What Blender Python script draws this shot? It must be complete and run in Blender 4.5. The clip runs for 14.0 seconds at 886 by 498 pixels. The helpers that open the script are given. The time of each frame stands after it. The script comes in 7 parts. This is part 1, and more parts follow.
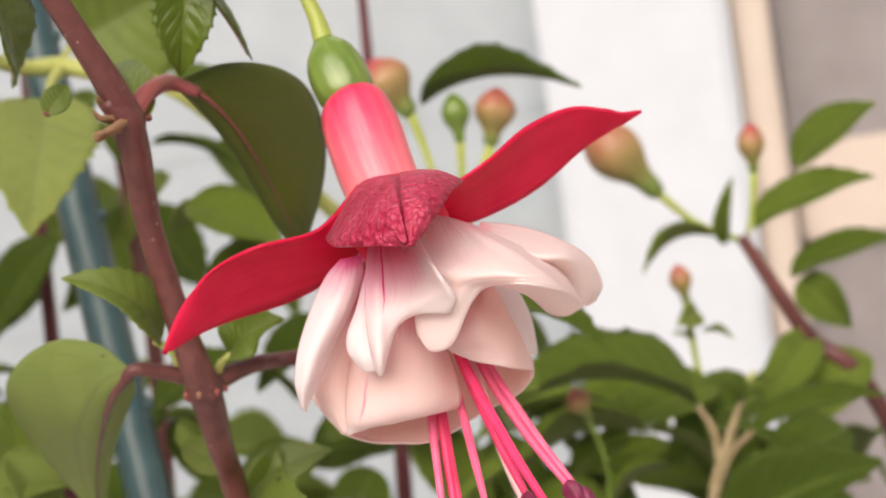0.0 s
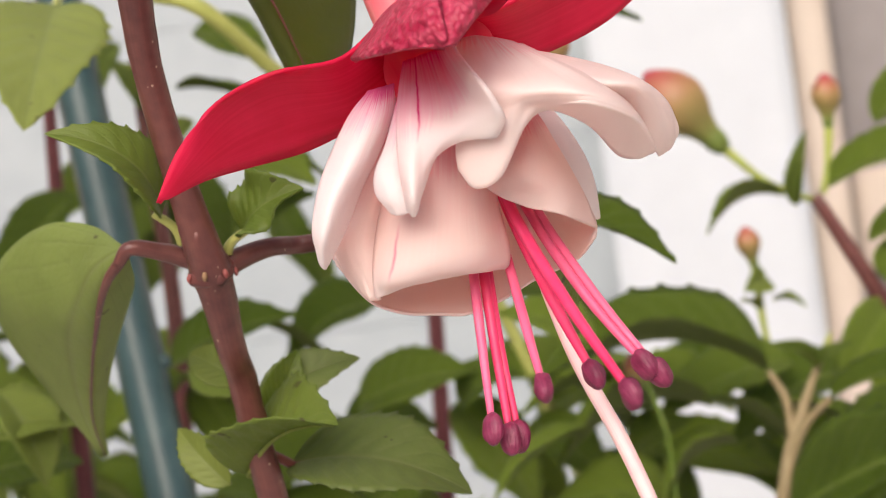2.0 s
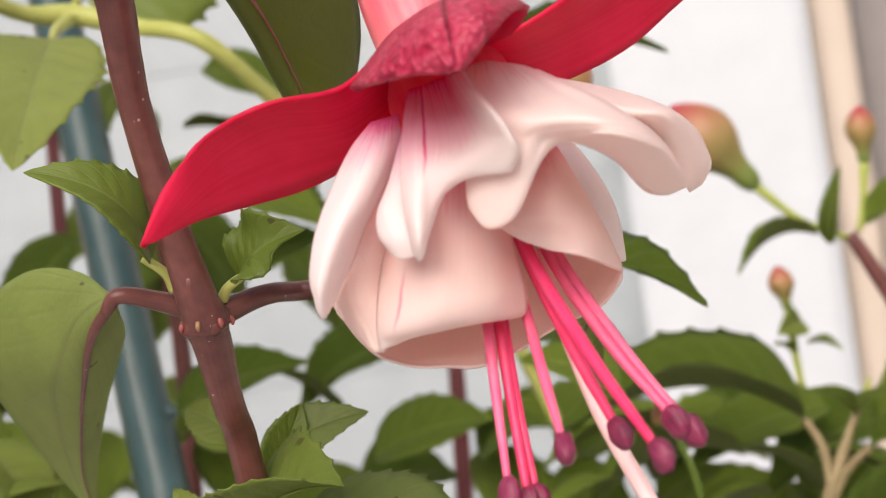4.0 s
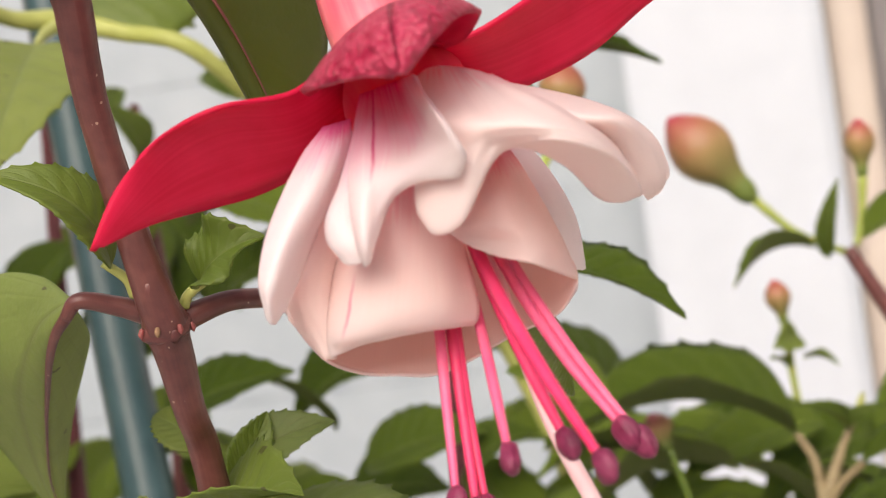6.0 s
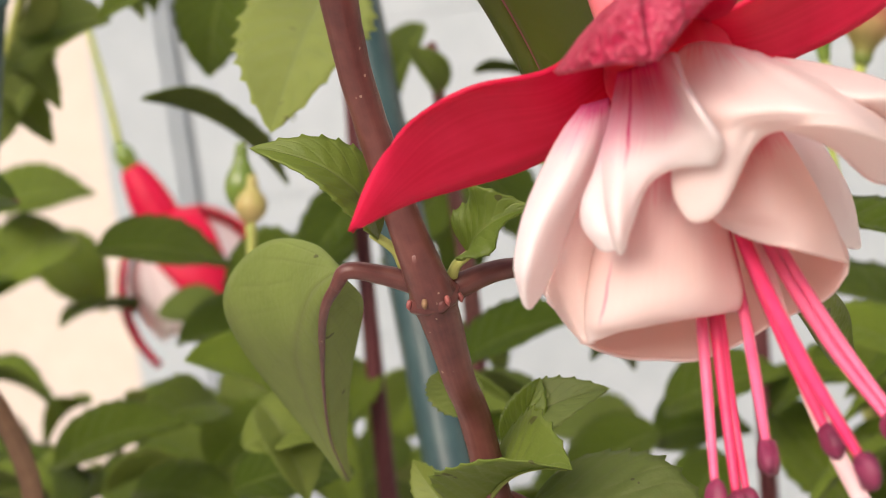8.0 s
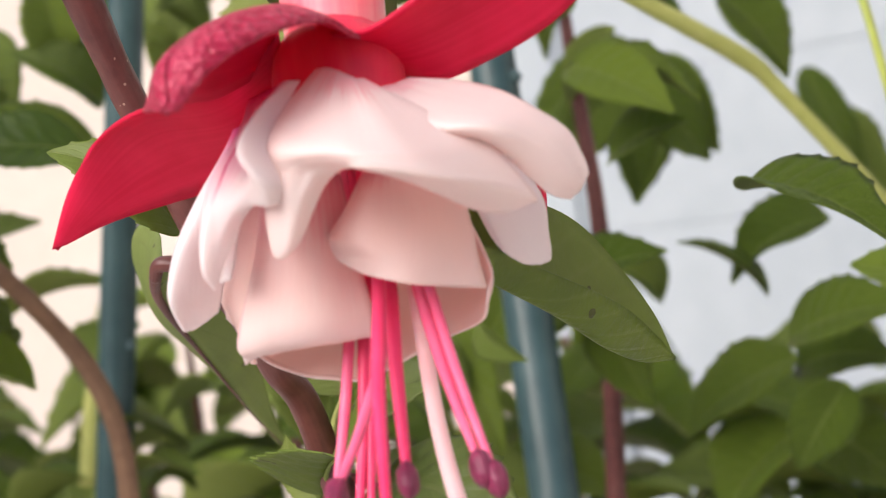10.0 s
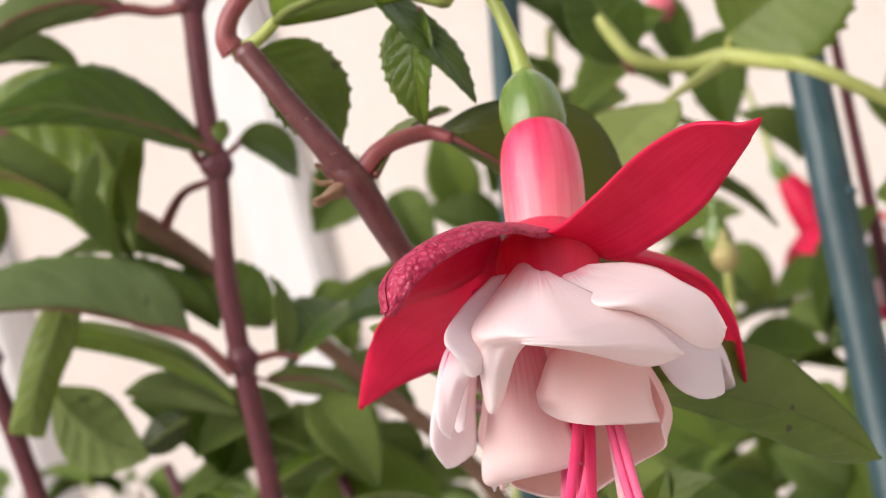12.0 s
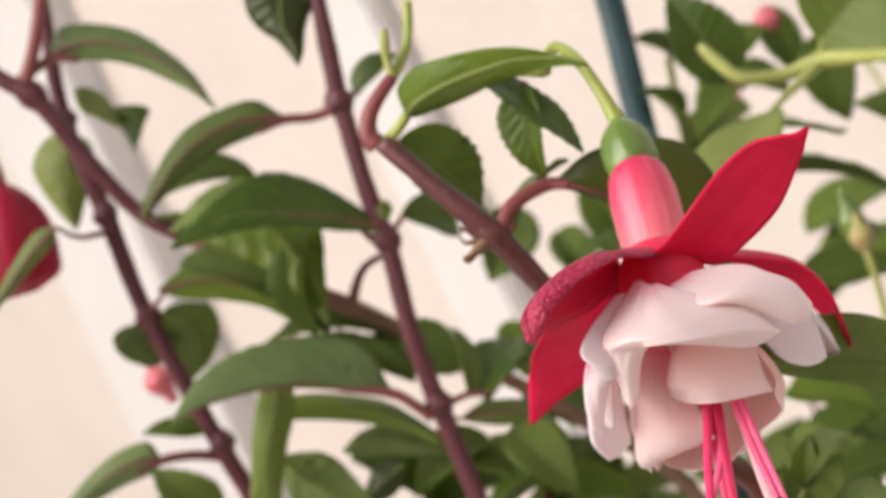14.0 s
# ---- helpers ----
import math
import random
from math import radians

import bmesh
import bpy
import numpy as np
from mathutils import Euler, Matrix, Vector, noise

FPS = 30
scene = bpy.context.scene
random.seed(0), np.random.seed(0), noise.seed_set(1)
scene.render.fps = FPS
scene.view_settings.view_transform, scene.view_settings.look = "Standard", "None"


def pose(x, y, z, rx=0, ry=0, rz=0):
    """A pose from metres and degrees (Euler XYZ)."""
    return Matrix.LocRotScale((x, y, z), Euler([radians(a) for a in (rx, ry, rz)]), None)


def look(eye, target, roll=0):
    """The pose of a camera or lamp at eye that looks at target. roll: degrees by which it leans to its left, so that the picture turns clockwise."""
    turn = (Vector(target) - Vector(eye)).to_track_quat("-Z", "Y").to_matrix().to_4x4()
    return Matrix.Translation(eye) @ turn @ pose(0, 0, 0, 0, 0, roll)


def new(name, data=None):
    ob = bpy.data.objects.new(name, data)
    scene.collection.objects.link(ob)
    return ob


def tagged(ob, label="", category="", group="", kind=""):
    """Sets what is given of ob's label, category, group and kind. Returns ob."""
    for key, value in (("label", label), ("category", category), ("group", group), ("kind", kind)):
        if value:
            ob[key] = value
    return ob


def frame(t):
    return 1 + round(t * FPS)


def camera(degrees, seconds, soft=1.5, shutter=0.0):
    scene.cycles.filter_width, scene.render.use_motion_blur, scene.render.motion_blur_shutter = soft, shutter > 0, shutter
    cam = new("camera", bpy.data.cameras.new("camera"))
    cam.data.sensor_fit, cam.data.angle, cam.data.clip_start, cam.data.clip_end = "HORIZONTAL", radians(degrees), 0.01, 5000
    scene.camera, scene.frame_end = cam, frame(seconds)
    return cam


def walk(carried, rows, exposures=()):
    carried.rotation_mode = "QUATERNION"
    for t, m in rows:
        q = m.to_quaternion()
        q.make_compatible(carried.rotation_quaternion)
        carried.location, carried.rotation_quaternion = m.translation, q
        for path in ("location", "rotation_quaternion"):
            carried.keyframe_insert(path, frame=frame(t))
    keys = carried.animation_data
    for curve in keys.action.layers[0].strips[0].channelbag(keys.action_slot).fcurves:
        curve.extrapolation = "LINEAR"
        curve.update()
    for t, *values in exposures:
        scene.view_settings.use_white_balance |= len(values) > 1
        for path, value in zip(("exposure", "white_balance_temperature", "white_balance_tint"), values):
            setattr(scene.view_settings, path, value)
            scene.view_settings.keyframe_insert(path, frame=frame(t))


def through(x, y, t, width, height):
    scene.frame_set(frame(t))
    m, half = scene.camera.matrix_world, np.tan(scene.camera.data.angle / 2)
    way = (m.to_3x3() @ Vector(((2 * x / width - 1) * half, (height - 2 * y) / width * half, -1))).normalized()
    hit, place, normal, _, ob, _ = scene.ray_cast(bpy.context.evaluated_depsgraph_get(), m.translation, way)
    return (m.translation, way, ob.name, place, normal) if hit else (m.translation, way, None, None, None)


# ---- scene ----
PATH = [
    (0, look((0.0402, -0.2676, 0.0213), (0.0093, -0.0508, 0.0006), -8.71)),
    (0.5, look((0.0371, -0.2562, 0.0069), (0.0034, -0.0396, -0.0123), -8.40)),
    (1, look((0.0359, -0.2411, 0.0029), (0.0008, -0.0245, -0.0122), -8.04)),
    (1.5, look((0.0330, -0.2316, -0.0057), (-0.0024, -0.0149, -0.0196), -8.08)),
    (2, look((0.0311, -0.2312, -0.0081), (-0.0039, -0.0144, -0.0203), -8.29)),
    (2.5, look((0.0324, -0.2224, -0.0106), (-0.0016, -0.0053, -0.0219), -8.35)),
    (3, look((0.0316, -0.2168, -0.0095), (-0.0031, 0.0002, -0.0191), -8.21)),
    (3.2, look((0.0295, -0.2136, -0.0087), (-0.0061, 0.0033, -0.0181), -8.40)),
    (5.3, look((0.0337, -0.2117, -0.0097), (-0.0054, 0.0048, -0.0132), -8.32)),
    (5.5, look((0.0358, -0.2080, -0.0107), (-0.0036, 0.0083, -0.0161), -8.19)),
    (6, look((0.0365, -0.2091, -0.0106), (-0.0036, 0.0071, -0.0158), -8.23)),
    (6.5, look((0.0319, -0.2107, -0.0085), (-0.0132, 0.0046, -0.0132), -8.67)),
    (7, look((0.0332, -0.2140, -0.0064), (-0.0171, 0.0002, -0.0092), -8.16)),
    (7.5, look((0.0396, -0.2076, -0.0086), (-0.0189, 0.0043, -0.0173), -8.71)),
    (7.7, look((0.0400, -0.2054, -0.0063), (-0.0263, 0.0042, -0.0159), -8.61)),
    (9.8, look((0.1077, -0.1681, -0.0006), (-0.0155, 0.0132, -0.0190), -10.38)),
    (10, look((0.1155, -0.1642, -0.0012), (-0.0130, 0.0135, -0.0192), -10.32)),
    (10.5, look((0.1289, -0.1671, 0.0020), (-0.0125, 0.0012, -0.0083), -10.70)),
    (11, look((0.1436, -0.1723, 0.0039), (-0.0112, -0.0161, -0.0023), -11.60)),
    (11.5, look((0.1640, -0.1779, 0.0036), (-0.0013, -0.0327, 0.0040), -13.55)),
    (12, look((0.1796, -0.1786, 0.0021), (0.0094, -0.0394, 0.0067), -15.84)),
    (12.5, look((0.1933, -0.1821, 0.0069), (0.0189, -0.0483, 0.0163), -18.41)),
    (13, look((0.2091, -0.1803, -0.0010), (0.0313, -0.0510, 0.0093), -21.51)),
    (13.5, look((0.2203, -0.1957, -0.0002), (0.0399, -0.0706, 0.0133), -23.87)),
    (14, look((0.2240, -0.2011, -0.0024), (0.0424, -0.0781, 0.0145), -25.85)),
]
cam = camera(26, 14.0, 1.0)
walk(cam, PATH, [(0.0, -0.08, 6850, 14), (6.5, -0.08, 6800, 14), (7.5, -0.02, 7050, 14), (10.0, 0.08, 6400, 14), (12.0, -0.02, 6200, 14), (14.0, -0.15, 6400, 13)])

cam.data.dof.use_dof = True
cam.data.dof.focus_distance = 0.216
cam.data.dof.aperture_fstop = 40.0

# ---- light: bright overcast day ----
world = bpy.data.worlds.new("sky_world")
scene.world = world
world.use_nodes = True
wn = world.node_tree
sky = wn.nodes.new("ShaderNodeTexSky")
sky.sky_type, sky.sun_disc = "NISHITA", False
sky.sun_elevation, sky.sun_rotation = radians(39), radians(186)
sky.air_density, sky.dust_density = 1.0, 4.0
wn.links.new(sky.outputs[0], wn.nodes["Background"].inputs[0])
wn.nodes["Background"].inputs[1].default_value = 0.15
sun_data = bpy.data.lights.new("sun", "SUN")
sun_data.energy, sun_data.angle, sun_data.color = 3.15, radians(60), (1.0, 0.96, 0.91)
sun = new("sun", sun_data)
sun.matrix_world = look((-0.10, -1.00, 0.82), (0, 0, 0))

# ---- materials ----
MATS = {}


def shader(name, rough=0.5, spec=0.4):
    m = bpy.data.materials.new(name)
    m.use_nodes = True
    t = m.node_tree
    b = t.nodes["Principled BSDF"]
    b.inputs["Roughness"].default_value = rough
    b.inputs["Specular IOR Level"].default_value = spec
    MATS[name] = m
    return m, t, b


def node(t, kind, **values):
    n = t.nodes.new(kind)
    for key, v in values.items():
        if key in n.inputs:
            n.inputs[key].default_value = v
    return n


def math_node(t, op, a, b=0.0, clamp=False):
    n = t.nodes.new("ShaderNodeMath")
    n.operation, n.use_clamp = op, clamp
    for i, v in enumerate((a, b)):
        if isinstance(v, (int, float)):
            n.inputs[i].default_value = v
        else:
            t.links.new(v, n.inputs[i])
    return n.outputs[0]


def mix(t, fac, a, b, kind="MIX"):
    n = t.nodes.new("ShaderNodeMix")
    n.data_type, n.blend_type = "RGBA", kind
    for i, v in ((0, fac), (6, a), (7, b)):
        if isinstance(v, (int, float)):
            n.inputs[i].default_value = v
        elif isinstance(v, tuple):
            n.inputs[i].default_value = (*v, 1)
        else:
            t.links.new(v, n.inputs[i])
    return n.outputs[2]


def ramp(t, fac, *stops):
    n = t.nodes.new("ShaderNodeValToRGB")
    while len(n.color_ramp.elements) < len(stops):
        n.color_ramp.elements.new(0.5)
    for e, (p, c) in zip(n.color_ramp.elements, stops):
        e.position, e.color = p, (*c, 1)
    t.links.new(fac, n.inputs[0])
    return n.outputs[0]


def noise_tex(t, scale, detail=4.0, coord="Object", rough=0.55):
    co = t.nodes.new("ShaderNodeTexCoord")
    n = node(t, "ShaderNodeTexNoise", Scale=scale, Detail=detail, Roughness=rough)
    t.links.new(co.outputs[coord], n.inputs["Vector"])
    return n.outputs[0]


def bump(t, b, height, strength, distance=0.0003):
    n = node(t, "ShaderNodeBump", Strength=strength, Distance=distance)
    t.links.new(height, n.inputs["Height"])
    t.links.new(n.outputs[0], b.inputs["Normal"])


def uv(t):
    co = t.nodes.new("ShaderNodeTexCoord")
    s = t.nodes.new("ShaderNodeSeparateXYZ")
    t.links.new(co.outputs["UV"], s.inputs[0])
    return s.outputs[0], s.outputs[1]


def translucent(m, t, b, color, amount):
    """Mixes light that comes through a thin sheet into its shader."""
    tr = t.nodes.new("ShaderNodeBsdfTranslucent")
    mx = t.nodes.new("ShaderNodeMixShader")
    mx.inputs[0].default_value = amount
    t.links.new(color, tr.inputs[0])
    t.links.new(b.outputs[0], mx.inputs[1])
    t.links.new(tr.outputs[0], mx.inputs[2])
    t.links.new(mx.outputs[0], t.nodes["Material Output"].inputs[0])


def leaf_material(name, dark, light, vein, rough, bumpy):
    m, t, b = shader(name, rough, 0.5)
    u, v = uv(t)
    av = math_node(t, "ABSOLUTE", math_node(t, "SUBTRACT", v, 0.5))
    # side veins sweep forward from the midrib
    lane = math_node(t, "SUBTRACT", math_node(t, "MULTIPLY", u, 8.0), math_node(t, "MULTIPLY", av, 5.5))
    near = math_node(t, "ABSOLUTE", math_node(t, "SUBTRACT", math_node(t, "FRACT", lane), 0.5))
    side = math_node(t, "SUBTRACT", 1.0, math_node(t, "MULTIPLY", near, 6.0), True)
    mid = math_node(t, "SUBTRACT", 1.0, math_node(t, "MULTIPLY", av, 26.0), True)
    fine = noise_tex(t, 900, 3)
    broad = noise_tex(t, 90, 4)
    who = t.nodes.new("ShaderNodeObjectInfo").outputs["Random"]
    tone = math_node(t, "ADD", math_node(t, "MULTIPLY", broad, 0.8), math_node(t, "MULTIPLY", math_node(t, "SUBTRACT", who, 0.5), 0.7))
    col = ramp(t, tone, (0.15, dark), (0.75, light))
    uneven = math_node(t, "MULTIPLY", math_node(t, "SUBTRACT", noise_tex(t, 150, 2), 0.3), 0.7, True)
    veins = math_node(t, "MAXIMUM", math_node(t, "MULTIPLY", side, uneven), math_node(t, "MULTIPLY", mid, 0.6))
    col = mix(t, veins, col, vein)
    spots = math_node(t, "GREATER_THAN", noise_tex(t, 260, 2), 0.71)
    col = mix(t, math_node(t, "MULTIPLY", spots, 0.6), col, (0.05, 0.03, 0.015))
    t.links.new(col, b.inputs["Base Color"])
    height = math_node(t, "SUBTRACT", math_node(t, "MULTIPLY", fine, 0.6), veins)
    bump(t, b, height, bumpy, 0.0004)
    through_col = mix(t, 1.0, col, (1.35, 1.5, 0.5), "MULTIPLY")
    translucent(m, t, b, through_col, 0.36)
    return m


leaf_material("leaf_top", (0.075, 0.128, 0.009), (0.194, 0.275, 0.027), (0.262, 0.330, 0.085), 0.30, 1.0)
leaf_material("leaf_sage", (0.163, 0.225, 0.071), (0.272, 0.345, 0.128), (0.315, 0.360, 0.162), 0.42, 0.7)
leaf_material("leaf_under", (0.105, 0.138, 0.025), (0.173, 0.210, 0.057), (0.210, 0.240, 0.095), 0.6, 0.8)
# pale undersides; lightened further so the hanging leaf seems lit from behind
leaf_material("leaf_pale", (0.178, 0.225, 0.038), (0.278, 0.325, 0.081), (0.241, 0.290, 0.095), 0.55, 0.4)
leaf_material("leaf_olive", (0.140, 0.186, 0.042), (0.250, 0.315, 0.088), (0.200, 0.230, 0.081), 0.5, 0.6)
# leaf_top with a brighter colour, to offset shade among the crowded back leaves
leaf_material("leaf_top_lifted", (0.100, 0.162, 0.014), (0.250, 0.345, 0.044), (0.290, 0.360, 0.100), 0.34, 0.9)
leaf_material("leaf_deep", (0.052, 0.072, 0.008), (0.103, 0.130, 0.019), (0.126, 0.140, 0.038), 0.34, 0.6)
leaf_material("leaf_young", (0.131, 0.190, 0.024), (0.210, 0.270, 0.048), (0.231, 0.280, 0.095), 0.5, 0.6)


def petal_material(name, foot, flush, mid, edge, reach, vein, through=0.42, vein_at=0.5, vein_from=-1.0, vein_to=0.8, clear=0.0):
    """Pale petals that flush pink towards their foot, some with a magenta midvein."""
    m, t, b = shader(name, 0.5, 0.3)
    u, v = uv(t)
    fan = node(t, "ShaderNodeTexNoise", Scale=1.0, Detail=3.0)
    co = t.nodes.new("ShaderNodeCombineXYZ")
    t.links.new(math_node(t, "MULTIPLY", u, 2.0), co.inputs[0])
    t.links.new(math_node(t, "MULTIPLY", v, 34.0), co.inputs[1])
    t.links.new(co.outputs[0], fan.inputs["Vector"])
    # the flush runs out in fine streaks along the petal
    along = math_node(t, "ADD", u, math_node(t, "MULTIPLY", math_node(t, "SUBTRACT", fan.outputs[0], 0.5), 0.3))
    along = math_node(t, "ADD", along, math_node(t, "MULTIPLY", math_node(t, "SUBTRACT", noise_tex(t, 140), 0.5), 0.2))
    if clear:
        along = math_node(t, "ADD", along, math_node(t, "MULTIPLY", math_node(t, "SUBTRACT", v, 0.6), math_node(t, "MULTIPLY", math_node(t, "GREATER_THAN", v, 0.6), clear)))
    col = ramp(t, along, (0.02, foot), (reach * 0.6, flush), (reach * 1.3, mid), (1.0, edge))
    bend = math_node(t, "ADD", math_node(t, "SUBTRACT", v, vein_at), math_node(t, "MULTIPLY", math_node(t, "SUBTRACT", noise_tex(t, 260, 2), 0.5), 0.06))
    line = math_node(t, "SUBTRACT", 1.0, math_node(t, "MULTIPLY", math_node(t, "ABSOLUTE", bend), 55.0), True)
    start = math_node(t, "MULTIPLY", math_node(t, "SUBTRACT", u, vein_from), 7.0, True)
    end = math_node(t, "MULTIPLY", math_node(t, "SUBTRACT", vein_to, u), 5.0, True)
    line = math_node(t, "MULTIPLY", line, math_node(t, "MULTIPLY", start, end))
    col = mix(t, math_node(t, "MULTIPLY", line, vein, True), col, (0.72, 0.02, 0.22))
    col = mix(t, math_node(t, "MULTIPLY", fan.outputs[0], 0.05), col, (0.90, 0.46, 0.52))
    t.links.new(col, b.inputs["Base Color"])
    relief = math_node(t, "ADD", math_node(t, "MULTIPLY", fan.outputs[0], 0.7), math_node(t, "MULTIPLY", noise_tex(t, 160, 3), 0.8))
    bump(t, b, relief, 0.2, 0.0005)
    translucent(m, t, b, mix(t, 1.0, col, (1.0, 0.92, 0.88), "MULTIPLY"), through)
    return m


petal_material("petal_white", (0.86, 0.12, 0.36), (0.95, 0.66, 0.78), (0.97, 0.92, 0.94), (0.98, 0.96, 0.97), 0.20, 0.0, 0.44)
petal_material("petal_streak", (0.82, 0.05, 0.26), (0.93, 0.54, 0.68), (0.96, 0.89, 0.90), (0.98, 0.95, 0.95), 0.36, 1.3, 0.44, 0.24, -1.0, 0.52, 1.4)
# the next three hold the peach of bounced light in shaded petals as colour
petal_material("petal_shade_cream", (0.94, 0.60, 0.62), (0.95, 0.81, 0.79), (0.97, 0.87, 0.85), (0.98, 0.92, 0.90), 0.12, 0.0, 0.44)
petal_material("petal_shade_peach", (0.88, 0.30, 0.38), (0.96, 0.71, 0.69), (0.97, 0.79, 0.75), (0.98, 0.87, 0.84), 0.30, 0.0, 0.44)
petal_material("petal_panel", (0.88, 0.30, 0.38), (0.96, 0.73, 0.71), (0.97, 0.82, 0.78), (0.98, 0.92, 0.91), 0.36, 0.6, 0.44, 0.24, 0.40, 0.82)


def flesh(name, c1, c2, rough, spec, streak=0.0, scale=350, through=0.0, sub=0.0, rug=0.2, specks=None):
    """A plant skin: two tones in fine and broad blotches, with streaks along its length."""
    m, t, b = shader(name, rough, spec)
    n = math_node(t, "ADD", math_node(t, "MULTIPLY", noise_tex(t, scale, 5), 0.5), math_node(t, "MULTIPLY", noise_tex(t, scale / 8, 3), 0.5))
    if streak:
        u, v = uv(t)
        co = t.nodes.new("ShaderNodeCombineXYZ")
        t.links.new(math_node(t, "MULTIPLY", u, 1.5), co.inputs[0])
        t.links.new(math_node(t, "MULTIPLY", v, 22.0), co.inputs[1])
        st = node(t, "ShaderNodeTexNoise", Scale=1.0, Detail=3.0)
        t.links.new(co.outputs[0], st.inputs["Vector"])
        n = math_node(t, "ADD", math_node(t, "MULTIPLY", n, 1 - streak), math_node(t, "MULTIPLY", st.outputs[0], streak))
    col = ramp(t, n, (0.33, c1), (0.67, c2))
    if specks:
        co = t.nodes.new("ShaderNodeTexCoord")
        cell = node(t, "ShaderNodeTexVoronoi", Scale=640.0)
        t.links.new(co.outputs["Object"], cell.inputs["Vector"])
        dot = math_node(t, "MULTIPLY", math_node(t, "LESS_THAN", cell.outputs["Distance"], 0.11), math_node(t, "GREATER_THAN", noise_tex(t, 420, 1), 0.52))
        col = mix(t, math_node(t, "MULTIPLY", dot, 0.7), col, specks)
    t.links.new(col, b.inputs["Base Color"])
    b.inputs["Subsurface Weight"].default_value = sub
    b.inputs["Subsurface Radius"].default_value = (0.004, 0.0015, 0.001)
    b.inputs["Subsurface Scale"].default_value = 0.5
    bump(t, b, n, rug, 0.0004)
    if through:
        translucent(m, t, b, col, through)
    return m


flesh("sepal_red", (0.70, 0.008, 0.056), (0.86, 0.026, 0.105), 0.42, 0.28, 0.45, 300, 0.38, 0.0, 0.15)
def crinkled(name, dark, light, vein):
    """A sepal's outer skin, finely crinkled, with a dark midvein."""
    m, t, b = shader(name, 0.42, 0.4)
    u, v = uv(t)
    co = t.nodes.new("ShaderNodeTexCoord")
    warp = t.nodes.new("ShaderNodeVectorMath")
    warp.operation = "ADD"
    wn_ = node(t, "ShaderNodeTexNoise", Scale=500.0, Detail=2.0)
    t.links.new(co.outputs["Object"], wn_.inputs["Vector"])
    sc = t.nodes.new("ShaderNodeVectorMath")
    sc.operation = "SCALE"
    sc.inputs["Scale"].default_value = 0.0016
    t.links.new(wn_.outputs["Color"], sc.inputs[0])
    t.links.new(co.outputs["Object"], warp.inputs[0])
    t.links.new(sc.outputs[0], warp.inputs[1])
    cell = node(t, "ShaderNodeTexVoronoi", Scale=1150.0)
    t.links.new(warp.outputs[0], cell.inputs["Vector"])
    folds = math_node(t, "SUBTRACT", 1.0, cell.outputs["Distance"])
    tone = math_node(t, "ADD", math_node(t, "MULTIPLY", folds, 0.45), math_node(t, "MULTIPLY", noise_tex(t, 180, 4), 0.6))
    col = ramp(t, tone, (0.35, dark), (0.8, light))
    av = math_node(t, "ABSOLUTE", math_node(t, "SUBTRACT", v, 0.5))
    wob = math_node(t, "ADD", av, math_node(t, "MULTIPLY", math_node(t, "SUBTRACT", noise_tex(t, 300), 0.5), 0.05))
    line = math_node(t, "SUBTRACT", 1.0, math_node(t, "MULTIPLY", math_node(t, "ABSOLUTE", wob), 40.0), True)
    col = mix(t, math_node(t, "MULTIPLY", line, math_node(t, "MULTIPLY", u, 0.9)), col, vein)
    t.links.new(col, b.inputs["Base Color"])
    bump(t, b, math_node(t, "SUBTRACT", folds, line), 0.8, 0.0006)
    translucent(m, t, b, col, 0.2)
    return m


crinkled("sepal_rose", (0.42, 0.010, 0.055), (0.70, 0.10, 0.18), (0.20, 0.01, 0.03))
def tube_material(name, top, middle, low):
    """The flower tube: red where it leaves the ovary, paler and streaked farther down."""
    m, t, b = shader(name, 0.28, 0.5)
    u, v = uv(t)
    co = t.nodes.new("ShaderNodeCombineXYZ")
    t.links.new(math_node(t, "MULTIPLY", u, 1.2), co.inputs[0])
    t.links.new(math_node(t, "MULTIPLY", v, 26.0), co.inputs[1])
    st = node(t, "ShaderNodeTexNoise", Scale=1.0, Detail=3.0)
    t.links.new(co.outputs[0], st.inputs["Vector"])
    k = math_node(t, "ADD", u, math_node(t, "MULTIPLY", math_node(t, "SUBTRACT", st.outputs[0], 0.5), 0.9))
    k = math_node(t, "ADD", k, math_node(t, "MULTIPLY", math_node(t, "SUBTRACT", noise_tex(t, 250), 0.5), 0.25))
    t.links.new(ramp(t, k, (0.08, top), (0.45, middle), (0.85, low)), b.inputs["Base Color"])
    b.inputs["Subsurface Weight"].default_value = 0.2
    b.inputs["Subsurface Radius"].default_value = (0.004, 0.0015, 0.001)
    b.inputs["Subsurface Scale"].default_value = 0.5
    bump(t, b, st.outputs[0], 0.15, 0.0004)
    return m


tube_material("tube_pink", (0.72, 0.020, 0.09), (0.82, 0.10, 0.17), (0.88, 0.24, 0.26))
flesh("sepal_crimson", (0.34, 0.006, 0.028), (0.52, 0.018, 0.055), 0.4, 0.35, 0.6, 300, 0.2, 0.0, 0.15)
flesh("ovary_green", (0.085, 0.15, 0.014), (0.20, 0.29, 0.06), 0.2, 0.6, 0.5, 250, 0.0, 0.1, 0.08)
flesh("pedicel_green", (0.30, 0.36, 0.06), (0.42, 0.48, 0.12), 0.35, 0.4, 0.4, 300, 0.0, 0.1, 0.1)
flesh("stem_red", (0.080, 0.024, 0.025), (0.185, 0.066, 0.055), 0.36, 0.45, 0.25, 500, 0.0, 0.0, 0.5, (0.50, 0.36, 0.27))
flesh("stem_plum", (0.075, 0.018, 0.024), (0.16, 0.045, 0.048), 0.45, 0.4, 0.5, 500, 0.0, 0.0, 0.5)
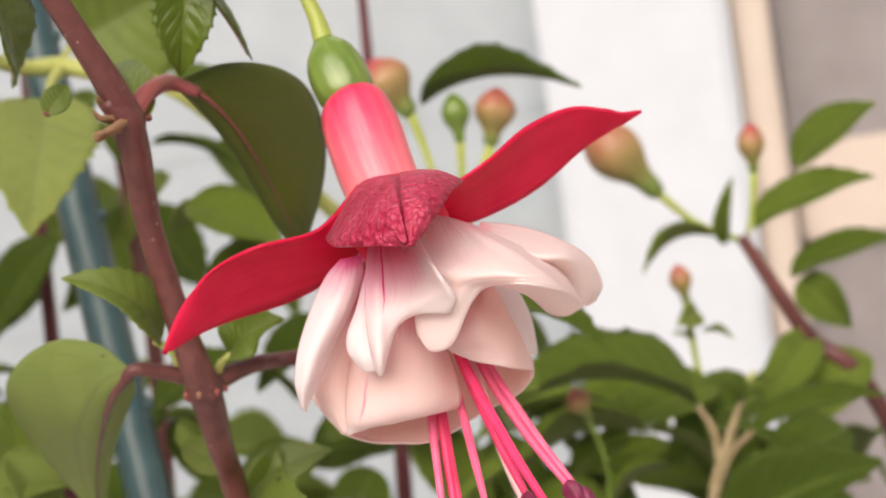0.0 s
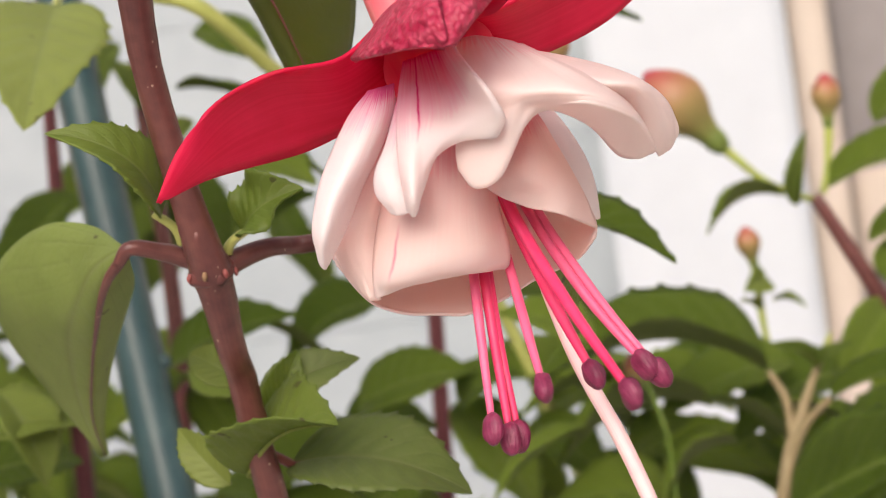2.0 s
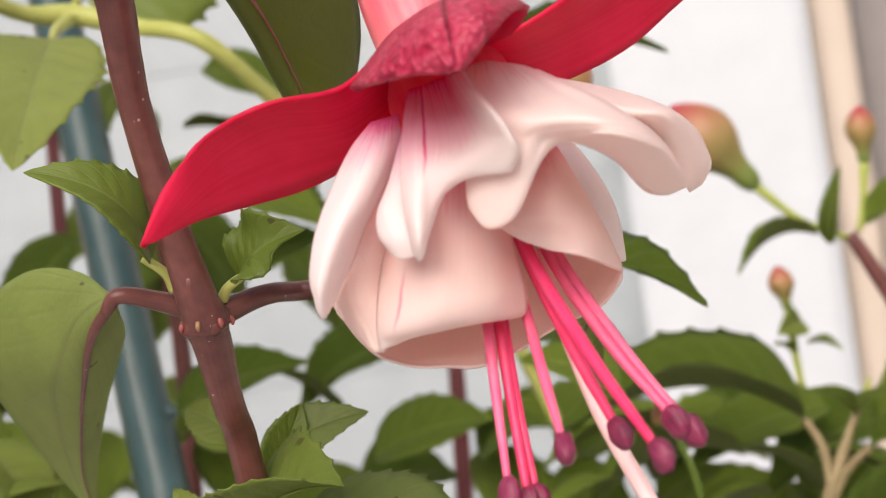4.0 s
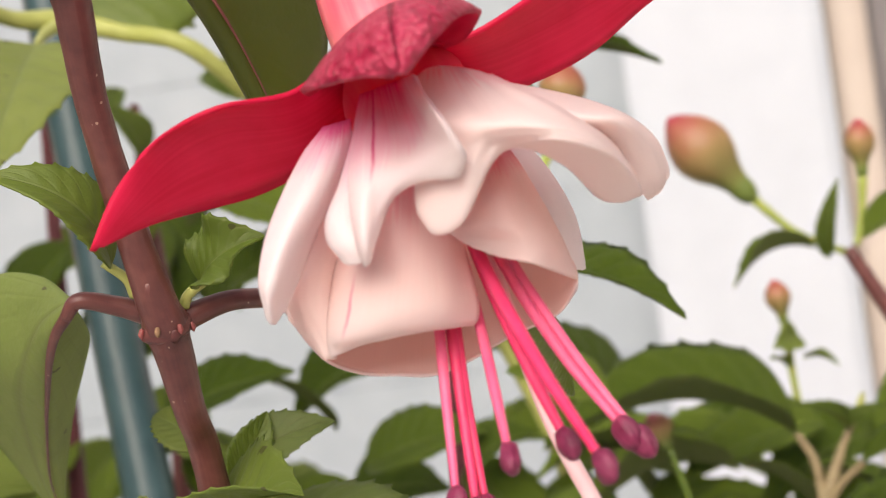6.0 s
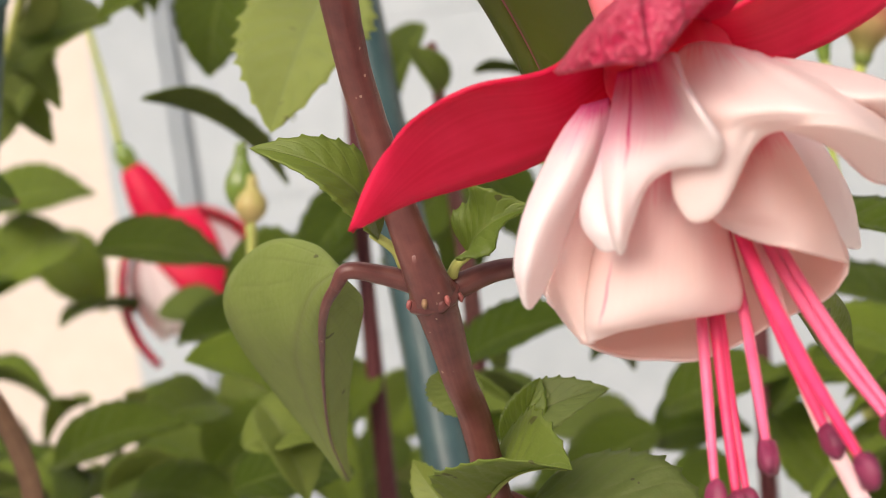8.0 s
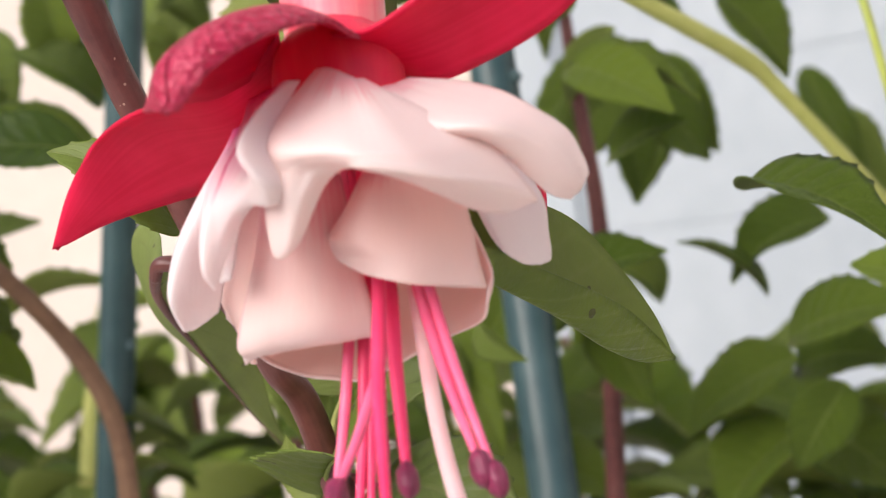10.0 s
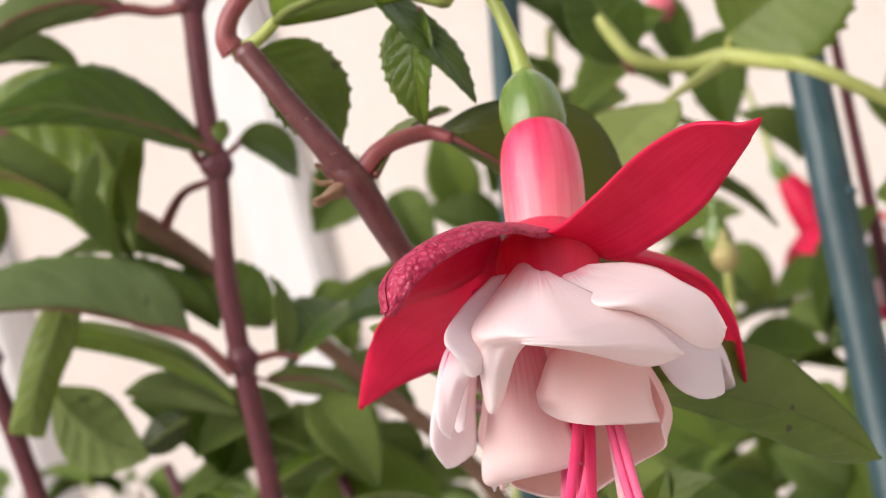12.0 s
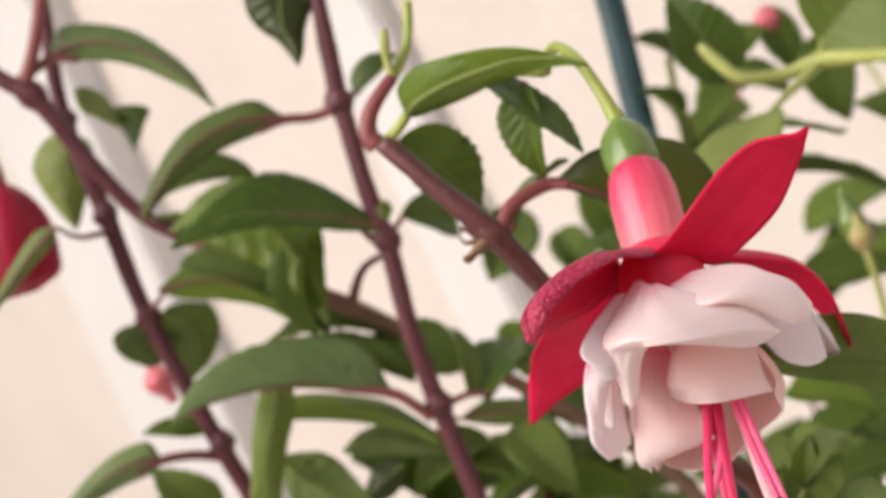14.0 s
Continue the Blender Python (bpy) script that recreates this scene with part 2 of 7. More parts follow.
flesh("stem_brown", (0.16, 0.085, 0.05), (0.30, 0.18, 0.11), 0.6, 0.3, 0.4, 500, 0.0, 0.0, 0.5)
# throat red made brighter in colour, for the glow of light coming through
flesh("throat_lit_red", (0.86, 0.025, 0.09), (0.92, 0.09, 0.13), 0.4, 0.35, 0.7, 300, 0.2, 0.3, 0.2)
flesh("stem_tan", (0.22, 0.16, 0.08), (0.36, 0.29, 0.16), 0.5, 0.35, 0.4, 400, 0.0, 0.0, 0.3)
flesh("stem_rose", (0.22, 0.045, 0.05), (0.36, 0.12, 0.10), 0.42, 0.4, 0.6, 400, 0.0, 0.05, 0.3)
flesh("petiole_red", (0.16, 0.045, 0.040), (0.27, 0.095, 0.075), 0.45, 0.35, 0.4, 500, 0.0, 0.0, 0.3)
flesh("stem_yellow", (0.34, 0.37, 0.09), (0.48, 0.50, 0.16), 0.45, 0.35, 0.4, 300, 0.0, 0.0, 0.3)
flesh("filament_pink", (0.74, 0.02, 0.11), (0.86, 0.08, 0.21), 0.4, 0.4, 0.4, 300, 0.0, 0.1, 0.1)
flesh("filament_rose", (0.80, 0.08, 0.22), (0.90, 0.20, 0.34), 0.4, 0.4, 0.4, 300, 0.0, 0.1, 0.1)
flesh("style_pale", (0.88, 0.50, 0.52), (0.94, 0.72, 0.70), 0.4, 0.4, 0.4, 300, 0.0, 0.1, 0.1)
flesh("anther_plum", (0.11, 0.005, 0.03), (0.29, 0.035, 0.10), 0.45, 0.45, 0.3, 1100, 0.0, 0.0, 1.0)
flesh("scar_tan", (0.15, 0.080, 0.042), (0.36, 0.22, 0.12), 0.6, 0.3, 0.3, 700, 0.0, 0.0, 0.7)
flesh("bud_skin", (0.36, 0.40, 0.10), (0.60, 0.36, 0.20), 0.4, 0.4, 0.3, 90, 0.0, 0.1, 0.1)
flesh("bud_pink", (0.62, 0.09, 0.14), (0.78, 0.25, 0.25), 0.4, 0.4, 0.3, 120, 0.0, 0.1, 0.1)


def bud_material(name, tip, body, neck):
    m, t, b = shader(name, 0.4, 0.4)
    u, v = uv(t)
    k = math_node(t, "ADD", u, math_node(t, "MULTIPLY", math_node(t, "SUBTRACT", noise_tex(t, 150), 0.5), 0.35))
    t.links.new(ramp(t, k, (0.05, tip), (0.42, body), (0.85, neck)), b.inputs["Base Color"])
    bump(t, b, noise_tex(t, 400), 0.1, 0.0004)
    return m


bud_material("bud_tipped", (0.40, 0.03, 0.06), (0.34, 0.22, 0.09), (0.14, 0.19, 0.04))


def paint(name, c1, c2, rough, scale, rug=0.15, spec=0.4, metal=0.0):
    m, t, b = shader(name, rough, spec)
    n = math_node(t, "ADD", math_node(t, "MULTIPLY", noise_tex(t, scale, 6), 0.5), math_node(t, "MULTIPLY", noise_tex(t, scale / 12, 3), 0.5))
    t.links.new(ramp(t, n, (0.35, c1), (0.65, c2)), b.inputs["Base Color"])
    b.inputs["Metallic"].default_value = metal
    bump(t, b, n, rug, 0.001)
    return m


paint("stake_teal", (0.028, 0.062, 0.068), (0.055, 0.105, 0.108), 0.35, 120, 0.3)
paint("board_grey", (0.329, 0.376, 0.404), (0.395, 0.442, 0.470), 0.5, 40)
paint("white_paint", (0.52, 0.562, 0.608), (0.585, 0.63, 0.675), 0.4, 30)
paint("cream_white", (0.602, 0.573, 0.536), (0.658, 0.630, 0.592), 0.5, 30)
paint("beige_paint", (0.517, 0.442, 0.376), (0.592, 0.517, 0.442), 0.5, 30)
paint("cream_render", (0.564, 0.498, 0.432), (0.620, 0.555, 0.489), 0.7, 60, 0.3)
paint("dark_frame", (0.22, 0.20, 0.20), (0.30, 0.28, 0.28), 0.4, 30)
# kept pale to throw light up at the undersides of petals
paint("paving_bounce", (0.50, 0.48, 0.45), (0.62, 0.60, 0.56), 0.8, 20, 0.5)

# ---- mesh helpers; shapes are given in centimetres ----
CM = 0.01


def link(name, verts, faces, uvs, mats, slots, parent, label=""):
    """One mesh object from vertices in centimetres, as a thing or under a thing."""
    me = bpy.data.meshes.new(name)
    home = Vector((0, 0, 0))
    if parent is not None:
        top = parent.parent or parent
        home = top.location
    pts = [tuple(Vector(v) * CM - home) for v in verts]
    me.from_pydata(pts, [], faces)
    for m in mats:
        me.materials.append(MATS[m])
    if slots:
        me.polygons.foreach_set("material_index", slots)
    layer = me.uv_layers.new(name="UVMap")
    flat = np.array(uvs, np.float32)
    idx = np.empty(len(me.loops), np.int32)
    me.loops.foreach_get("vertex_index", idx)
    layer.data.foreach_set("uv", flat[idx].ravel())
    me.polygons.foreach_set("use_smooth", np.ones(len(me.polygons), bool))
    me.validate()
    ob = new(name, me)
    if parent is not None:
        ob.parent = parent
    if label:
        ob["label"] = label
    return ob


def thing(name, at, label, category, group="", kind=""):
    ob = new(name)
    ob.empty_display_size = 0.01
    ob.location = Vector(at) * CM
    return tagged(ob, label, category, group, kind)


def spline(pts, u):
    """A point on the smooth line through pts, u from 0 to 1."""
    n = len(pts) - 1
    s = min(max(u, 0.0), 1.0) * n
    i = min(int(s), n - 1)
    f = s - i
    p1, p2 = np.array(pts[i], float), np.array(pts[i + 1], float)
    p0 = np.array(pts[i - 1], float) if i > 0 else 2 * p1 - p2
    p3 = np.array(pts[i + 2], float) if i + 2 <= n else 2 * p2 - p1
    return 0.5 * (2 * p1 + (p2 - p0) * f + (2 * p0 - 5 * p1 + 4 * p2 - p3) * f**2 + (3 * p1 - p0 - 3 * p2 + p3) * f**3)


def tube(name, pts, radii, mat, parent, seg=12, steps=0, label="", squash=1.0, lump=0.0):
    """A round, tapered shoot along a smooth line, closed at both ends."""
    steps = steps or max(6, 7 * (len(pts) - 1))
    line = [spline(pts, i / steps) for i in range(steps + 1)]
    rad = [float(spline([[r] for r in radii], i / steps)[0]) for i in range(steps + 1)]
    verts, uvs, faces = [], [], []
    side = None
    for i, p in enumerate(line):
        d = line[min(i + 1, steps)] - line[max(i - 1, 0)]
        d /= np.linalg.norm(d) + 1e-9
        if side is None:
            side = np.cross(d, (0.31, 0.87, 0.38))
        side = side - d * (side @ d)
        side /= np.linalg.norm(side) + 1e-9
        other = np.cross(d, side)
        for k in range(seg):
            a = 2 * math.pi * k / seg
            r = rad[i] * (1 + lump * noise.noise(Vector((p[0] * 3 + k * 0.7, p[1] * 3, p[2] * 3))))
            verts.append(p + (math.cos(a) * side + math.sin(a) * other * squash) * r)
            uvs.append((i / steps, k / seg))
    for i in range(steps):
        for k in range(seg):
            a, b = i * seg + k, i * seg + (k + 1) % seg
            faces.append((a, b, b + seg, a + seg))
    for i, row in ((0, 0), (steps, steps * seg)):
        verts.append(line[i])
        uvs.append((i / steps, 0.5))
        c = len(verts) - 1
        for k in range(seg):
            a, b = row + k, row + (k + 1) % seg
            faces.append((c, b, a) if i == 0 else (c, a, b))
    return link(name, verts, faces, uvs, [mat], None, parent, label)


def sheet(name, fn, nu, nv, thick, mats, parent, label=""):
    """A thin closed skin over fn(u, v), u along from 0 to 1 and v across from -1 to 1; its two sides may differ."""
    grid = np.array([[fn(i / nu, 2 * j / nv - 1) for j in range(nv + 1)] for i in range(nu + 1)])
    du, dv = np.gradient(grid, axis=0), np.gradient(grid, axis=1)
    nrm = np.cross(du, dv)
    nrm /= np.linalg.norm(nrm, axis=2, keepdims=True) + 1e-9
    front, back = grid + nrm * thick / 2, grid - nrm * thick / 2
    w = nv + 1
    count = (nu + 1) * w
    verts = np.concatenate([front.reshape(-1, 3), back.reshape(-1, 3)])
    one = [(i / nu, j / nv) for i in range(nu + 1) for j in range(w)]
    faces, slots = [], []
    for i in range(nu):
        for j in range(nv):
            a = i * w + j
            faces.append((a, a + w, a + w + 1, a + 1))
            faces.append((count + a, count + a + 1, count + a + w + 1, count + a + w))
            slots += [0, len(mats) - 1]
    rim = [j for j in range(w)] + [i * w + nv for i in range(1, nu + 1)] + [nu * w + j for j in range(nv - 1, -1, -1)] + [i * w for i in range(nu - 1, 0, -1)]
    for a, b in zip(rim, rim[1:] + rim[:1]):
        faces.append((a, b, count + b, count + a))
        slots.append(0)
    return link(name, list(verts), faces, one + one, mats, slots, parent, label)


def petal(name, rows, mats, parent, thick=0.03, nu=22, nv=18, ruffle=0.0, waves=3.0, phase=0.0, label="", tip=0.25, curl=0.0):
    """A petal through rows of points from side to side, from its foot to its rim, with a rounded end and a wavy, curled rim."""
    count = len(rows[0])
    lines = [[r[k] for r in rows] for k in range(count)]

    def fn(u, v):
        uu = u if u < 1 - tip else 1 - tip + (u - 1 + tip) * (1 - (0.28 if tip < 0.25 else 0.5) * abs(v) ** 2.5)
        row = [spline(line, uu) for line in lines]
        if count == 3:
            a, m, b = row
            p = (a + b) / 2 + (b - a) / 2 * v + (m - (a + b) / 2) * (1 - v * v)
        else:
            p = spline(row, (v + 1) / 2)
        if ruffle or curl:
            k = count // 2
            out = np.cross(row[-1] - row[0], spline(lines[k], min(uu + 0.05, 1)) - spline(lines[k], max(uu - 0.05, 0)))
            out /= np.linalg.norm(out) + 1e-9
            p = p + out * (ruffle * u**2 * math.sin(waves * v * math.pi + phase) + curl * max(0.0, u - 0.8) ** 2 * 25)
            p = p + out * 0.012 * noise.noise(Vector((u * 5 + phase, v * 4, len(rows))))
        return p

    return sheet(name, fn, nu, nv, thick, mats, parent, label)


def lathe(name, pts, radii, mat, parent, seg=20, steps=18, label="", ribs=0, rib=0.0):
    """A turned body along a line, with lengthwise ribs if asked."""
    ob = tube(name, pts, radii, mat, parent, seg, steps, label)
    if ribs:
        me = ob.data
        for i in range(steps + 1):
            ring = [me.vertices[i * seg + k] for k in range(seg)]
            c = sum((v.co for v in ring), Vector()) / seg
            for k, v in enumerate(ring):
                v.co = c + (v.co - c) * (1 + rib * math.cos(ribs * 2 * math.pi * k / seg))
    return ob


def bud(tip, neck, r, mat, parent, label=""):
    """An unopened bud from its pointed tip to its neck, with four faint seams and a small ovary where the stalk begins."""
    a, b = np.array(tip, float), np.array(neck, float)
    line = [a + (b - a) * k for k in (0.0, 0.06, 0.2, 0.38, 0.55, 0.68, 0.8, 0.9, 1.0)]
    return lathe("bud", line, [r * k for k in (0.06, 0.36, 0.78, 0.98, 0.84, 0.56, 0.4, 0.38, 0.24)], mat, parent, 20, 30, label, 4, 0.03)


def blade(u, v, length, width, arch, fold, curl, wave, phase, teeth=10):
    """A point of a pointed, toothed leaf of the given size along +x, its upper side towards +z, quilted between its side veins."""
    shape = 3.0 * min(1.0, u) ** 0.6 * max(0.0, 1 - u) ** 0.95 if u > 0 else 0.0
    saw = max(0.0, (u * teeth) % 1.0 - 0.5) * 3.3
    rim = abs(v) > 0.95 and 0.12 < u < 0.97
    w = width / 2 * shape * (1 + (0.085 * saw if rim else 0))
    x = length * (u + (0.018 * saw if rim else 0))
    y = w * v
    z = arch * 4 * u * (1 - u) * 0.5 - curl * u * u
    z += fold * abs(v) ** 1.4 * w + wave * math.sin(9 * u + phase + (1.5 if v > 0 else 0)) * abs(v) ** 2 * width * shape
    lane = (u * 8 - abs(v) * 1.4) % 1.0
    z += 0.027 * width * math.sin(math.pi * lane) * min(1, 4 * abs(v)) * shape * (1 - abs(v) ** 6)
    return (x, y, z)


def basis(base, tip, up):
    """Axes for a leaf from base to tip with its upper side towards up."""
    b, e = np.array(base, float), np.array(tip, float)
    x = e - b
    length = np.linalg.norm(x)
    x /= length
    z = np.array(up, float)
    z = z - x * (z @ x)
    z /= np.linalg.norm(z) + 1e-9
    return b, x, np.cross(z, x), z, length


def leaf(base, tip, up, width, parent, arch=0.5, fold=0.25, curl=0.0, wave=0.04, phase=0.0, root=None, mats=("leaf_top", "leaf_under"), sag=0.5, label="", stalk="petiole_red", stalk_r=0.07):
    """A leaf of its own shape; root is where its stalk leaves the stem. It has a raised midrib underneath."""
    b, x, y, z, length = basis(base, tip, up)

    def place(p):
        return b + x * p[0] + y * p[1] + z * p[2]

    ob = sheet("leaf", lambda u, v: place(blade(u, v, length, width, arch, fold, curl, wave, phase)), 50, 14, 0.022, mats, parent, label)
    rib = [place(blade(u, 0, length, width, arch, fold, curl, wave, phase)) - z * 0.025 for u in (0.0, 0.25, 0.5, 0.75, 0.95)]
    tube("midrib", rib, [stalk_r * 0.8, 0.034, 0.024, 0.016, 0.01], "leaf_pale" if stalk == "stem_yellow" else stalk, ob, 6, 20)
    if root is not None:
        r = np.array(root, float)
        m = (r + b) / 2 + z * 0.25 * np.linalg.norm(b - r) * sag
        tube("petiole", [r, m, b + x * 0.1 - z * 0.02], [stalk_r * 1.25, stalk_r, stalk_r * 0.9], stalk, ob, 8, 12)
    return ob


def bent_leaf(rows, mats, parent, stalk_line=None, stalk="petiole_red", stalk_r=0.07, label="", teeth=13):
    """A toothed, quilted leaf through rows of (edge, midrib, edge) from base to tip, with its midrib and its stalk."""
    lines = [[r[k] for r in rows] for k in range(3)]

    def fn(u, v):
        a, m, b = [spline(line, u) for line in lines]
        side = b - m if v > 0 else a - m
        along = spline(lines[1], min(u + 0.03, 1)) - spline(lines[1], max(u - 0.03, 0))
        out = np.cross(along, b - a)
        out /= np.linalg.norm(out) + 1e-9
        saw = max(0.0, (u * teeth) % 1.0 - 0.5) * 2.0 if abs(v) > 0.95 and 0.08 < u < 0.97 else 0.0
        half = np.linalg.norm(b - a) / 2
        lane = (u * 7 - abs(v) * 1.3) % 1.0
        lift = 0.085 * half * math.sin(math.pi * lane) * min(1, 4 * abs(v)) * (1 - abs(v) ** 6)
        lift += 0.03 * noise.noise(Vector((u * 4, v * 2, rows[0][0][0])))
        return m + side * abs(v) * (1 + 0.07 * saw) + along * 0.25 * saw * 0.5 + out * (lift + 0.12 * half * (abs(v) - v * v))

    ob = sheet("leaf", fn, 52, 14, 0.022, mats, parent, label)
    rib = [spline(lines[1], u) for u in (0.0, 0.25, 0.5, 0.75, 0.97)]
    tube("midrib", rib, [stalk_r * 0.75, 0.038, 0.026, 0.017, 0.01], stalk if stalk_line else "leaf_pale", ob, 6, 24)
    if stalk_line:
        tube("petiole", stalk_line, [stalk_r * 1.15] + [stalk_r] * (len(stalk_line) - 2) + [stalk_r * 0.6], stalk, ob, 8, 18)
    return ob


def proto(name, arch, fold, curl, wave, phase, mats):
    """A leaf mesh one unit long and wide, to be shared by many leaves."""
    ob = sheet(name, lambda u, v: blade(u, v, 100.0, 100.0, arch * 100, fold, curl * 100, wave, phase, 8), 32, 10, 0.9, mats, None)
    me = ob.data
    bpy.data.objects.remove(ob)
    return me


PROTOS = [
    proto("leaf_a", 0.20, 0.20, 0.05, 0.020, 0.0, ("leaf_top_lifted", "leaf_under")),
    proto("leaf_b", 0.32, 0.35, 0.15, 0.030, 1.0, ("leaf_top_lifted", "leaf_under")),
    proto("leaf_c", 0.12, 0.10, 0.20, 0.025, 2.0, ("leaf_top", "leaf_under")),
    proto("leaf_d", 0.25, 0.45, 0.00, 0.020, 3.0, ("leaf_top_lifted", "leaf_pale")),
    # the paler leaf, often picked to lift foliage that lies in shade
    proto("leaf_e", 0.22, 0.30, 0.10, 0.020, 3.0, ("leaf_young", "leaf_pale")),
]


def bg_leaf(base, tip, up, width, parent, kind=0):
    """A leaf farther off, on a shared mesh."""
    b, x, y, z, length = basis(base, tip, up)
    length, width = length * 1.12, width * 0.76
    ob = new("leaf", PROTOS[kind])
    ob.parent = parent
    home = np.array((parent.parent or parent).location) / CM
    m = Matrix.Identity(4)
    for i in range(3):
        m[i][0], m[i][1], m[i][2], m[i][3] = x[i] * length * CM, y[i] * width * CM, z[i] * length * CM, (b - home)[i] * CM
    ob.matrix_local = m
    return ob

# ---- setting ----


def box(name, lo, hi, mat, parent=None, label="", bevel=0.3, kind="structure", turn=None):
    """A block in centimetres with softened edges; turn is a pose in which it is laid out."""
    bm = bmesh.new()
    bmesh.ops.create_cube(bm, size=1)
    size = [hi[i] - lo[i] for i in range(3)]
    for v in bm.verts:
        v.co = Vector([(lo[i] + hi[i]) / 2 + v.co[i] * size[i] for i in range(3)]) * CM
    if bevel:
        bmesh.ops.bevel(bm, geom=bm.edges[:], offset=bevel * CM, segments=2, affect="EDGES")
    me = bpy.data.meshes.new(name)
    bm.to_mesh(me)
    bm.free()
    me.materials.append(MATS[mat])
    ob = new(name, me)
    if parent is not None:
        ob.parent = parent
    elif turn is not None:
        ob.matrix_world = turn
    if parent is None:
        tagged(ob, label, "", "", kind)
    elif label:
        ob["label"] = label
    return ob

# ground out of view, also serving as a reflector from below
ground = box("ground", (-6000, -6000, -112), (6000, 6000, -102), "paving_bounce", None, "unseen pale ground under the plants that bounces light up", 0)

# house wall behind the plants: boards, a white post, a window, and a cream stretch
wall_north = box("wall_north", (-420, 97, -102), (399, 112, 170), "cream_render", None, "cream rendered house wall, softly lit", 0.5)
for i in range(27):
    board = box("board", (-54.6, 93.2, -101.5 + i * 10), (-5, 96.8, -101.5 + i * 10 + 9.97), "board_grey", wall_north, "", 0.06)
post = box("trim_post", (-4.8, 88, -102), (6.5, 97, 170), "white_paint", None, "broad white painted post", 0.6)
reveal = box("trim_reveal", (6.7, 90, -102), (8.9, 97, 170), "beige_paint", None, "narrow beige trim beside the post", 0.4)
corner_trim = box("trim_corner", (-61, 92, -102), (-54.9, 97, 170), "board_grey", None, "pale grey corner trim between boards and cream wall", 0.6)
strip = box("trim_strip", (-150, 94, -102), (-139, 97, 170), "cream_white", None, "white vertical trim on the cream wall", 0.5)
strip_far = box("trim_edge", (-236, 92, -102), (-206, 97, 170), "cream_white", None, "wide white vertical trim on the cream wall", 0.5)
# window beside the post
window_1 = box("window_1", (9.1, 94, -60), (70, 97, 120), "dark_frame", None, "grey-brown shaded window panel", 0.3)
for i in range(4):
    rail = box("rail", (9.3, 92.6, -50 + 38 * i), (69, 94, -44 + 38 * i), "beige_paint", window_1, "", 0.3)
# plain unseen walls, added to close the yard round the camera and bounce light
wall_east = box("wall_east", (400, -500, -102), (415, 97, 120), "cream_render", None, "unseen cream wall added to close the yard", 0.5)
wall_west = box("wall_west", (-435, -500, -102), (-421, 112, 170), "cream_render", None, "unseen cream wall added to close the yard", 0.5)
wall_south = box("wall_south", (-421, -515, -102), (399, -500, 120), "cream_render", None, "unseen cream wall added to close the yard", 0.5)

# ---- the fuchsia flower in front ----
flower = thing("fuchsia_flower", (-0.97, -0.18, 2.65), "fully open double fuchsia flower, red sepals over white petals", "flower")
tube("pedicel", [(-2.95, 0.55, 4.25), (-2.2, 0.35, 4.45), (-1.45, 0.05, 3.95), (-1.1, -0.1, 3.2), (-0.97, -0.18, 2.62)], [0.11, 0.10, 0.10, 0.11, 0.16], "pedicel_green", flower, 12, 28)
lathe("ovary", [(-1.0, -0.16, 2.72), (-0.92, -0.25, 2.5), (-0.84, -0.35, 2.25), (-0.74, -0.47, 2.0), (-0.68, -0.54, 1.84)], [0.16, 0.35, 0.42, 0.42, 0.37], "ovary_green", flower, 32, 22, "glossy green ovary", 4, 0.03)
lathe("floral_tube", [(-0.70, -0.52, 1.92), (-0.64, -0.60, 1.75), (-0.54, -0.76, 1.4), (-0.42, -0.98, 0.95), (-0.28, -1.22, 0.5), (-0.2, -1.4, 0.15)], [0.34, 0.47, 0.53, 0.53, 0.51, 0.50], "tube_pink", flower, 32, 26, "glossy rose-pink flower tube", 8, 0.006)

SEPAL = ["sepal_red", "sepal_red"]
petal("sepal", [((-0.55, -1.75, 0.75), (-0.5, -1.75, 0.35), (-0.55, -1.45, 0.0)), ((-1.05, -2.25, 0.27), (-1.15, -2.05, 0.0), (-1.05, -1.55, -0.42)), ((-1.72, -2.66, 0.18), (-1.85, -2.35, 0.02), (-1.72, -1.62, -0.68)),
    ((-2.45, -2.62, -0.05), (-2.45, -2.4, -0.2), (-2.4, -1.85, -0.78)), ((-2.95, -2.6, -0.47), (-2.88, -2.55, -0.6), (-2.83, -2.28, -0.86)), ((-3.29, -2.66, -1.03), (-3.27, -2.66, -1.03), (-3.25, -2.66, -1.03))], SEPAL, flower, 0.05, 30, 14, tip=0.0)
petal("sepal", [((0.05, -1.85, 0.6), (0.1, -1.6, 0.45), (0.05, -1.05, 0.25)), ((0.62, -1.88, 0.55), (0.68, -1.45, 0.42), (0.6, -0.95, -0.02)), ((1.2, -1.66, 0.8), (1.3, -1.1, 0.62), (1.2, -0.78, 0.08)),
    ((1.72, -1.28, 1.14), (1.85, -0.85, 0.85), (1.78, -0.5, 0.32)), ((2.3, -1.0, 1.31), (2.42, -0.72, 1.06), (2.35, -0.4, 0.7)), ((2.78, -0.88, 1.22), (2.82, -0.72, 1.08), (2.8, -0.5, 0.92)), ((3.0, -0.8, 1.14), (3.03, -0.72, 1.06), (3.0, -0.62, 1.0)), ((3.26, -0.72, 1.14), (3.26, -0.72, 1.13), (3.26, -0.71, 1.12))], SEPAL, flower, 0.05, 30, 14, tip=0.0)
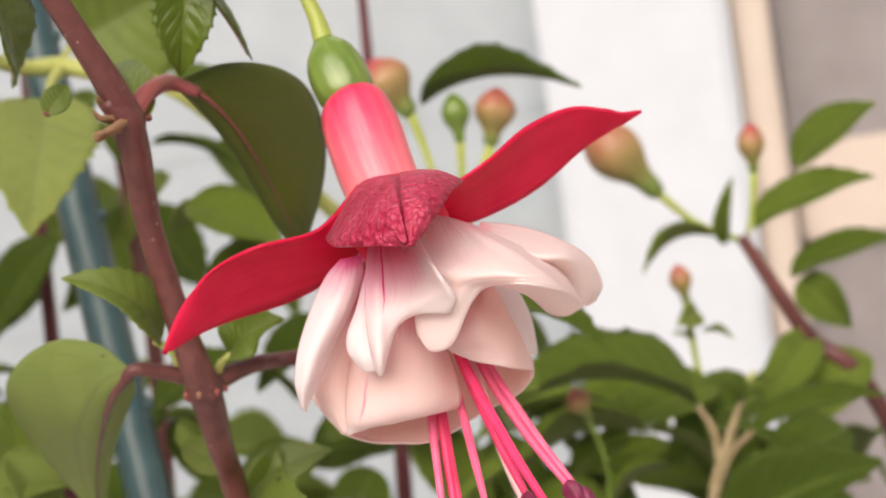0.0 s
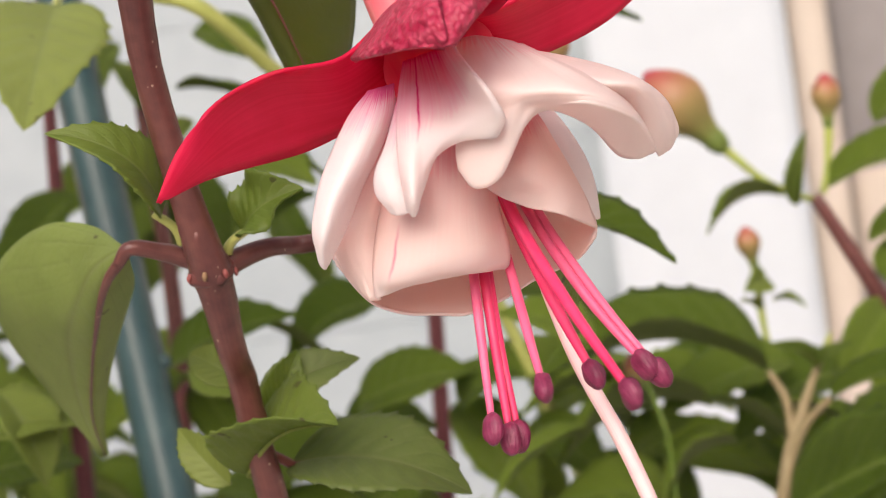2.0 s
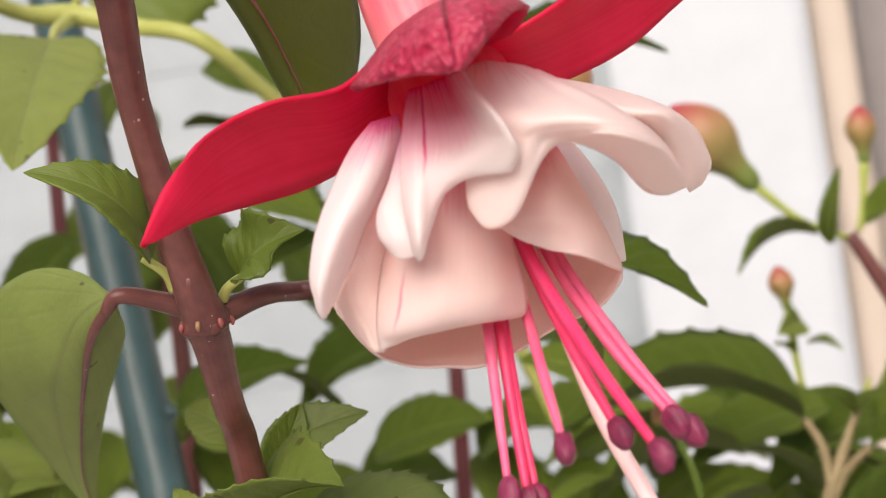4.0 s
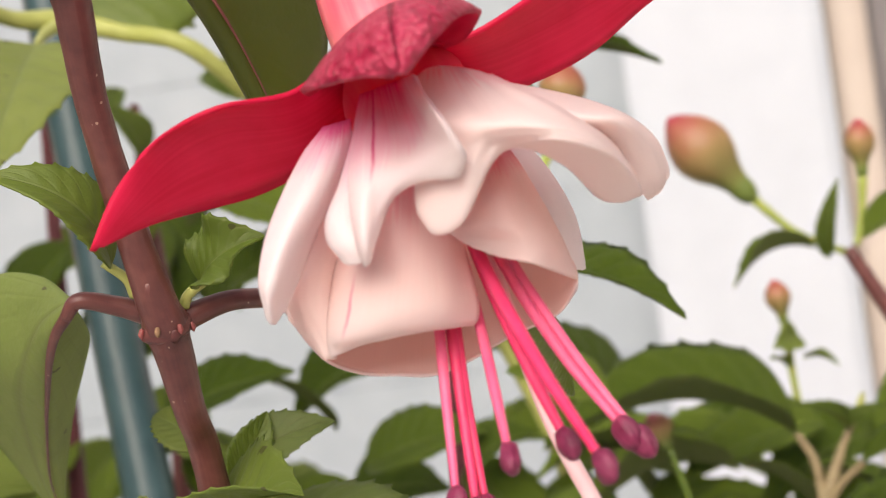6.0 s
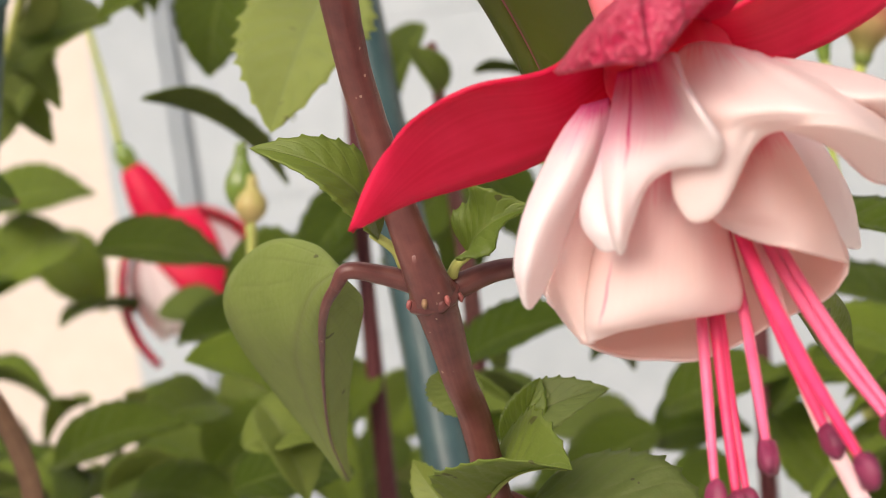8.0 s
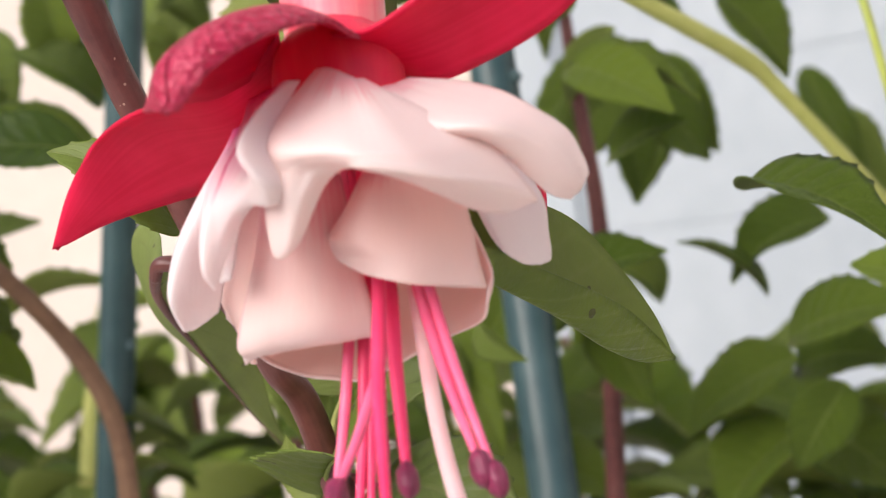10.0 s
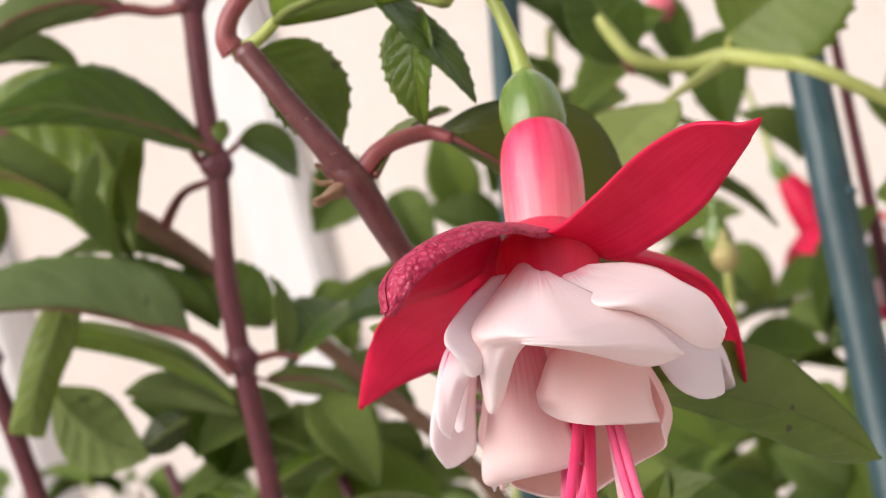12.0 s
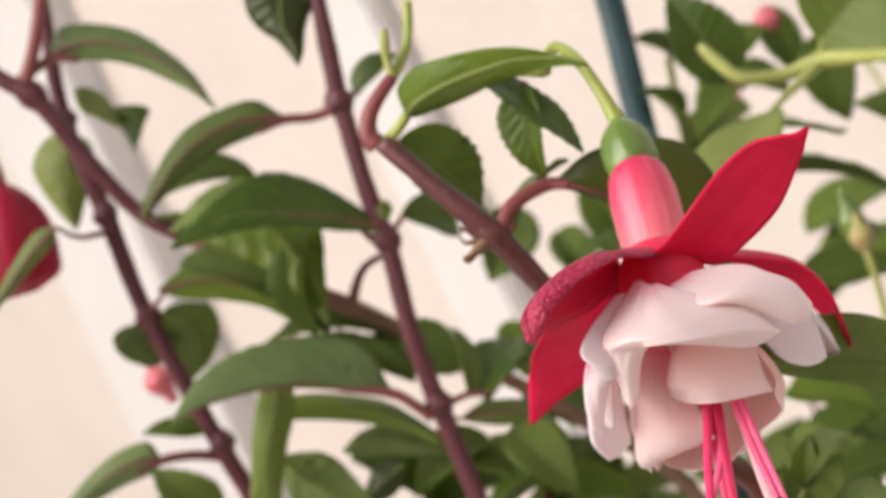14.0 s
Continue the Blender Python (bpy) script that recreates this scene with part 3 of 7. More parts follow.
petal("sepal", [((-0.75, -1.6, 0.42), (-0.3, -1.9, 0.8), (0.35, -1.6, 0.5)), ((-0.88, -2.4, 0.2), (-0.1, -2.5, 0.82), (0.72, -2.25, 0.52)), ((-0.8, -3.05, 0.19), (0.2, -3.15, 0.85), (1.0, -2.95, 0.66)),
    ((-0.57, -3.75, 0.15), (0.33, -3.85, 0.76), (0.95, -3.65, 0.62)), ((-0.05, -4.3, 0.15), (0.42, -4.42, 0.52), (0.8, -4.25, 0.42)), ((0.4, -4.55, 0.1), (0.45, -4.57, 0.1), (0.5, -4.54, 0.1))], ["sepal_rose", "sepal_red"], flower, 0.05, 30, 16, 0.03, 2.0, 0.5, "rose-red front sepal with a crinkled skin", 0.0)
petal("sepal", [((-0.45, -1.0, 0.5), (-0.2, -0.85, 0.35), (0.1, -1.05, 0.25)), ((-0.75, -0.1, 0.3), (-0.3, 0.1, 0.12), (0.1, -0.1, -0.1)), ((-0.8, 0.8, -0.3), (-0.25, 0.98, -0.35), (0.3, 0.75, -0.6)),
    ((-0.5, 1.2, -1.0), (0.05, 1.2, -1.05), (0.5, 0.85, -1.2)), ((-0.1, 1.2, -1.7), (0.15, 1.1, -1.75), (0.38, 0.95, -1.75)), ((0.15, 1.05, -2.15), (0.18, 1.05, -2.17), (0.2, 1.05, -2.15))], SEPAL, flower, 0.05, 26, 12, tip=0.0)

tube("throat", [(-0.34, -1.1, 0.7), (-0.25, -1.3, 0.35), (-0.08, -1.55, 0.05), (0.06, -1.7, -0.35)], [0.42, 0.62, 0.66, 0.58], "throat_lit_red", flower, 24, 14, "red throat where the sepals join, coloured brighter as if lit through")

SHADE_PEACH = ["petal_shade_peach", "petal_shade_peach"]
WHITE = ["petal_white", "petal_white"]
STREAK = ["petal_streak", "petal_streak"]
SHADE_CREAM = ["petal_shade_cream", "petal_shade_cream"]
PANEL = ["petal_panel", "petal_panel"]
# inner petals, wrapped round one another like a cup
petal("petal", [((-0.60, -2.02, -0.26), (-0.48, -1.90, -0.24), (-0.33, -1.76, -0.23), (-0.15, -1.62, -0.26), (0.05, -1.58, -0.29), (0.24, -1.55, -0.35), (0.44, -1.61, -0.44), (0.64, -1.67, -0.55), (0.79, -1.84, -0.64)),
    ((-1.15, -2.16, -1.09), (-1.00, -1.82, -1.15), (-0.76, -1.57, -1.20), (-0.42, -1.30, -1.26), (-0.08, -1.22, -1.29), (0.28, -1.15, -1.28), (0.64, -1.17, -1.27), (0.90, -1.32, -1.25), (1.10, -1.59, -1.30)),
    ((-1.43, -2.23, -1.68), (-1.25, -1.89, -1.91), (-0.93, -1.68, -2.09), (-0.53, -1.49, -2.19), (-0.18, -1.47, -2.21), (0.27, -1.42, -2.16), (0.72, -1.28, -2.05), (1.09, -1.30, -1.93), (1.37, -1.65, -1.83)),
    ((-1.48, -2.25, -1.96), (-1.25, -2.06, -2.36), (-0.93, -1.89, -2.56), (-0.54, -1.86, -2.67), (-0.18, -1.89, -2.70), (0.23, -1.85, -2.61), (0.67, -1.65, -2.44), (1.12, -1.56, -2.28), (1.41, -1.80, -2.02)),
    ((-1.44, -2.19, -2.02), (-1.22, -2.15, -2.42), (-0.91, -2.04, -2.62), (-0.51, -2.06, -2.71), (-0.17, -2.04, -2.75), (0.25, -2.00, -2.65), (0.68, -1.76, -2.49), (1.12, -1.61, -2.34), (1.39, -1.80, -2.11))], SHADE_PEACH, flower, 0.03, 30, 48, 0.012, 3.0, 0.3, "", 0.0)
petal("petal", [((-0.82, -2.12, -0.27), (-0.72, -2.20, -0.28), (-0.60, -2.23, -0.28), (-0.53, -2.11, -0.27)),
    ((-1.26, -2.08, -1.19), (-1.09, -2.25, -1.21), (-0.91, -2.26, -1.20), (-0.76, -2.13, -1.20)),
    ((-1.53, -2.20, -1.75), (-1.29, -2.36, -1.72), (-1.09, -2.36, -1.72), (-0.92, -2.23, -1.69)),
    ((-1.45, -2.19, -2.04), (-1.26, -2.35, -2.04), (-1.10, -2.42, -2.05), (-0.95, -2.39, -2.07)),
    ((-1.20, -2.25, -2.41), (-1.12, -2.39, -2.43), (-1.05, -2.45, -2.44), (-0.98, -2.51, -2.43))], SHADE_PEACH, flower, 0.03, 26, 18, 0.012, 1.5, 0.3, "", 0.0)
# front panel of the skirt
petal("petal", [((-0.60, -2.23, -0.48), (-0.30, -2.58, -0.46), (0.00, -2.72, -0.51), (0.26, -2.67, -0.60), (0.43, -2.43, -0.74)),
    ((-0.82, -2.14, -1.19), (-0.48, -2.69, -1.22), (-0.08, -2.91, -1.26), (0.25, -2.79, -1.35), (0.43, -2.40, -1.47)),
    ((-0.92, -2.22, -1.52), (-0.57, -2.81, -1.59), (-0.14, -3.03, -1.66), (0.23, -2.86, -1.75), (0.47, -2.40, -1.85)),
    ((-0.99, -2.50, -1.95), (-0.66, -2.94, -1.98), (-0.21, -3.11, -2.00), (0.22, -2.91, -2.04), (0.49, -2.40, -2.07)),
    ((-1.01, -2.61, -2.22), (-0.76, -2.92, -2.22), (-0.27, -3.07, -2.18), (0.16, -2.88, -2.21), (0.46, -2.41, -2.22)),
    ((-1.00, -2.62, -2.41), (-0.68, -2.80, -2.30), (-0.31, -2.93, -2.26), (0.10, -2.74, -2.26), (0.40, -2.32, -2.28))], PANEL, flower, 0.03, 32, 32, 0.01, 1.0, 0.4, "pale inner petal with a faint pink vein, its colour warmed for shade", 0.0)
# the flap that folds round to the side
petal("petal", [((0.57, -2.30, -0.82), (0.71, -2.43, -0.73), (0.86, -2.39, -0.67), (0.91, -2.13, -0.64), (0.91, -1.72, -0.63)),
    ((0.44, -2.49, -1.08), (0.74, -2.78, -1.03), (0.96, -2.74, -0.99), (1.05, -2.21, -0.95), (1.04, -1.49, -0.97)),
    ((0.33, -2.62, -1.25), (0.69, -2.90, -1.28), (1.01, -2.89, -1.33), (1.20, -2.39, -1.35), (1.25, -1.66, -1.45)),
    ((0.31, -2.63, -1.26), (0.61, -2.82, -1.41), (0.98, -2.85, -1.53), (1.24, -2.59, -1.62), (1.35, -1.80, -1.71)),
    ((0.29, -2.62, -1.30), (0.51, -2.78, -1.47), (0.84, -2.82, -1.65), (1.17, -2.71, -1.78), (1.42, -1.84, -2.00))], SHADE_PEACH, flower, 0.03, 32, 34, 0.01, 1.5, 0.9, "inner petal with a creased rim, its colour warmed for shade", 0.0)

# narrow petal that hangs beside a sepal
petal("petal", [((-0.80, -2.37, -0.15), (-0.69, -2.45, -0.14), (-0.58, -2.48, -0.13), (-0.49, -2.51, -0.11)),
    ((-1.06, -2.33, -0.38), (-0.82, -2.64, -0.43), (-0.65, -2.65, -0.44), (-0.53, -2.53, -0.40)),
    ((-1.28, -2.59, -0.78), (-1.03, -2.90, -0.85), (-0.85, -2.81, -0.85), (-0.74, -2.53, -0.79)),
    ((-1.44, -2.81, -1.17), (-1.22, -3.04, -1.23), (-1.09, -2.86, -1.23), (-1.00, -2.49, -1.15)),
    ((-1.52, -2.93, -1.53), (-1.36, -3.08, -1.58), (-1.28, -2.81, -1.60), (-1.23, -2.44, -1.55)),
    ((-1.53, -2.92, -1.74), (-1.43, -3.00, -1.79), (-1.42, -2.69, -1.81), (-1.39, -2.38, -1.76)),
    ((-1.52, -2.87, -1.92), (-1.49, -2.86, -1.99), (-1.49, -2.66, -1.99), (-1.49, -2.35, -1.90))], WHITE, flower, 0.028, 36, 22, 0.008, 1.0, 0.2, "white petal with a soft pink foot", 0.0)
# the petal with a magenta streak under the front sepal
petal("petal", [((-0.33, -2.62, 0.10), (-0.24, -2.66, 0.11), (-0.13, -2.68, 0.13), (-0.01, -2.71, 0.15), (0.10, -2.69, 0.17), (0.21, -2.71, 0.20), (0.22, -2.51, 0.19)),
    ((-0.39, -2.77, -0.17), (-0.23, -2.94, -0.19), (-0.07, -2.97, -0.18), (0.08, -2.93, -0.17), (0.26, -3.07, -0.10), (0.44, -3.49, -0.04), (0.36, -2.94, -0.05)),
    ((-0.39, -3.21, -0.50), (-0.21, -3.38, -0.51), (-0.02, -3.33, -0.49), (0.18, -3.25, -0.45), (0.44, -3.50, -0.37), (0.68, -4.06, -0.31), (0.48, -3.08, -0.31)),
    ((-0.38, -3.45, -0.76), (-0.21, -3.62, -0.80), (-0.05, -3.56, -0.73), (0.21, -3.55, -0.64), (0.52, -3.74, -0.55), (0.78, -4.04, -0.52), (0.59, -3.11, -0.54)),
    ((-0.37, -3.57, -1.03), (-0.23, -3.74, -1.09), (-0.11, -3.62, -0.99), (0.12, -3.59, -0.81), (0.41, -3.71, -0.71), (0.81, -3.94, -0.67), (0.63, -3.21, -0.70)),
    ((-0.36, -3.58, -1.30), (-0.25, -3.77, -1.36), (-0.17, -3.64, -1.21), (0.01, -3.50, -0.95), (0.30, -3.59, -0.83), (0.70, -3.81, -0.82), (0.61, -3.26, -0.77)),
    ((-0.35, -3.53, -1.47), (-0.28, -3.62, -1.53), (-0.19, -3.55, -1.30), (0.00, -3.40, -0.95), (0.30, -3.48, -0.82), (0.66, -3.72, -0.83), (0.62, -3.42, -0.79))], STREAK, flower, 0.028, 44, 46, 0.008, 1.5, 0.6, "white petal with a magenta streak at its foot", 0.0)
petal("petal", [((-0.39, -2.80, -0.23), (-0.30, -2.88, -0.30), (-0.22, -2.87, -0.31)),
    ((-0.58, -3.00, -0.75), (-0.45, -3.13, -0.85), (-0.30, -3.05, -0.90)),
    ((-0.72, -3.09, -1.02), (-0.51, -3.30, -1.13), (-0.30, -3.21, -1.19)),
    ((-0.74, -3.15, -1.25), (-0.50, -3.36, -1.34), (-0.28, -3.31, -1.35)),
    ((-0.62, -3.18, -1.44), (-0.49, -3.31, -1.51), (-0.31, -3.37, -1.48))], WHITE, flower, 0.028, 26, 18, 0.01, 1.0, 0.1, "", 0.0)
# the broad waved petal that reaches from the front round to the side
petal("petal", [((0.19, -2.28, 0.21), (0.29, -2.35, 0.25), (0.43, -2.39, 0.26), (0.58, -2.43, 0.23), (0.66, -2.47, 0.21), (0.78, -2.54, 0.17), (0.89, -2.57, 0.12), (0.94, -2.53, 0.10), (0.98, -2.50, 0.07)),
    ((0.18, -2.59, -0.02), (0.33, -2.91, -0.03), (0.58, -3.09, -0.05), (0.83, -3.15, -0.10), (1.01, -3.17, -0.13), (1.24, -3.12, -0.20), (1.43, -3.03, -0.24), (1.45, -2.72, -0.24), (1.46, -2.46, -0.24)),
    ((0.41, -3.14, -0.16), (0.60, -3.55, -0.30), (0.84, -3.71, -0.36), (1.04, -3.73, -0.39), (1.29, -3.68, -0.41), (1.59, -3.62, -0.49), (1.83, -3.26, -0.56), (1.85, -2.80, -0.57), (1.87, -2.33, -0.57)),
    ((0.36, -3.31, -0.45), (0.51, -3.49, -0.55), (0.80, -3.68, -0.60), (1.03, -3.71, -0.51), (1.30, -3.68, -0.52), (1.65, -3.66, -0.57), (1.94, -3.29, -0.70), (1.99, -2.72, -0.74), (2.03, -2.15, -0.78)),
    ((0.21, -3.30, -0.86), (0.40, -3.46, -0.88), (0.77, -3.69, -0.83), (1.02, -3.63, -0.61), (1.27, -3.58, -0.58), (1.67, -3.65, -0.62), (2.00, -3.23, -0.79), (2.08, -2.60, -0.90), (2.13, -2.03, -1.01)),
    ((0.20, -3.31, -1.10), (0.37, -3.48, -1.31), (0.67, -3.62, -1.21), (0.97, -3.60, -0.76), (1.21, -3.44, -0.63), (1.64, -3.61, -0.66), (2.00, -3.13, -0.86), (2.12, -2.44, -1.06), (2.18, -1.92, -1.22)),
    ((0.20, -3.23, -1.12), (0.39, -3.38, -1.32), (0.67, -3.47, -1.20), (0.97, -3.34, -0.74), (1.21, -3.19, -0.65), (1.58, -2.91, -0.86), (1.79, -2.36, -1.20), (1.98, -2.17, -1.30), (2.15, -1.88, -1.27))], SHADE_CREAM, flower, 0.028, 46, 60, 0.01, 2.5, 1.2, "broad waved white petal", 0.0)
# the petal behind it
petal("petal", [((1.01, -1.89, 0.03), (1.01, -2.09, -0.00), (0.97, -2.30, -0.02), (0.98, -2.10, -0.16)),
    ((1.34, -1.56, -0.08), (1.37, -2.12, -0.16), (1.35, -2.54, -0.27), (1.37, -2.28, -0.36)),
    ((1.71, -1.48, -0.23), (1.78, -2.14, -0.33), (1.77, -2.61, -0.44), (1.75, -2.25, -0.56)),
    ((2.09, -1.55, -0.44), (2.14, -2.02, -0.48), (2.08, -2.44, -0.53), (1.96, -2.06, -0.73)),
    ((2.33, -1.44, -0.69), (2.33, -1.78, -0.73), (2.23, -2.01, -0.77), (2.09, -1.79, -1.07)),
    ((2.43, -1.41, -0.95), (2.40, -1.52, -1.00), (2.33, -1.63, -1.08), (2.17, -1.62, -1.25)),
    ((2.43, -1.36, -1.10), (2.39, -1.37, -1.18), (2.31, -1.39, -1.25), (2.19, -1.36, -1.33))], SHADE_CREAM, flower, 0.028, 40, 28, 0.01, 1.5, 0.4, "", 0.0)
# the petals at the back
petal("petal", [((0.35, -1.3, -0.1), (0.5, -1.1, -0.05), (0.5, -0.8, -0.1)), ((0.85, -1.35, -0.75), (1.0, -0.95, -0.6), (0.9, -0.5, -0.75)), ((1.1, -1.35, -1.25), (1.3, -0.95, -1.2), (1.25, -0.4, -1.3)), ((1.2, -1.2, -1.7), (1.38, -0.85, -1.75), (1.32, -0.5, -1.75)), ((1.28, -0.95, -1.92), (1.36, -0.75, -1.97), (1.36, -0.6, -1.95))], WHITE, flower, 0.03, 22, 14, 0.01, 1.5, 0.2, "", 0.0)
petal("petal", [((0.1, -1.0, 0.0), (0.0, -0.8, 0.0), (-0.3, -0.8, 0.0)), ((0.65, -0.5, -0.7), (0.3, -0.1, -0.6), (-0.4, -0.1, -0.7)), ((0.9, -0.05, -1.4), (0.45, 0.35, -1.35), (-0.35, 0.3, -1.5)), ((0.8, 0.3, -2.1), (0.4, 0.45, -2.05), (0.1, 0.42, -2.05))], WHITE, flower, 0.03, 20, 14, 0.03, 1.5, 0.2)
petal("petal", [((-0.3, -0.95, 0.0), (-0.5, -1.0, 0.0), (-0.6, -1.3, 0.0)), ((-0.5, -0.2, -0.7), (-1.1, -0.6, -0.6), (-1.3, -1.2, -0.7)), ((-0.6, -0.1, -1.5), (-1.3, -0.6, -1.5), (-1.4, -1.3, -1.5)), ((-0.8, -0.3, -2.1), (-1.2, -0.7, -2.2), (-1.3, -1.1, -2.1))], WHITE, flower, 0.03, 20, 14, 0.03, 1.5, 0.2)


def stamen(path, end, mat, r=0.05):
    ob = tube("stamen", path + [end], [r * 1.1] * len(path) + [r * 0.75], mat, flower, 10, 24)
    e, p = np.array(end), np.array(path[-1])
    d = (e - p) / np.linalg.norm(e - p)
    tube("anther", [e - d * 0.12, e - d * 0.06, e + d * 0.05, e + d * 0.17, e + d * 0.24], [0.045, 0.105, 0.128, 0.105, 0.04], "anther_plum", ob, 14, 16, "plum-coloured anther", 0.75, 0.5)
    return ob


stamen([(0.0, -1.7, 0.0), (0.02, -1.95, -1.4), (0.06, -2.5, -2.8)], (0.13, -3.1, -3.85), "filament_rose")
stamen([(0.05, -1.7, 0.0), (0.1, -1.9, -1.4), (0.18, -2.4, -2.9)], (0.28, -2.95, -4.0), "filament_pink", 0.055)
stamen([(0.08, -1.7, 0.0), (0.14, -1.85, -1.4), (0.22, -2.35, -2.9)], (0.36, -2.85, -4.0), "filament_pink")
stamen([(0.1, -1.7, 0.0), (0.28, -1.85, -1.4), (0.46, -2.3, -2.35), (0.62, -2.95, -2.9)], (0.80, -3.75, -3.4), "filament_rose")
stamen([(0.1, -1.75, 0.0), (0.45, -2.0, -1.5), (0.9, -2.75, -2.6)], (1.28, -3.35, -3.38), "filament_pink", 0.06)
stamen([(0.15, -1.8, 0.0), (0.5, -2.2, -1.5), (1.1, -3.3, -2.6)], (1.70, -4.25, -3.5), "filament_pink", 0.06)
stamen([(0.2, -1.6, 0.0), (0.62, -1.9, -1.5), (1.2, -2.45, -2.6)], (1.78, -2.95, -3.4), "filament_rose")
stamen([(0.25, -1.6, 0.0), (0.7, -1.85, -1.5), (1.3, -2.4, -2.6)], (1.92, -2.95, -3.5), "filament_rose")
style = tube("style", [(0.16, -1.6, 0.0), (0.52, -1.76, -1.5), (1.0, -2.40, -3.2), (1.47, -2.83, -4.3), (1.9, -3.15, -5.6)], [0.07, 0.07, 0.08, 0.085, 0.08], "style_pale", flower, 12, 30, "long pale pink style")
tube("stigma", [(1.87, -3.13, -5.5), (1.93, -3.17, -5.7), (2.0, -3.2, -5.9)], [0.1, 0.16, 0.06], "style_pale", style, 10, 10)



def stake_rod(a, b, r, parent):
    """A coated rod with small knobs all along it."""
    a, b = np.array(a), np.array(b)
    lathe("rod", [a + (b - a) * k / 8 for k in range(9)], [r] * 9, "stake_teal", parent, 16, 16, "", 8, 0.04)
    for k in range(6, 28):
        c = a + (b - a) * (k / 28)
        d = (b - a) / np.linalg.norm(b - a)
        tube("knob", [c - d * 0.18 + (r * 0.9, 0, 0), c + (r * 1.05, 0, 0), c + d * 0.18 + (r * 0.9, 0, 0)], [0.05, 0.16, 0.05], "stake_teal", parent, 6, 4)



def far_flower(at, way, out, size, label, skirt=None):
    """A fuchsia flower farther off that hangs along way: ovary, tube, four drooping sepals, a skirt of petals."""
    ob = thing("fuchsia_flower", at, label, "flower", "flowers behind")
    c, d0 = np.array(at, float), np.array(way, float)
    d0 /= np.linalg.norm(d0)
    s0 = np.cross(d0, (0.2, 1.0, 0.1))
    s0 /= np.linalg.norm(s0)
    f0 = np.cross(d0, s0)
    tube("pedicel", [c - d0 * 1.6 + (-0.3, 0.2, 3.4), c - d0 * 1.1 + (-0.1, 0.1, 1.4), c - d0 * 0.8], [0.1, 0.1, 0.14], "pedicel_green", ob, 8, 10)
    tube("ovary", [c - d0 * 0.9, c - d0 * 0.5, c + d0 * 0.05], [0.14, 0.34, 0.28], "ovary_green", ob, 12, 10)
    tube("floral_tube", [c, c + d0 * 0.6 * size, c + d0 * 1.25 * size], [0.25 * size, 0.40 * size, 0.46 * size], "sepal_red", ob, 14, 12)
    j = c + d0 * 1.15 * size
    for k in range(4):
        a = out + k * math.pi / 2
        e, s = s0 * math.cos(a) + f0 * math.sin(a), f0 * math.cos(a) - s0 * math.sin(a)
        rows = []
        for go, drop, half in ((0.15, 0.0, 0.4), (0.8, 0.25, 0.66), (1.35, 1.0, 0.62), (1.5, 1.9, 0.36), (1.35, 2.6, 0.02)):
            m = j + e * go * size + d0 * drop * size
            rows.append((m - s * half * size, m + e * 0.14 * size, m + s * half * size))
        petal("sepal", rows, SEPAL, ob, 0.05, 18, 10, tip=0.0)
    for k in range(6):
        a = out + 0.4 + k * math.tau / 6
        e, s = s0 * math.cos(a) + f0 * math.sin(a), f0 * math.cos(a) - s0 * math.sin(a)
        rows = []
        for go, drop, half in ((0.2, 0.0, 0.3), (0.85, 0.8, 0.75), (1.0, 1.6, 0.8), (0.9, 2.2, 0.62)):
            m = j + e * go * size + d0 * drop * size
            rows.append((m - s * half * size, m + e * 0.2 * size, m + s * half * size))
        petal("petal", rows, skirt or SEPAL, ob, 0.04, 14, 10, 0.06 * size, 2.0, k, "", 0.2)
    return ob

# ---- the branch that carries the flower ----
branch = thing("fuchsia_branch", (-3.4, 2.2, -102), "red-brown fuchsia branch with serrated green leaves beside the flower", "branch")
tube("stem", [(-4.35, -2.15, 4.3), (-3.95, -1.9, 3.3), (-3.6, -1.45, 2.05), (-3.75, -0.75, 0.6), (-3.72, -0.1, -1.0), (-3.66, 0.36, -2.0), (-3.7, 0.85, -3.0), (-3.72, 1.45, -4.2), (-3.6, 2.0, -9.0), (-3.4, 2.2, -30), (-3.4, 2.2, -102)], [0.17, 0.175, 0.22, 0.19, 0.205, 0.25, 0.2, 0.2, 0.22, 0.3, 0.5], "stem_red", branch, 14, 90, "", 1.0, 0.06)
tube("leaf_node", [(-3.7, 0.05, -1.4), (-3.66, 0.36, -2.0), (-3.68, 0.55, -2.4)], [0.19, 0.275, 0.19], "stem_red", branch, 14, 8, "", 1.0, 0.2)
tube("node_ring", [(-3.66, 0.32, -1.93), (-3.665, 0.38, -2.02), (-3.67, 0.43, -2.10)], [0.25, 0.305, 0.25], "stem_red", branch, 18, 8, "", 1.0, 0.25)
for k in range(7):
    a = 0.9 * k + 0.2
    c = np.array((-3.665 + 0.29 * math.cos(a), 0.37 + 0.29 * math.sin(a), -2.03))
    tube("node_scar", [c + (0, 0, 0.02), c + (0.02 * math.cos(a), 0.03 * math.sin(a), -0.04), c + (0.02 * math.cos(a), 0.02 * math.sin(a), -0.09)], [0.03, 0.035, 0.01], "scar_tan" if k % 2 else "stem_rose", branch, 6, 6)
tube("leaf_node", [(-3.75, -1.65, 2.4), (-3.6, -1.45, 2.05), (-3.64, -1.25, 1.65)], [0.17, 0.25, 0.19], "stem_red", branch, 14, 8, "", 1.0, 0.2)
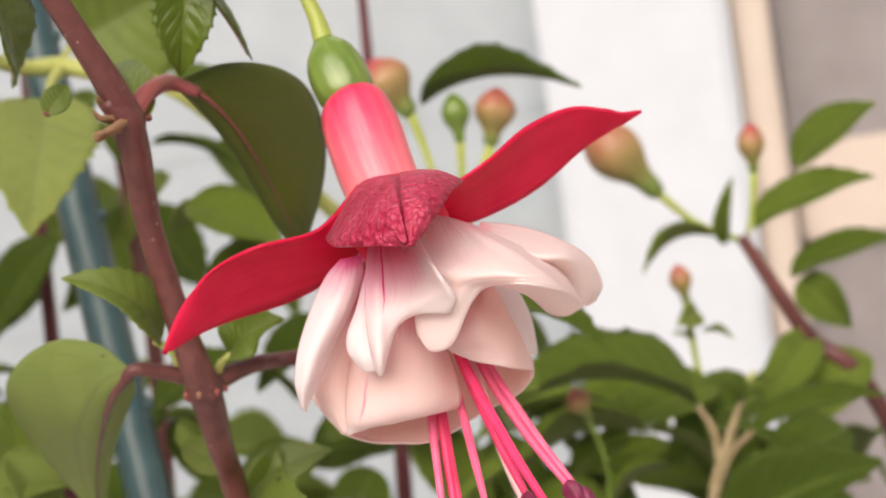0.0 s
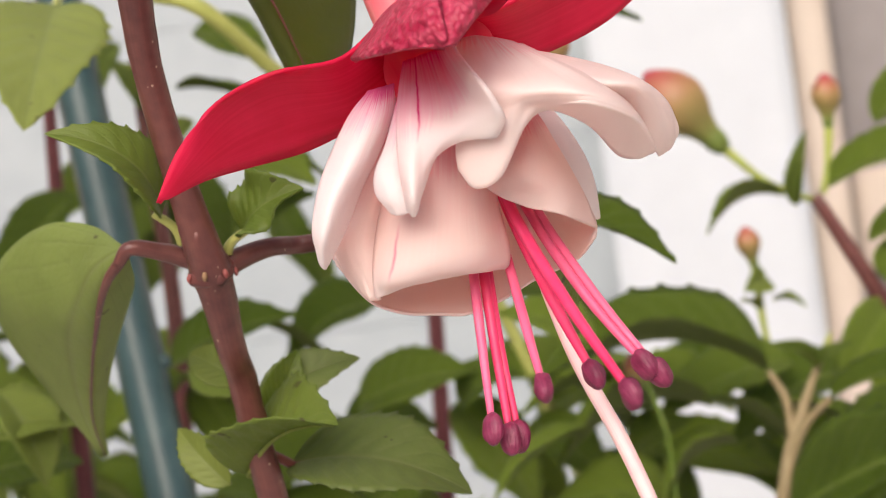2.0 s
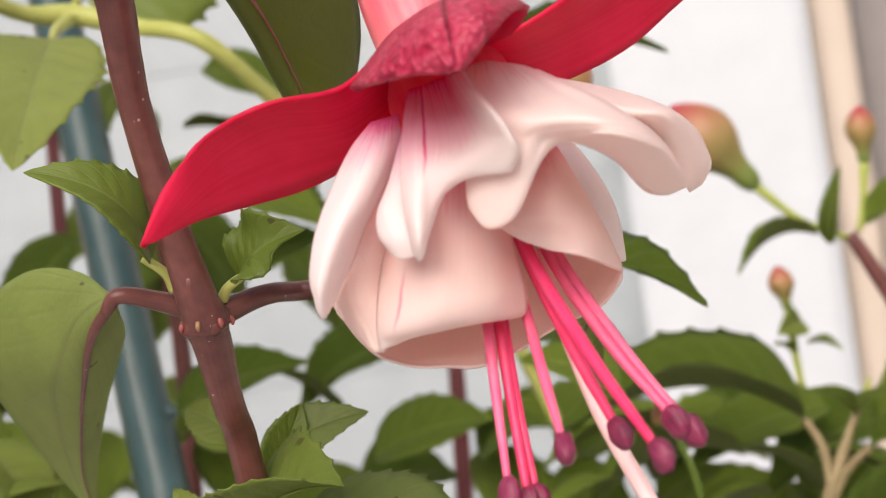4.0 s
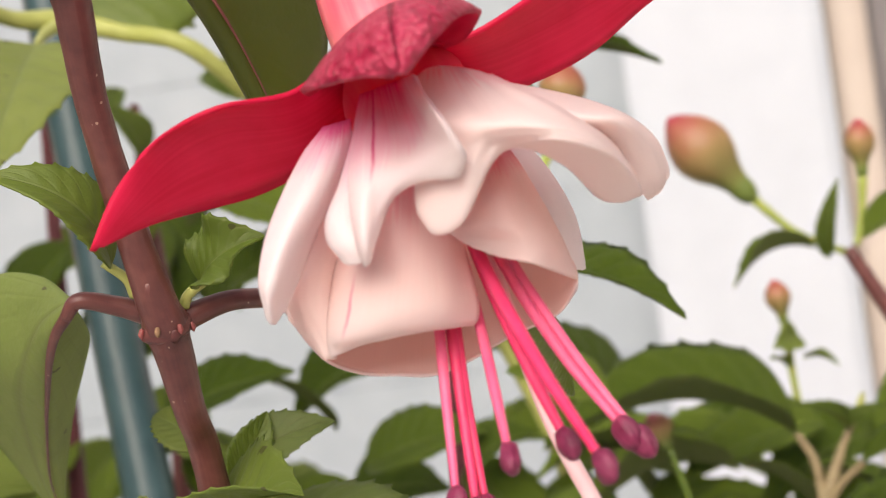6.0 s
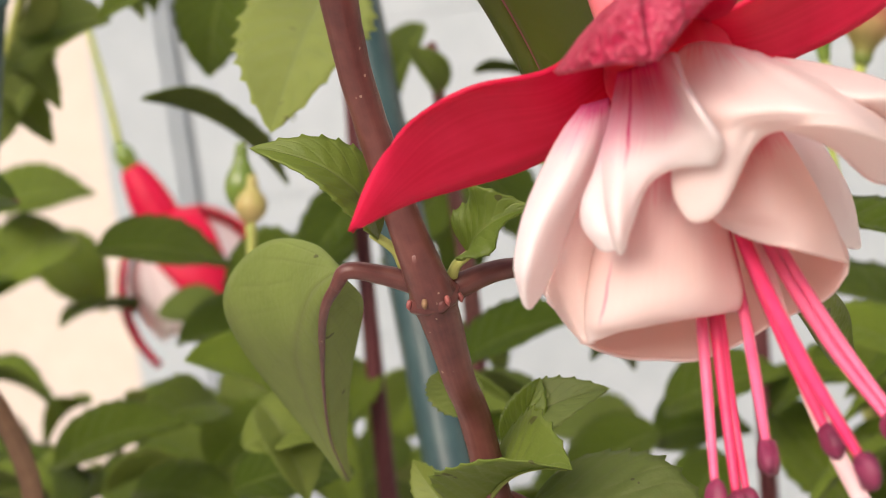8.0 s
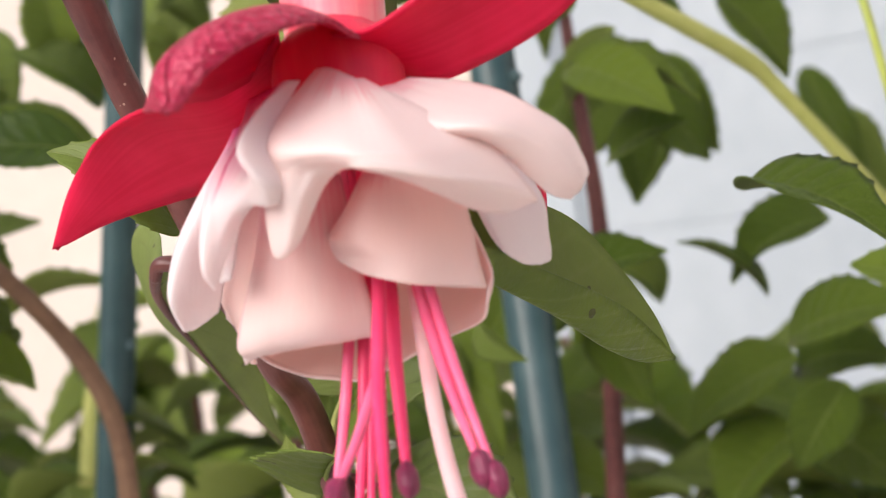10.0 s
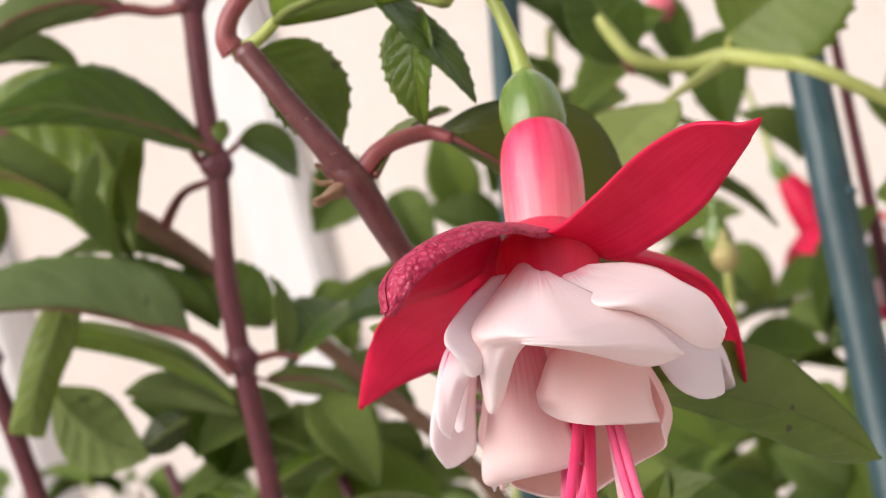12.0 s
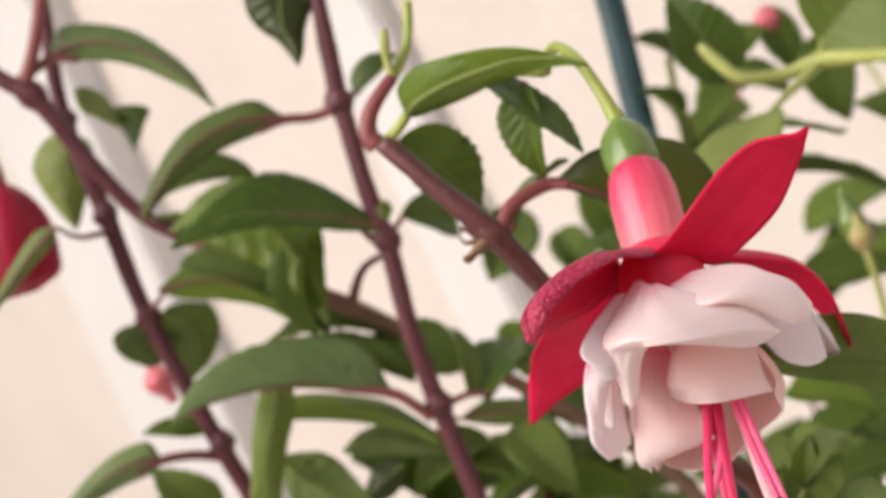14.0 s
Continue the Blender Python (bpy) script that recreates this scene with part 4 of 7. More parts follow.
tube("bract_scar", [(-3.63, -1.5, 2.05), (-3.75, -1.72, 2.1), (-3.86, -1.85, 2.14), (-3.9, -1.9, 2.25)], [0.1, 0.07, 0.06, 0.02], "scar_tan", branch, 12, 20, "", 0.6, 1.1)
tube("bract_scar", [(-3.66, -1.5, 2.2), (-3.78, -1.66, 2.3), (-3.84, -1.78, 2.36), (-3.82, -1.86, 2.42)], [0.08, 0.05, 0.05, 0.02], "scar_tan", branch, 12, 20, "", 0.6, 1.1)
tube("bract_scar", [(-3.62, -1.5, 2.0), (-3.74, -1.76, 1.94), (-3.85, -1.95, 1.9), (-3.9, -2.02, 1.92)], [0.16, 0.13, 0.11, 0.05], "scar_tan", branch, 12, 20, "tan leaf scar", 0.6, 1.1)
arching = petal("leaf", [((-3.27, -0.07, 2.44), (-3.27, -0.07, 2.46), (-3.24, -0.07, 2.47)), ((-3.14, 0.22, 2.19), (-2.92, -0.04, 2.27), (-2.62, 0.34, 2.63)), ((-2.92, 0.72, 1.72), (-2.65, 0.36, 1.83), (-2.01, 0.92, 2.50)), ((-2.76, 1.20, 1.19), (-2.47, 0.74, 1.32), (-1.64, 1.44, 2.09)), ((-2.64, 1.47, 0.68), (-2.36, 1.11, 0.76), (-1.55, 1.69, 1.37)), ((-2.52, 1.64, 0.17), (-2.24, 1.38, 0.20), (-1.74, 1.79, 0.57)), ((-2.30, 1.73, -0.26), (-2.22, 1.74, -0.29), (-2.13, 1.76, -0.25))], ["leaf_deep", "leaf_deep"], branch, 0.022, 36, 20, 0.015, 2.0, 0.4, "dark green arching leaf on a red stalk", 0.0)
tube("midrib", [(-3.26, -0.09, 2.46), (-2.91, -0.06, 2.27), (-2.64, 0.34, 1.83), (-2.47, 0.72, 1.32), (-2.35, 1.09, 0.76), (-2.24, 1.36, 0.20), (-2.22, 1.72, -0.29)], [0.07, 0.045, 0.026, 0.016, 0.01, 0.008, 0.006], "petiole_red", arching, 8, 30)
tube("petiole", [(-3.6, -1.42, 2.02), (-3.37, -1.01, 2.38), (-3.25, -0.27, 2.47), (-2.91, -0.06, 2.27)], [0.16, 0.13, 0.12, 0.08], "stem_rose", arching, 10, 20)
wide = petal("leaf", [((-4.79, 0.44, -1.54), (-4.75, 0.35, -1.57), (-4.70, 0.25, -1.62), (-4.71, 0.35, -1.71)), ((-5.36, 1.04, -1.25), (-5.06, 0.59, -1.49), (-4.84, 0.32, -1.76), (-5.06, 1.50, -1.95)), ((-6.17, 1.59, -1.15), (-5.62, 1.03, -1.63), (-5.11, 0.57, -1.96), (-5.21, 1.87, -2.16)), ((-6.99, 2.18, -1.42), (-6.17, 1.50, -2.02), (-5.41, 1.01, -2.28), (-5.50, 2.32, -2.48)), ((-7.61, 2.81, -1.91), (-6.67, 2.07, -2.46), (-5.76, 1.64, -2.71), (-5.88, 2.84, -2.92)), ((-7.85, 3.56, -2.61), (-6.99, 2.91, -3.02), (-6.14, 2.37, -3.20), (-6.29, 3.46, -3.46)), ((-7.53, 4.11, -3.66), (-7.07, 3.79, -3.89), (-6.66, 3.47, -4.02), (-6.67, 3.98, -4.21)), ((-6.93, 4.22, -4.66), (-6.89, 4.22, -4.72), (-6.84, 4.23, -4.75), (-6.78, 4.25, -4.69))], ["leaf_olive", "leaf_olive"], branch, 0.022, 44, 24, 0.02, 1.5, 0.4, "large pale drooping leaf with a dark midrib", 0.0)
tube("midrib", [(-4.68, 0.21, -1.62), (-4.83, 0.28, -1.76), (-5.09, 0.52, -1.96), (-5.39, 0.96, -2.28), (-5.74, 1.60, -2.70), (-6.12, 2.32, -3.19), (-6.64, 3.42, -4.02), (-6.82, 4.19, -4.74)], [0.08, 0.075, 0.065, 0.05, 0.035, 0.022, 0.014, 0.008], "stem_red", wide, 8, 36)
tube("petiole", [(-3.86, 0.61, -1.88), (-4.25, 0.42, -1.70), (-4.62, 0.22, -1.58), (-4.83, 0.27, -1.76)], [0.15, 0.12, 0.10, 0.075], "stem_red", wide, 10, 20)
leaf((-4.16, 0.21, -1.24), (-5.16, -0.75, -0.02), (0.22, -0.65, 0.72), 0.81, branch, root=(-3.99, 0.41, -1.61), arch=0.9, fold=0.3, mats=("leaf_young", "leaf_young"), stalk="stem_yellow", stalk_r=0.06)
leaf((-3.23, 0.53, -1.58), (-2.30, 0.31, -1.14), (0.70, -0.47, 0.53), 0.79, branch, root=(-3.48, 0.57, -1.81), arch=0.4, fold=0.6, wave=0.22, mats=("leaf_young", "leaf_pale"), stalk="stem_yellow", stalk_r=0.06)
folded = petal("leaf", [((-0.28, -0.62, -1.46), (-0.15, -0.77, -1.50), (-0.06, -0.82, -1.44)), ((-0.10, 0.24, -1.31), (0.08, -0.32, -1.95), (0.36, -0.45, -1.68)), ((0.16, 1.03, -1.48), (0.27, 0.41, -2.39), (0.58, 0.30, -2.10)), ((0.29, 1.68, -1.81), (0.38, 1.03, -2.80), (0.74, 0.98, -2.48)), ((0.41, 2.15, -2.34), (0.45, 1.60, -3.22), (0.79, 1.69, -2.88)), ((0.53, 2.64, -3.05), (0.48, 2.28, -3.55), (0.69, 2.37, -3.30)), ((0.62, 2.77, -3.63), (0.63, 2.79, -3.66), (0.64, 2.79, -3.63))], ["leaf_top", "leaf_young"], branch, 0.022, 40, 20, 0.012, 4.0, 0.4, "long leaf folded along its midrib", 0.0)
tube("petiole", [(-3.57, 0.64, -1.98), (-3.04, 0.94, -1.84), (-2.36, 1.25, -1.86), (-0.15, -0.77, -1.50)], [0.16, 0.13, 0.12, 0.09], "stem_red", folded, 10, 24)
leaf((-3.95, 1.60, -4.85), (-2.35, 0.50, -4.18), (-0.10, -0.25, 0.95), 1.35, branch, arch=0.55, fold=0.75, mats=("leaf_young", "leaf_young"), stalk="stem_yellow", stalk_r=0.05)
leaf((-3.92, 2.60, -4.12), (-2.42, 2.70, -3.60), (0.25, -0.70, 0.65), 0.72, branch, root=(-3.78, 1.75, -4.9), arch=0.45, fold=0.25, mats=("leaf_olive", "leaf_olive"), stalk="stem_yellow", stalk_r=0.04)
leaf((-4.30, 1.90, -5.00), (-5.02, 2.30, -4.20), (-0.30, -0.80, 0.30), 0.52, branch, arch=0.2, fold=0.3, mats=("leaf_pale", "leaf_pale"), stalk="stem_yellow", stalk_r=0.04)
leaf((-4.10, 2.60, -3.75), (-4.95, 3.10, -3.28), (0.0, -0.75, 0.65), 0.6, branch, root=(-3.75, 1.6, -4.6), arch=0.25, fold=0.3, mats=("leaf_pale", "leaf_pale"), stalk="stem_yellow", stalk_r=0.04)
leaf((-3.72, 2.30, -4.20), (-3.25, 2.55, -3.35), (0.5, -0.75, 0.3), 0.5, branch, arch=0.2, fold=0.3, mats=("leaf_top", "leaf_under"))
leaf((-3.45, 2.00, -4.85), (-0.95, 1.55, -5.45), (0.05, -0.45, 0.88), 1.55, branch, root=(-3.72, 1.5, -4.6), arch=0.7, fold=0.2, mats=("leaf_olive", "leaf_olive"))
tube("stem", [(-5.46, -1.54, 4.48), (-5.48, -1.59, 4.72), (-5.36, -1.46, 5.04), (-5.15, -1.18, 5.30), (-5.06, -0.90, 5.46)], [0.200, 0.170, 0.150, 0.130, 0.120], "stem_rose", branch, 10, 20, "", 1.0, 0.15)
tube("shoot", [(-5.07, -0.92, 5.41), (-5.03, -0.88, 5.69), (-4.96, -0.81, 6.05), (-4.88, -0.72, 6.30)], [0.110, 0.080, 0.090, 0.050], "stem_yellow", branch, 8, 16, "pale green shoot tip", 1.0, 0.5)
tube("flower_stalk", [(-5.13, -0.83, 5.49), (-5.04, -0.55, 5.72), (-4.95, -0.29, 6.03), (-4.84, -0.02, 6.64)], [0.110, 0.090, 0.090, 0.090], "pedicel_green", branch, 8, 16)
tube("pedicel_foot", [(-2.95, 0.55, 4.25), (-3.4, 0.2, 4.55), (-3.85, -0.9, 4.9)], [0.11, 0.1, 0.1], "pedicel_green", branch, 8, 14)
broad = petal("leaf", [((-4.87, -1.11, 4.89), (-4.77, -1.13, 4.71), (-4.83, -1.02, 4.63)), ((-4.65, -1.17, 5.17), (-4.23, -1.23, 4.74), (-4.40, -0.94, 4.54)), ((-3.91, -1.18, 5.26), (-3.52, -1.11, 4.72), (-3.69, -0.80, 4.42)), ((-3.05, -1.01, 5.08), (-2.74, -0.87, 4.60), (-2.87, -0.70, 4.32)), ((-2.21, -0.85, 4.80), (-1.93, -0.77, 4.42), (-2.08, -0.61, 4.19)), ((-1.36, -0.83, 4.41), (-1.19, -0.75, 4.15), (-1.26, -0.67, 3.98)), ((-0.73, -0.78, 3.97), (-0.69, -0.72, 3.87), (-0.70, -0.72, 3.79)), ((-0.36, -0.77, 3.67), (-0.36, -0.76, 3.65), (-0.36, -0.76, 3.64))], ["leaf_young", "leaf_top"], branch, 0.022, 36, 16, 0.02, 2.0, 0.4, "broad leaf arching over the flower stalk", 0.0)
tube("midrib", [(-4.76, -1.13, 4.71), (-4.22, -1.24, 4.74), (-3.51, -1.11, 4.72), (-2.73, -0.88, 4.60), (-1.92, -0.77, 4.42), (-1.18, -0.75, 4.15), (-0.68, -0.73, 3.87), (-0.35, -0.77, 3.65)], [0.07, 0.06, 0.05, 0.04, 0.03, 0.02, 0.015, 0.01], "leaf_pale", broad, 8, 30)
tube("petiole", [(-5.47, -1.55, 4.43), (-5.15, -1.29, 4.54), (-4.81, -1.10, 4.72)], [0.12, 0.1, 0.09], "pedicel_green", broad, 10, 14)
leaf((-3.20, -0.54, 4.63), (-2.03, -0.22, 2.58), (0.93, 0.11, 0.35), 0.78, branch, arch=0.3, fold=0.1)
leaf((-5.58, -1.03, 4.46), (-5.66, 0.02, 2.74), (0.62, -0.41, 0.66), 1.41, branch, root=(-5.54, -1.48, 4.39), arch=0.5, fold=0.25)
leaf((-4.89, -0.93, 2.29), (-4.62, -0.58, 2.65), (0.61, -0.41, 0.68), 0.37, branch, arch=0.1, mats=("leaf_young", "leaf_pale"))
leaf((-2.75, -0.14, 4.18), (-3.07, -0.34, 2.53), (0.25, -0.97, -0.04), 0.83, branch, arch=0.4, fold=0.45)
leaf((-3.36, -1.24, 2.05), (-4.57, 1.50, 2.86), (0.20, -0.68, 0.70), 0.57, branch, arch=0.4, fold=0.35)
# ---- second branch, farther along ----
second = thing("fuchsia_branch", (-14, 2.6, -102), "dark red fuchsia stem with paired arching leaves", "branch")
tube("stem", [(-14.12, 2.36, -5.94), (-14.90, 2.84, -4.03), (-14.73, 2.93, -2.28), (-14.57, 2.97, 0.00), (-14.41, 3.05, 1.75), (-14.10, 3.32, 3.80), (-14.00, 3.35, 4.93), (-13.73, 3.56, 7.07), (-13.55, 3.72, 8.08), (-13.27, 3.98, 9.62), (-12.95, 4.26, 11.66)], [0.230, 0.230, 0.220, 0.220, 0.220, 0.220, 0.220, 0.220, 0.220, 0.180, 0.140], "stem_plum", second, 12, 70, "", 1.0, 0.08)
tube("stem", [(-11.2, 0.6, -7.2), (-11.6, 1.0, -12), (-13, 2, -40), (-14, 2.6, -102)], [0.23, 0.25, 0.35, 0.5], "stem_plum", second, 10, 20)
tube("leaf_node", [(-13.71, 3.55, 7.42), (-13.73, 3.55, 7.14), (-13.75, 3.55, 6.86)], [0.220, 0.340, 0.220], "stem_plum", second, 10, 8, "", 1.0, 0.3)
tube("leaf_node", [(-14.08, 3.31, 4.12), (-14.09, 3.32, 3.84), (-14.12, 3.31, 3.56)], [0.220, 0.340, 0.220], "stem_plum", second, 10, 8, "", 1.0, 0.3)
tube("leaf_node", [(-14.55, 2.98, 0.25), (-14.56, 2.99, -0.03), (-14.58, 2.98, -0.31)], [0.220, 0.340, 0.220], "stem_plum", second, 10, 8, "", 1.0, 0.3)
bent_leaf([((-14.49, 2.50, 7.43), (-14.41, 2.43, 7.37), (-14.46, 2.44, 7.34)), ((-14.71, 2.13, 8.02), (-14.53, 1.86, 7.60), (-14.73, 1.83, 7.27)), ((-15.12, 1.44, 8.16), (-14.76, 1.16, 7.65), (-14.99, 1.20, 7.27)), ((-15.47, 0.72, 8.09), (-15.02, 0.47, 7.58), (-15.23, 0.58, 7.21)), ((-15.71, 0.02, 7.73), (-15.29, -0.16, 7.31), (-15.44, -0.03, 7.01)), ((-15.83, -0.63, 7.18), (-15.54, -0.72, 6.93), (-15.63, -0.63, 6.76)), ((-15.84, -1.20, 6.52), (-15.78, -1.23, 6.49), (-15.80, -1.22, 6.48))], ("leaf_olive", "leaf_top"), second, [(-13.72, 3.36, 7.03), (-14.12, 2.94, 7.10), (-14.43, 2.45, 7.32), (-14.72, 1.84, 7.30)], stalk_r=0.11, label="narrow arching leaf with a toothed edge")
bent_leaf([((-14.01, 3.39, 4.18), (-13.92, 3.29, 4.08), (-13.89, 3.24, 4.02)), ((-14.28, 2.99, 5.02), (-14.06, 2.60, 4.59), (-13.98, 2.43, 4.34)), ((-14.52, 2.47, 5.79), (-14.23, 1.88, 5.02), (-14.06, 1.67, 4.71)), ((-14.77, 1.73, 6.35), (-14.41, 1.14, 5.38), (-14.21, 0.94, 5.06)), ((-15.02, 0.78, 6.37), (-14.61, 0.39, 5.69), (-14.44, 0.22, 5.31)), ((-15.15, -0.18, 6.05), (-14.86, -0.41, 5.70), (-14.74, -0.50, 5.44)), ((-15.18, -1.13, 5.62), (-15.12, -1.19, 5.59), (-15.08, -1.20, 5.55))], ("leaf_top", "leaf_top"), second, [(-14.08, 3.30, 3.64), (-14.20, 3.07, 3.99), (-14.18, 2.89, 4.27)], stalk_r=0.1, label="arching dark green leaf folded along its midrib")
bent_leaf([((-14.94, 2.23, 0.82), (-14.88, 2.13, 0.70), (-14.96, 2.21, 0.76)), ((-14.96, 2.11, 1.83), (-15.07, 1.38, 1.09), (-15.34, 1.63, 1.29)), ((-15.31, 1.43, 2.51), (-15.26, 0.67, 1.53), (-15.68, 0.99, 1.76)), ((-15.72, 0.54, 2.87), (-15.49, -0.07, 1.86), (-15.98, 0.25, 2.10)), ((-16.06, -0.43, 2.99), (-15.78, -0.82, 2.05), (-16.23, -0.57, 2.26)), ((-16.34, -1.41, 2.78), (-16.09, -1.58, 2.19), (-16.39, -1.43, 2.31)), ((-16.49, -2.28, 2.20), (-16.43, -2.31, 2.15), (-16.50, -2.29, 2.14))], ("leaf_sage", "leaf_sage"), second, [(-14.60, 2.69, -0.21), (-14.64, 2.40, 0.25), (-14.81, 2.09, 0.69), (-15.24, 1.19, 1.27)], stalk_r=0.12, label="sage green quilted leaf arching on a thick red stalk")
bent_leaf([((-15.84, 3.45, -0.67), (-15.77, 3.34, -0.80), (-15.85, 3.31, -0.93)), ((-16.27, 3.28, -0.02), (-15.97, 2.98, -0.21), (-16.15, 2.97, -0.40)), ((-16.67, 3.01, 0.58), (-16.22, 2.58, 0.31), (-16.47, 2.56, 0.06)), ((-17.07, 2.54, 1.04), (-16.55, 2.10, 0.74), (-16.82, 2.11, 0.47)), ((-17.39, 1.97, 1.41), (-16.93, 1.60, 1.10), (-17.16, 1.61, 0.81)), ((-17.65, 1.31, 1.66), (-17.36, 1.08, 1.38), (-17.51, 1.09, 1.12)), ((-17.89, 0.61, 1.53), (-17.81, 0.56, 1.49), (-17.84, 0.58, 1.46))], ("leaf_top", "leaf_top"), second)
bent_leaf([((-16.36, 3.74, -1.03), (-16.30, 3.67, -1.10), (-16.36, 3.67, -1.16)), ((-16.67, 3.63, -0.64), (-16.47, 3.41, -0.81), (-16.63, 3.41, -0.99)), ((-16.96, 3.46, -0.29), (-16.65, 3.13, -0.55), (-16.89, 3.14, -0.81)), ((-17.22, 3.18, 0.01), (-16.88, 2.84, -0.32), (-17.14, 2.86, -0.64)), ((-17.45, 2.82, 0.19), (-17.14, 2.54, -0.14), (-17.37, 2.56, -0.47)), ((-17.63, 2.41, 0.18), (-17.44, 2.24, -0.06), (-17.58, 2.26, -0.30)), ((-17.78, 2.00, -0.01), (-17.73, 1.97, -0.03), (-17.76, 1.98, -0.06))], ("leaf_olive", "leaf_olive"), second)
bent_leaf([((-14.57, 3.44, -0.48), (-14.51, 3.38, -0.54), (-14.55, 3.39, -0.60)), ((-14.50, 3.97, -0.41), (-14.33, 3.76, -0.62), (-14.50, 3.76, -0.84)), ((-14.43, 4.46, -0.53), (-14.18, 4.14, -0.79), (-14.42, 4.14, -1.05)), ((-14.31, 4.90, -0.75), (-14.04, 4.53, -0.98), (-14.31, 4.52, -1.23)), ((-14.21, 5.20, -1.13), (-13.98, 4.86, -1.31), (-14.22, 4.85, -1.50)), ((-14.12, 5.38, -1.56), (-13.97, 5.16, -1.66), (-14.12, 5.15, -1.78)), ((-14.03, 5.48, -2.03), (-14.00, 5.43, -2.05), (-14.03, 5.44, -2.08))], ("leaf_top", "leaf_olive"), second, [(-14.52, 2.97, -0.03), (-14.56, 3.14, -0.40), (-14.51, 3.42, -0.59)], stalk_r=0.05)
bent_leaf([((-17.91, 0.41, 6.44), (-17.84, 0.37, 6.40), (-17.89, 0.37, 6.38)), ((-17.23, 1.23, 6.87), (-17.15, 0.95, 6.27), (-17.45, 0.78, 5.87)), ((-16.51, 2.11, 6.76), (-16.53, 1.48, 5.86), (-17.04, 1.12, 5.30)), ((-15.92, 2.76, 6.01), (-16.04, 1.88, 5.23), (-16.62, 1.45, 4.73)), ((-15.66, 2.83, 4.89), (-15.78, 2.01, 4.41), (-16.22, 1.72, 4.11)), ((-15.67, 2.39, 3.79), (-15.67, 1.97, 3.55), (-15.92, 1.82, 3.41)), ((-15.64, 1.91, 2.71), (-15.60, 1.87, 2.70), (-15.63, 1.88, 2.69))], ("leaf_deep", "leaf_top"), second)
bent_leaf([((-13.99, 2.74, 10.39), (-13.54, 3.37, 10.01), (-13.19, 4.06, 9.66)), ((-14.11, 2.65, 10.05), (-13.57, 3.17, 9.71), (-13.38, 3.91, 9.46)), ((-14.14, 2.65, 9.69), (-13.57, 3.03, 9.40), (-13.54, 3.75, 9.26)), ((-14.06, 2.73, 9.33), (-13.56, 2.96, 9.10), (-13.64, 3.56, 9.03)), ((-13.89, 2.86, 8.99), (-13.52, 2.96, 8.81), (-13.66, 3.39, 8.76)), ((-13.74, 2.90, 8.61), (-13.52, 2.94, 8.50), (-13.63, 3.19, 8.46)), ((-13.59, 2.89, 8.21), (-13.56, 2.88, 8.20), (-13.59, 2.92, 8.21))], ("leaf_deep", "leaf_top"), second)
leaf((-14.58, 4.31, 4.32), (-14.86, 5.71, 3.27), (0.92, 0.15, 0.36), 1.13, second, root=(-14.07, 3.35, 3.85), arch=0.6, fold=0.3)
leaf((-14.16, 3.55, -0.15), (-14.76, 4.29, 1.51), (0.95, 0.16, -0.26), 0.67, second, root=(-14.56, 2.99, -0.08), arch=0.4, fold=0.4, mats=("leaf_young", "leaf_pale"))
leaf((-13.96, 3.83, -0.28), (-14.87, 5.91, 0.56), (0.60, -0.39, 0.71), 1.36, second, root=(-14.52, 3.04, -0.10), arch=0.4, fold=0.4)
leaf((-14.33, 4.42, 7.29), (-13.52, 5.50, 7.68), (0.64, -0.42, 0.64), 0.74, second, root=(-13.72, 3.57, 7.06), arch=0.4, fold=0.4)
leaf((-15.78, 4.68, 0.48), (-17.58, 3.77, 2.15), (0.62, -0.37, 0.70), 1.41, second, arch=0.8, fold=0.3)
leaf((-12.99, 3.09, 4.31), (-13.18, 2.82, 4.44), (0.85, -0.52, -0.11), 0.41, second, arch=0.1, mats=("leaf_young", "leaf_pale"))
# ---- third branch and the woody shoot that crosses behind ----
third = thing("fuchsia_branch", (-20, 2, -102), "upright dark red fuchsia stem with small pale leaves", "branch")
tube("stem", [(-19.35, 1.74, 16.85), (-20.06, 1.13, 13.68), (-20.73, 0.56, 10.65), (-21.00, 0.56, 7.75), (-21.26, 0.54, 5.16), (-21.36, 0.90, 1.44), (-21.38, 1.09, -0.19), (-21.45, 1.41, -3.28), (-21.45, 1.92, -6.93)], [0.140, 0.170, 0.200, 0.240, 0.220, 0.240, 0.230, 0.240, 0.250], "stem_plum", third, 12, 60, "", 1.0, 0.08)
tube("stem", [(-21.45, 1.92, -6.93), (-18.5, 0, -30), (-20, 2, -102)], [0.25, 0.35, 0.5], "stem_plum", third, 10, 16)
tube("leaf_node", [(-20.74, 0.54, 10.74), (-20.76, 0.54, 10.43), (-20.79, 0.55, 10.12)], [0.220, 0.340, 0.220], "stem_plum", third, 10, 8, "", 1.0, 0.3)
tube("leaf_node", [(-20.97, 0.54, 8.21), (-20.99, 0.55, 7.90), (-21.02, 0.55, 7.60)], [0.220, 0.340, 0.220], "stem_plum", third, 10, 8, "", 1.0, 0.3)
tube("leaf_node", [(-21.22, 0.55, 5.46), (-21.24, 0.56, 5.15), (-21.27, 0.57, 4.84)], [0.220, 0.340, 0.220], "stem_plum", third, 10, 8, "", 1.0, 0.3)
tube("leaf_node", [(-21.30, 0.93, 1.80), (-21.33, 0.94, 1.50), (-21.35, 0.95, 1.19)], [0.220, 0.340, 0.220], "stem_plum", third, 10, 8, "", 1.0, 0.3)
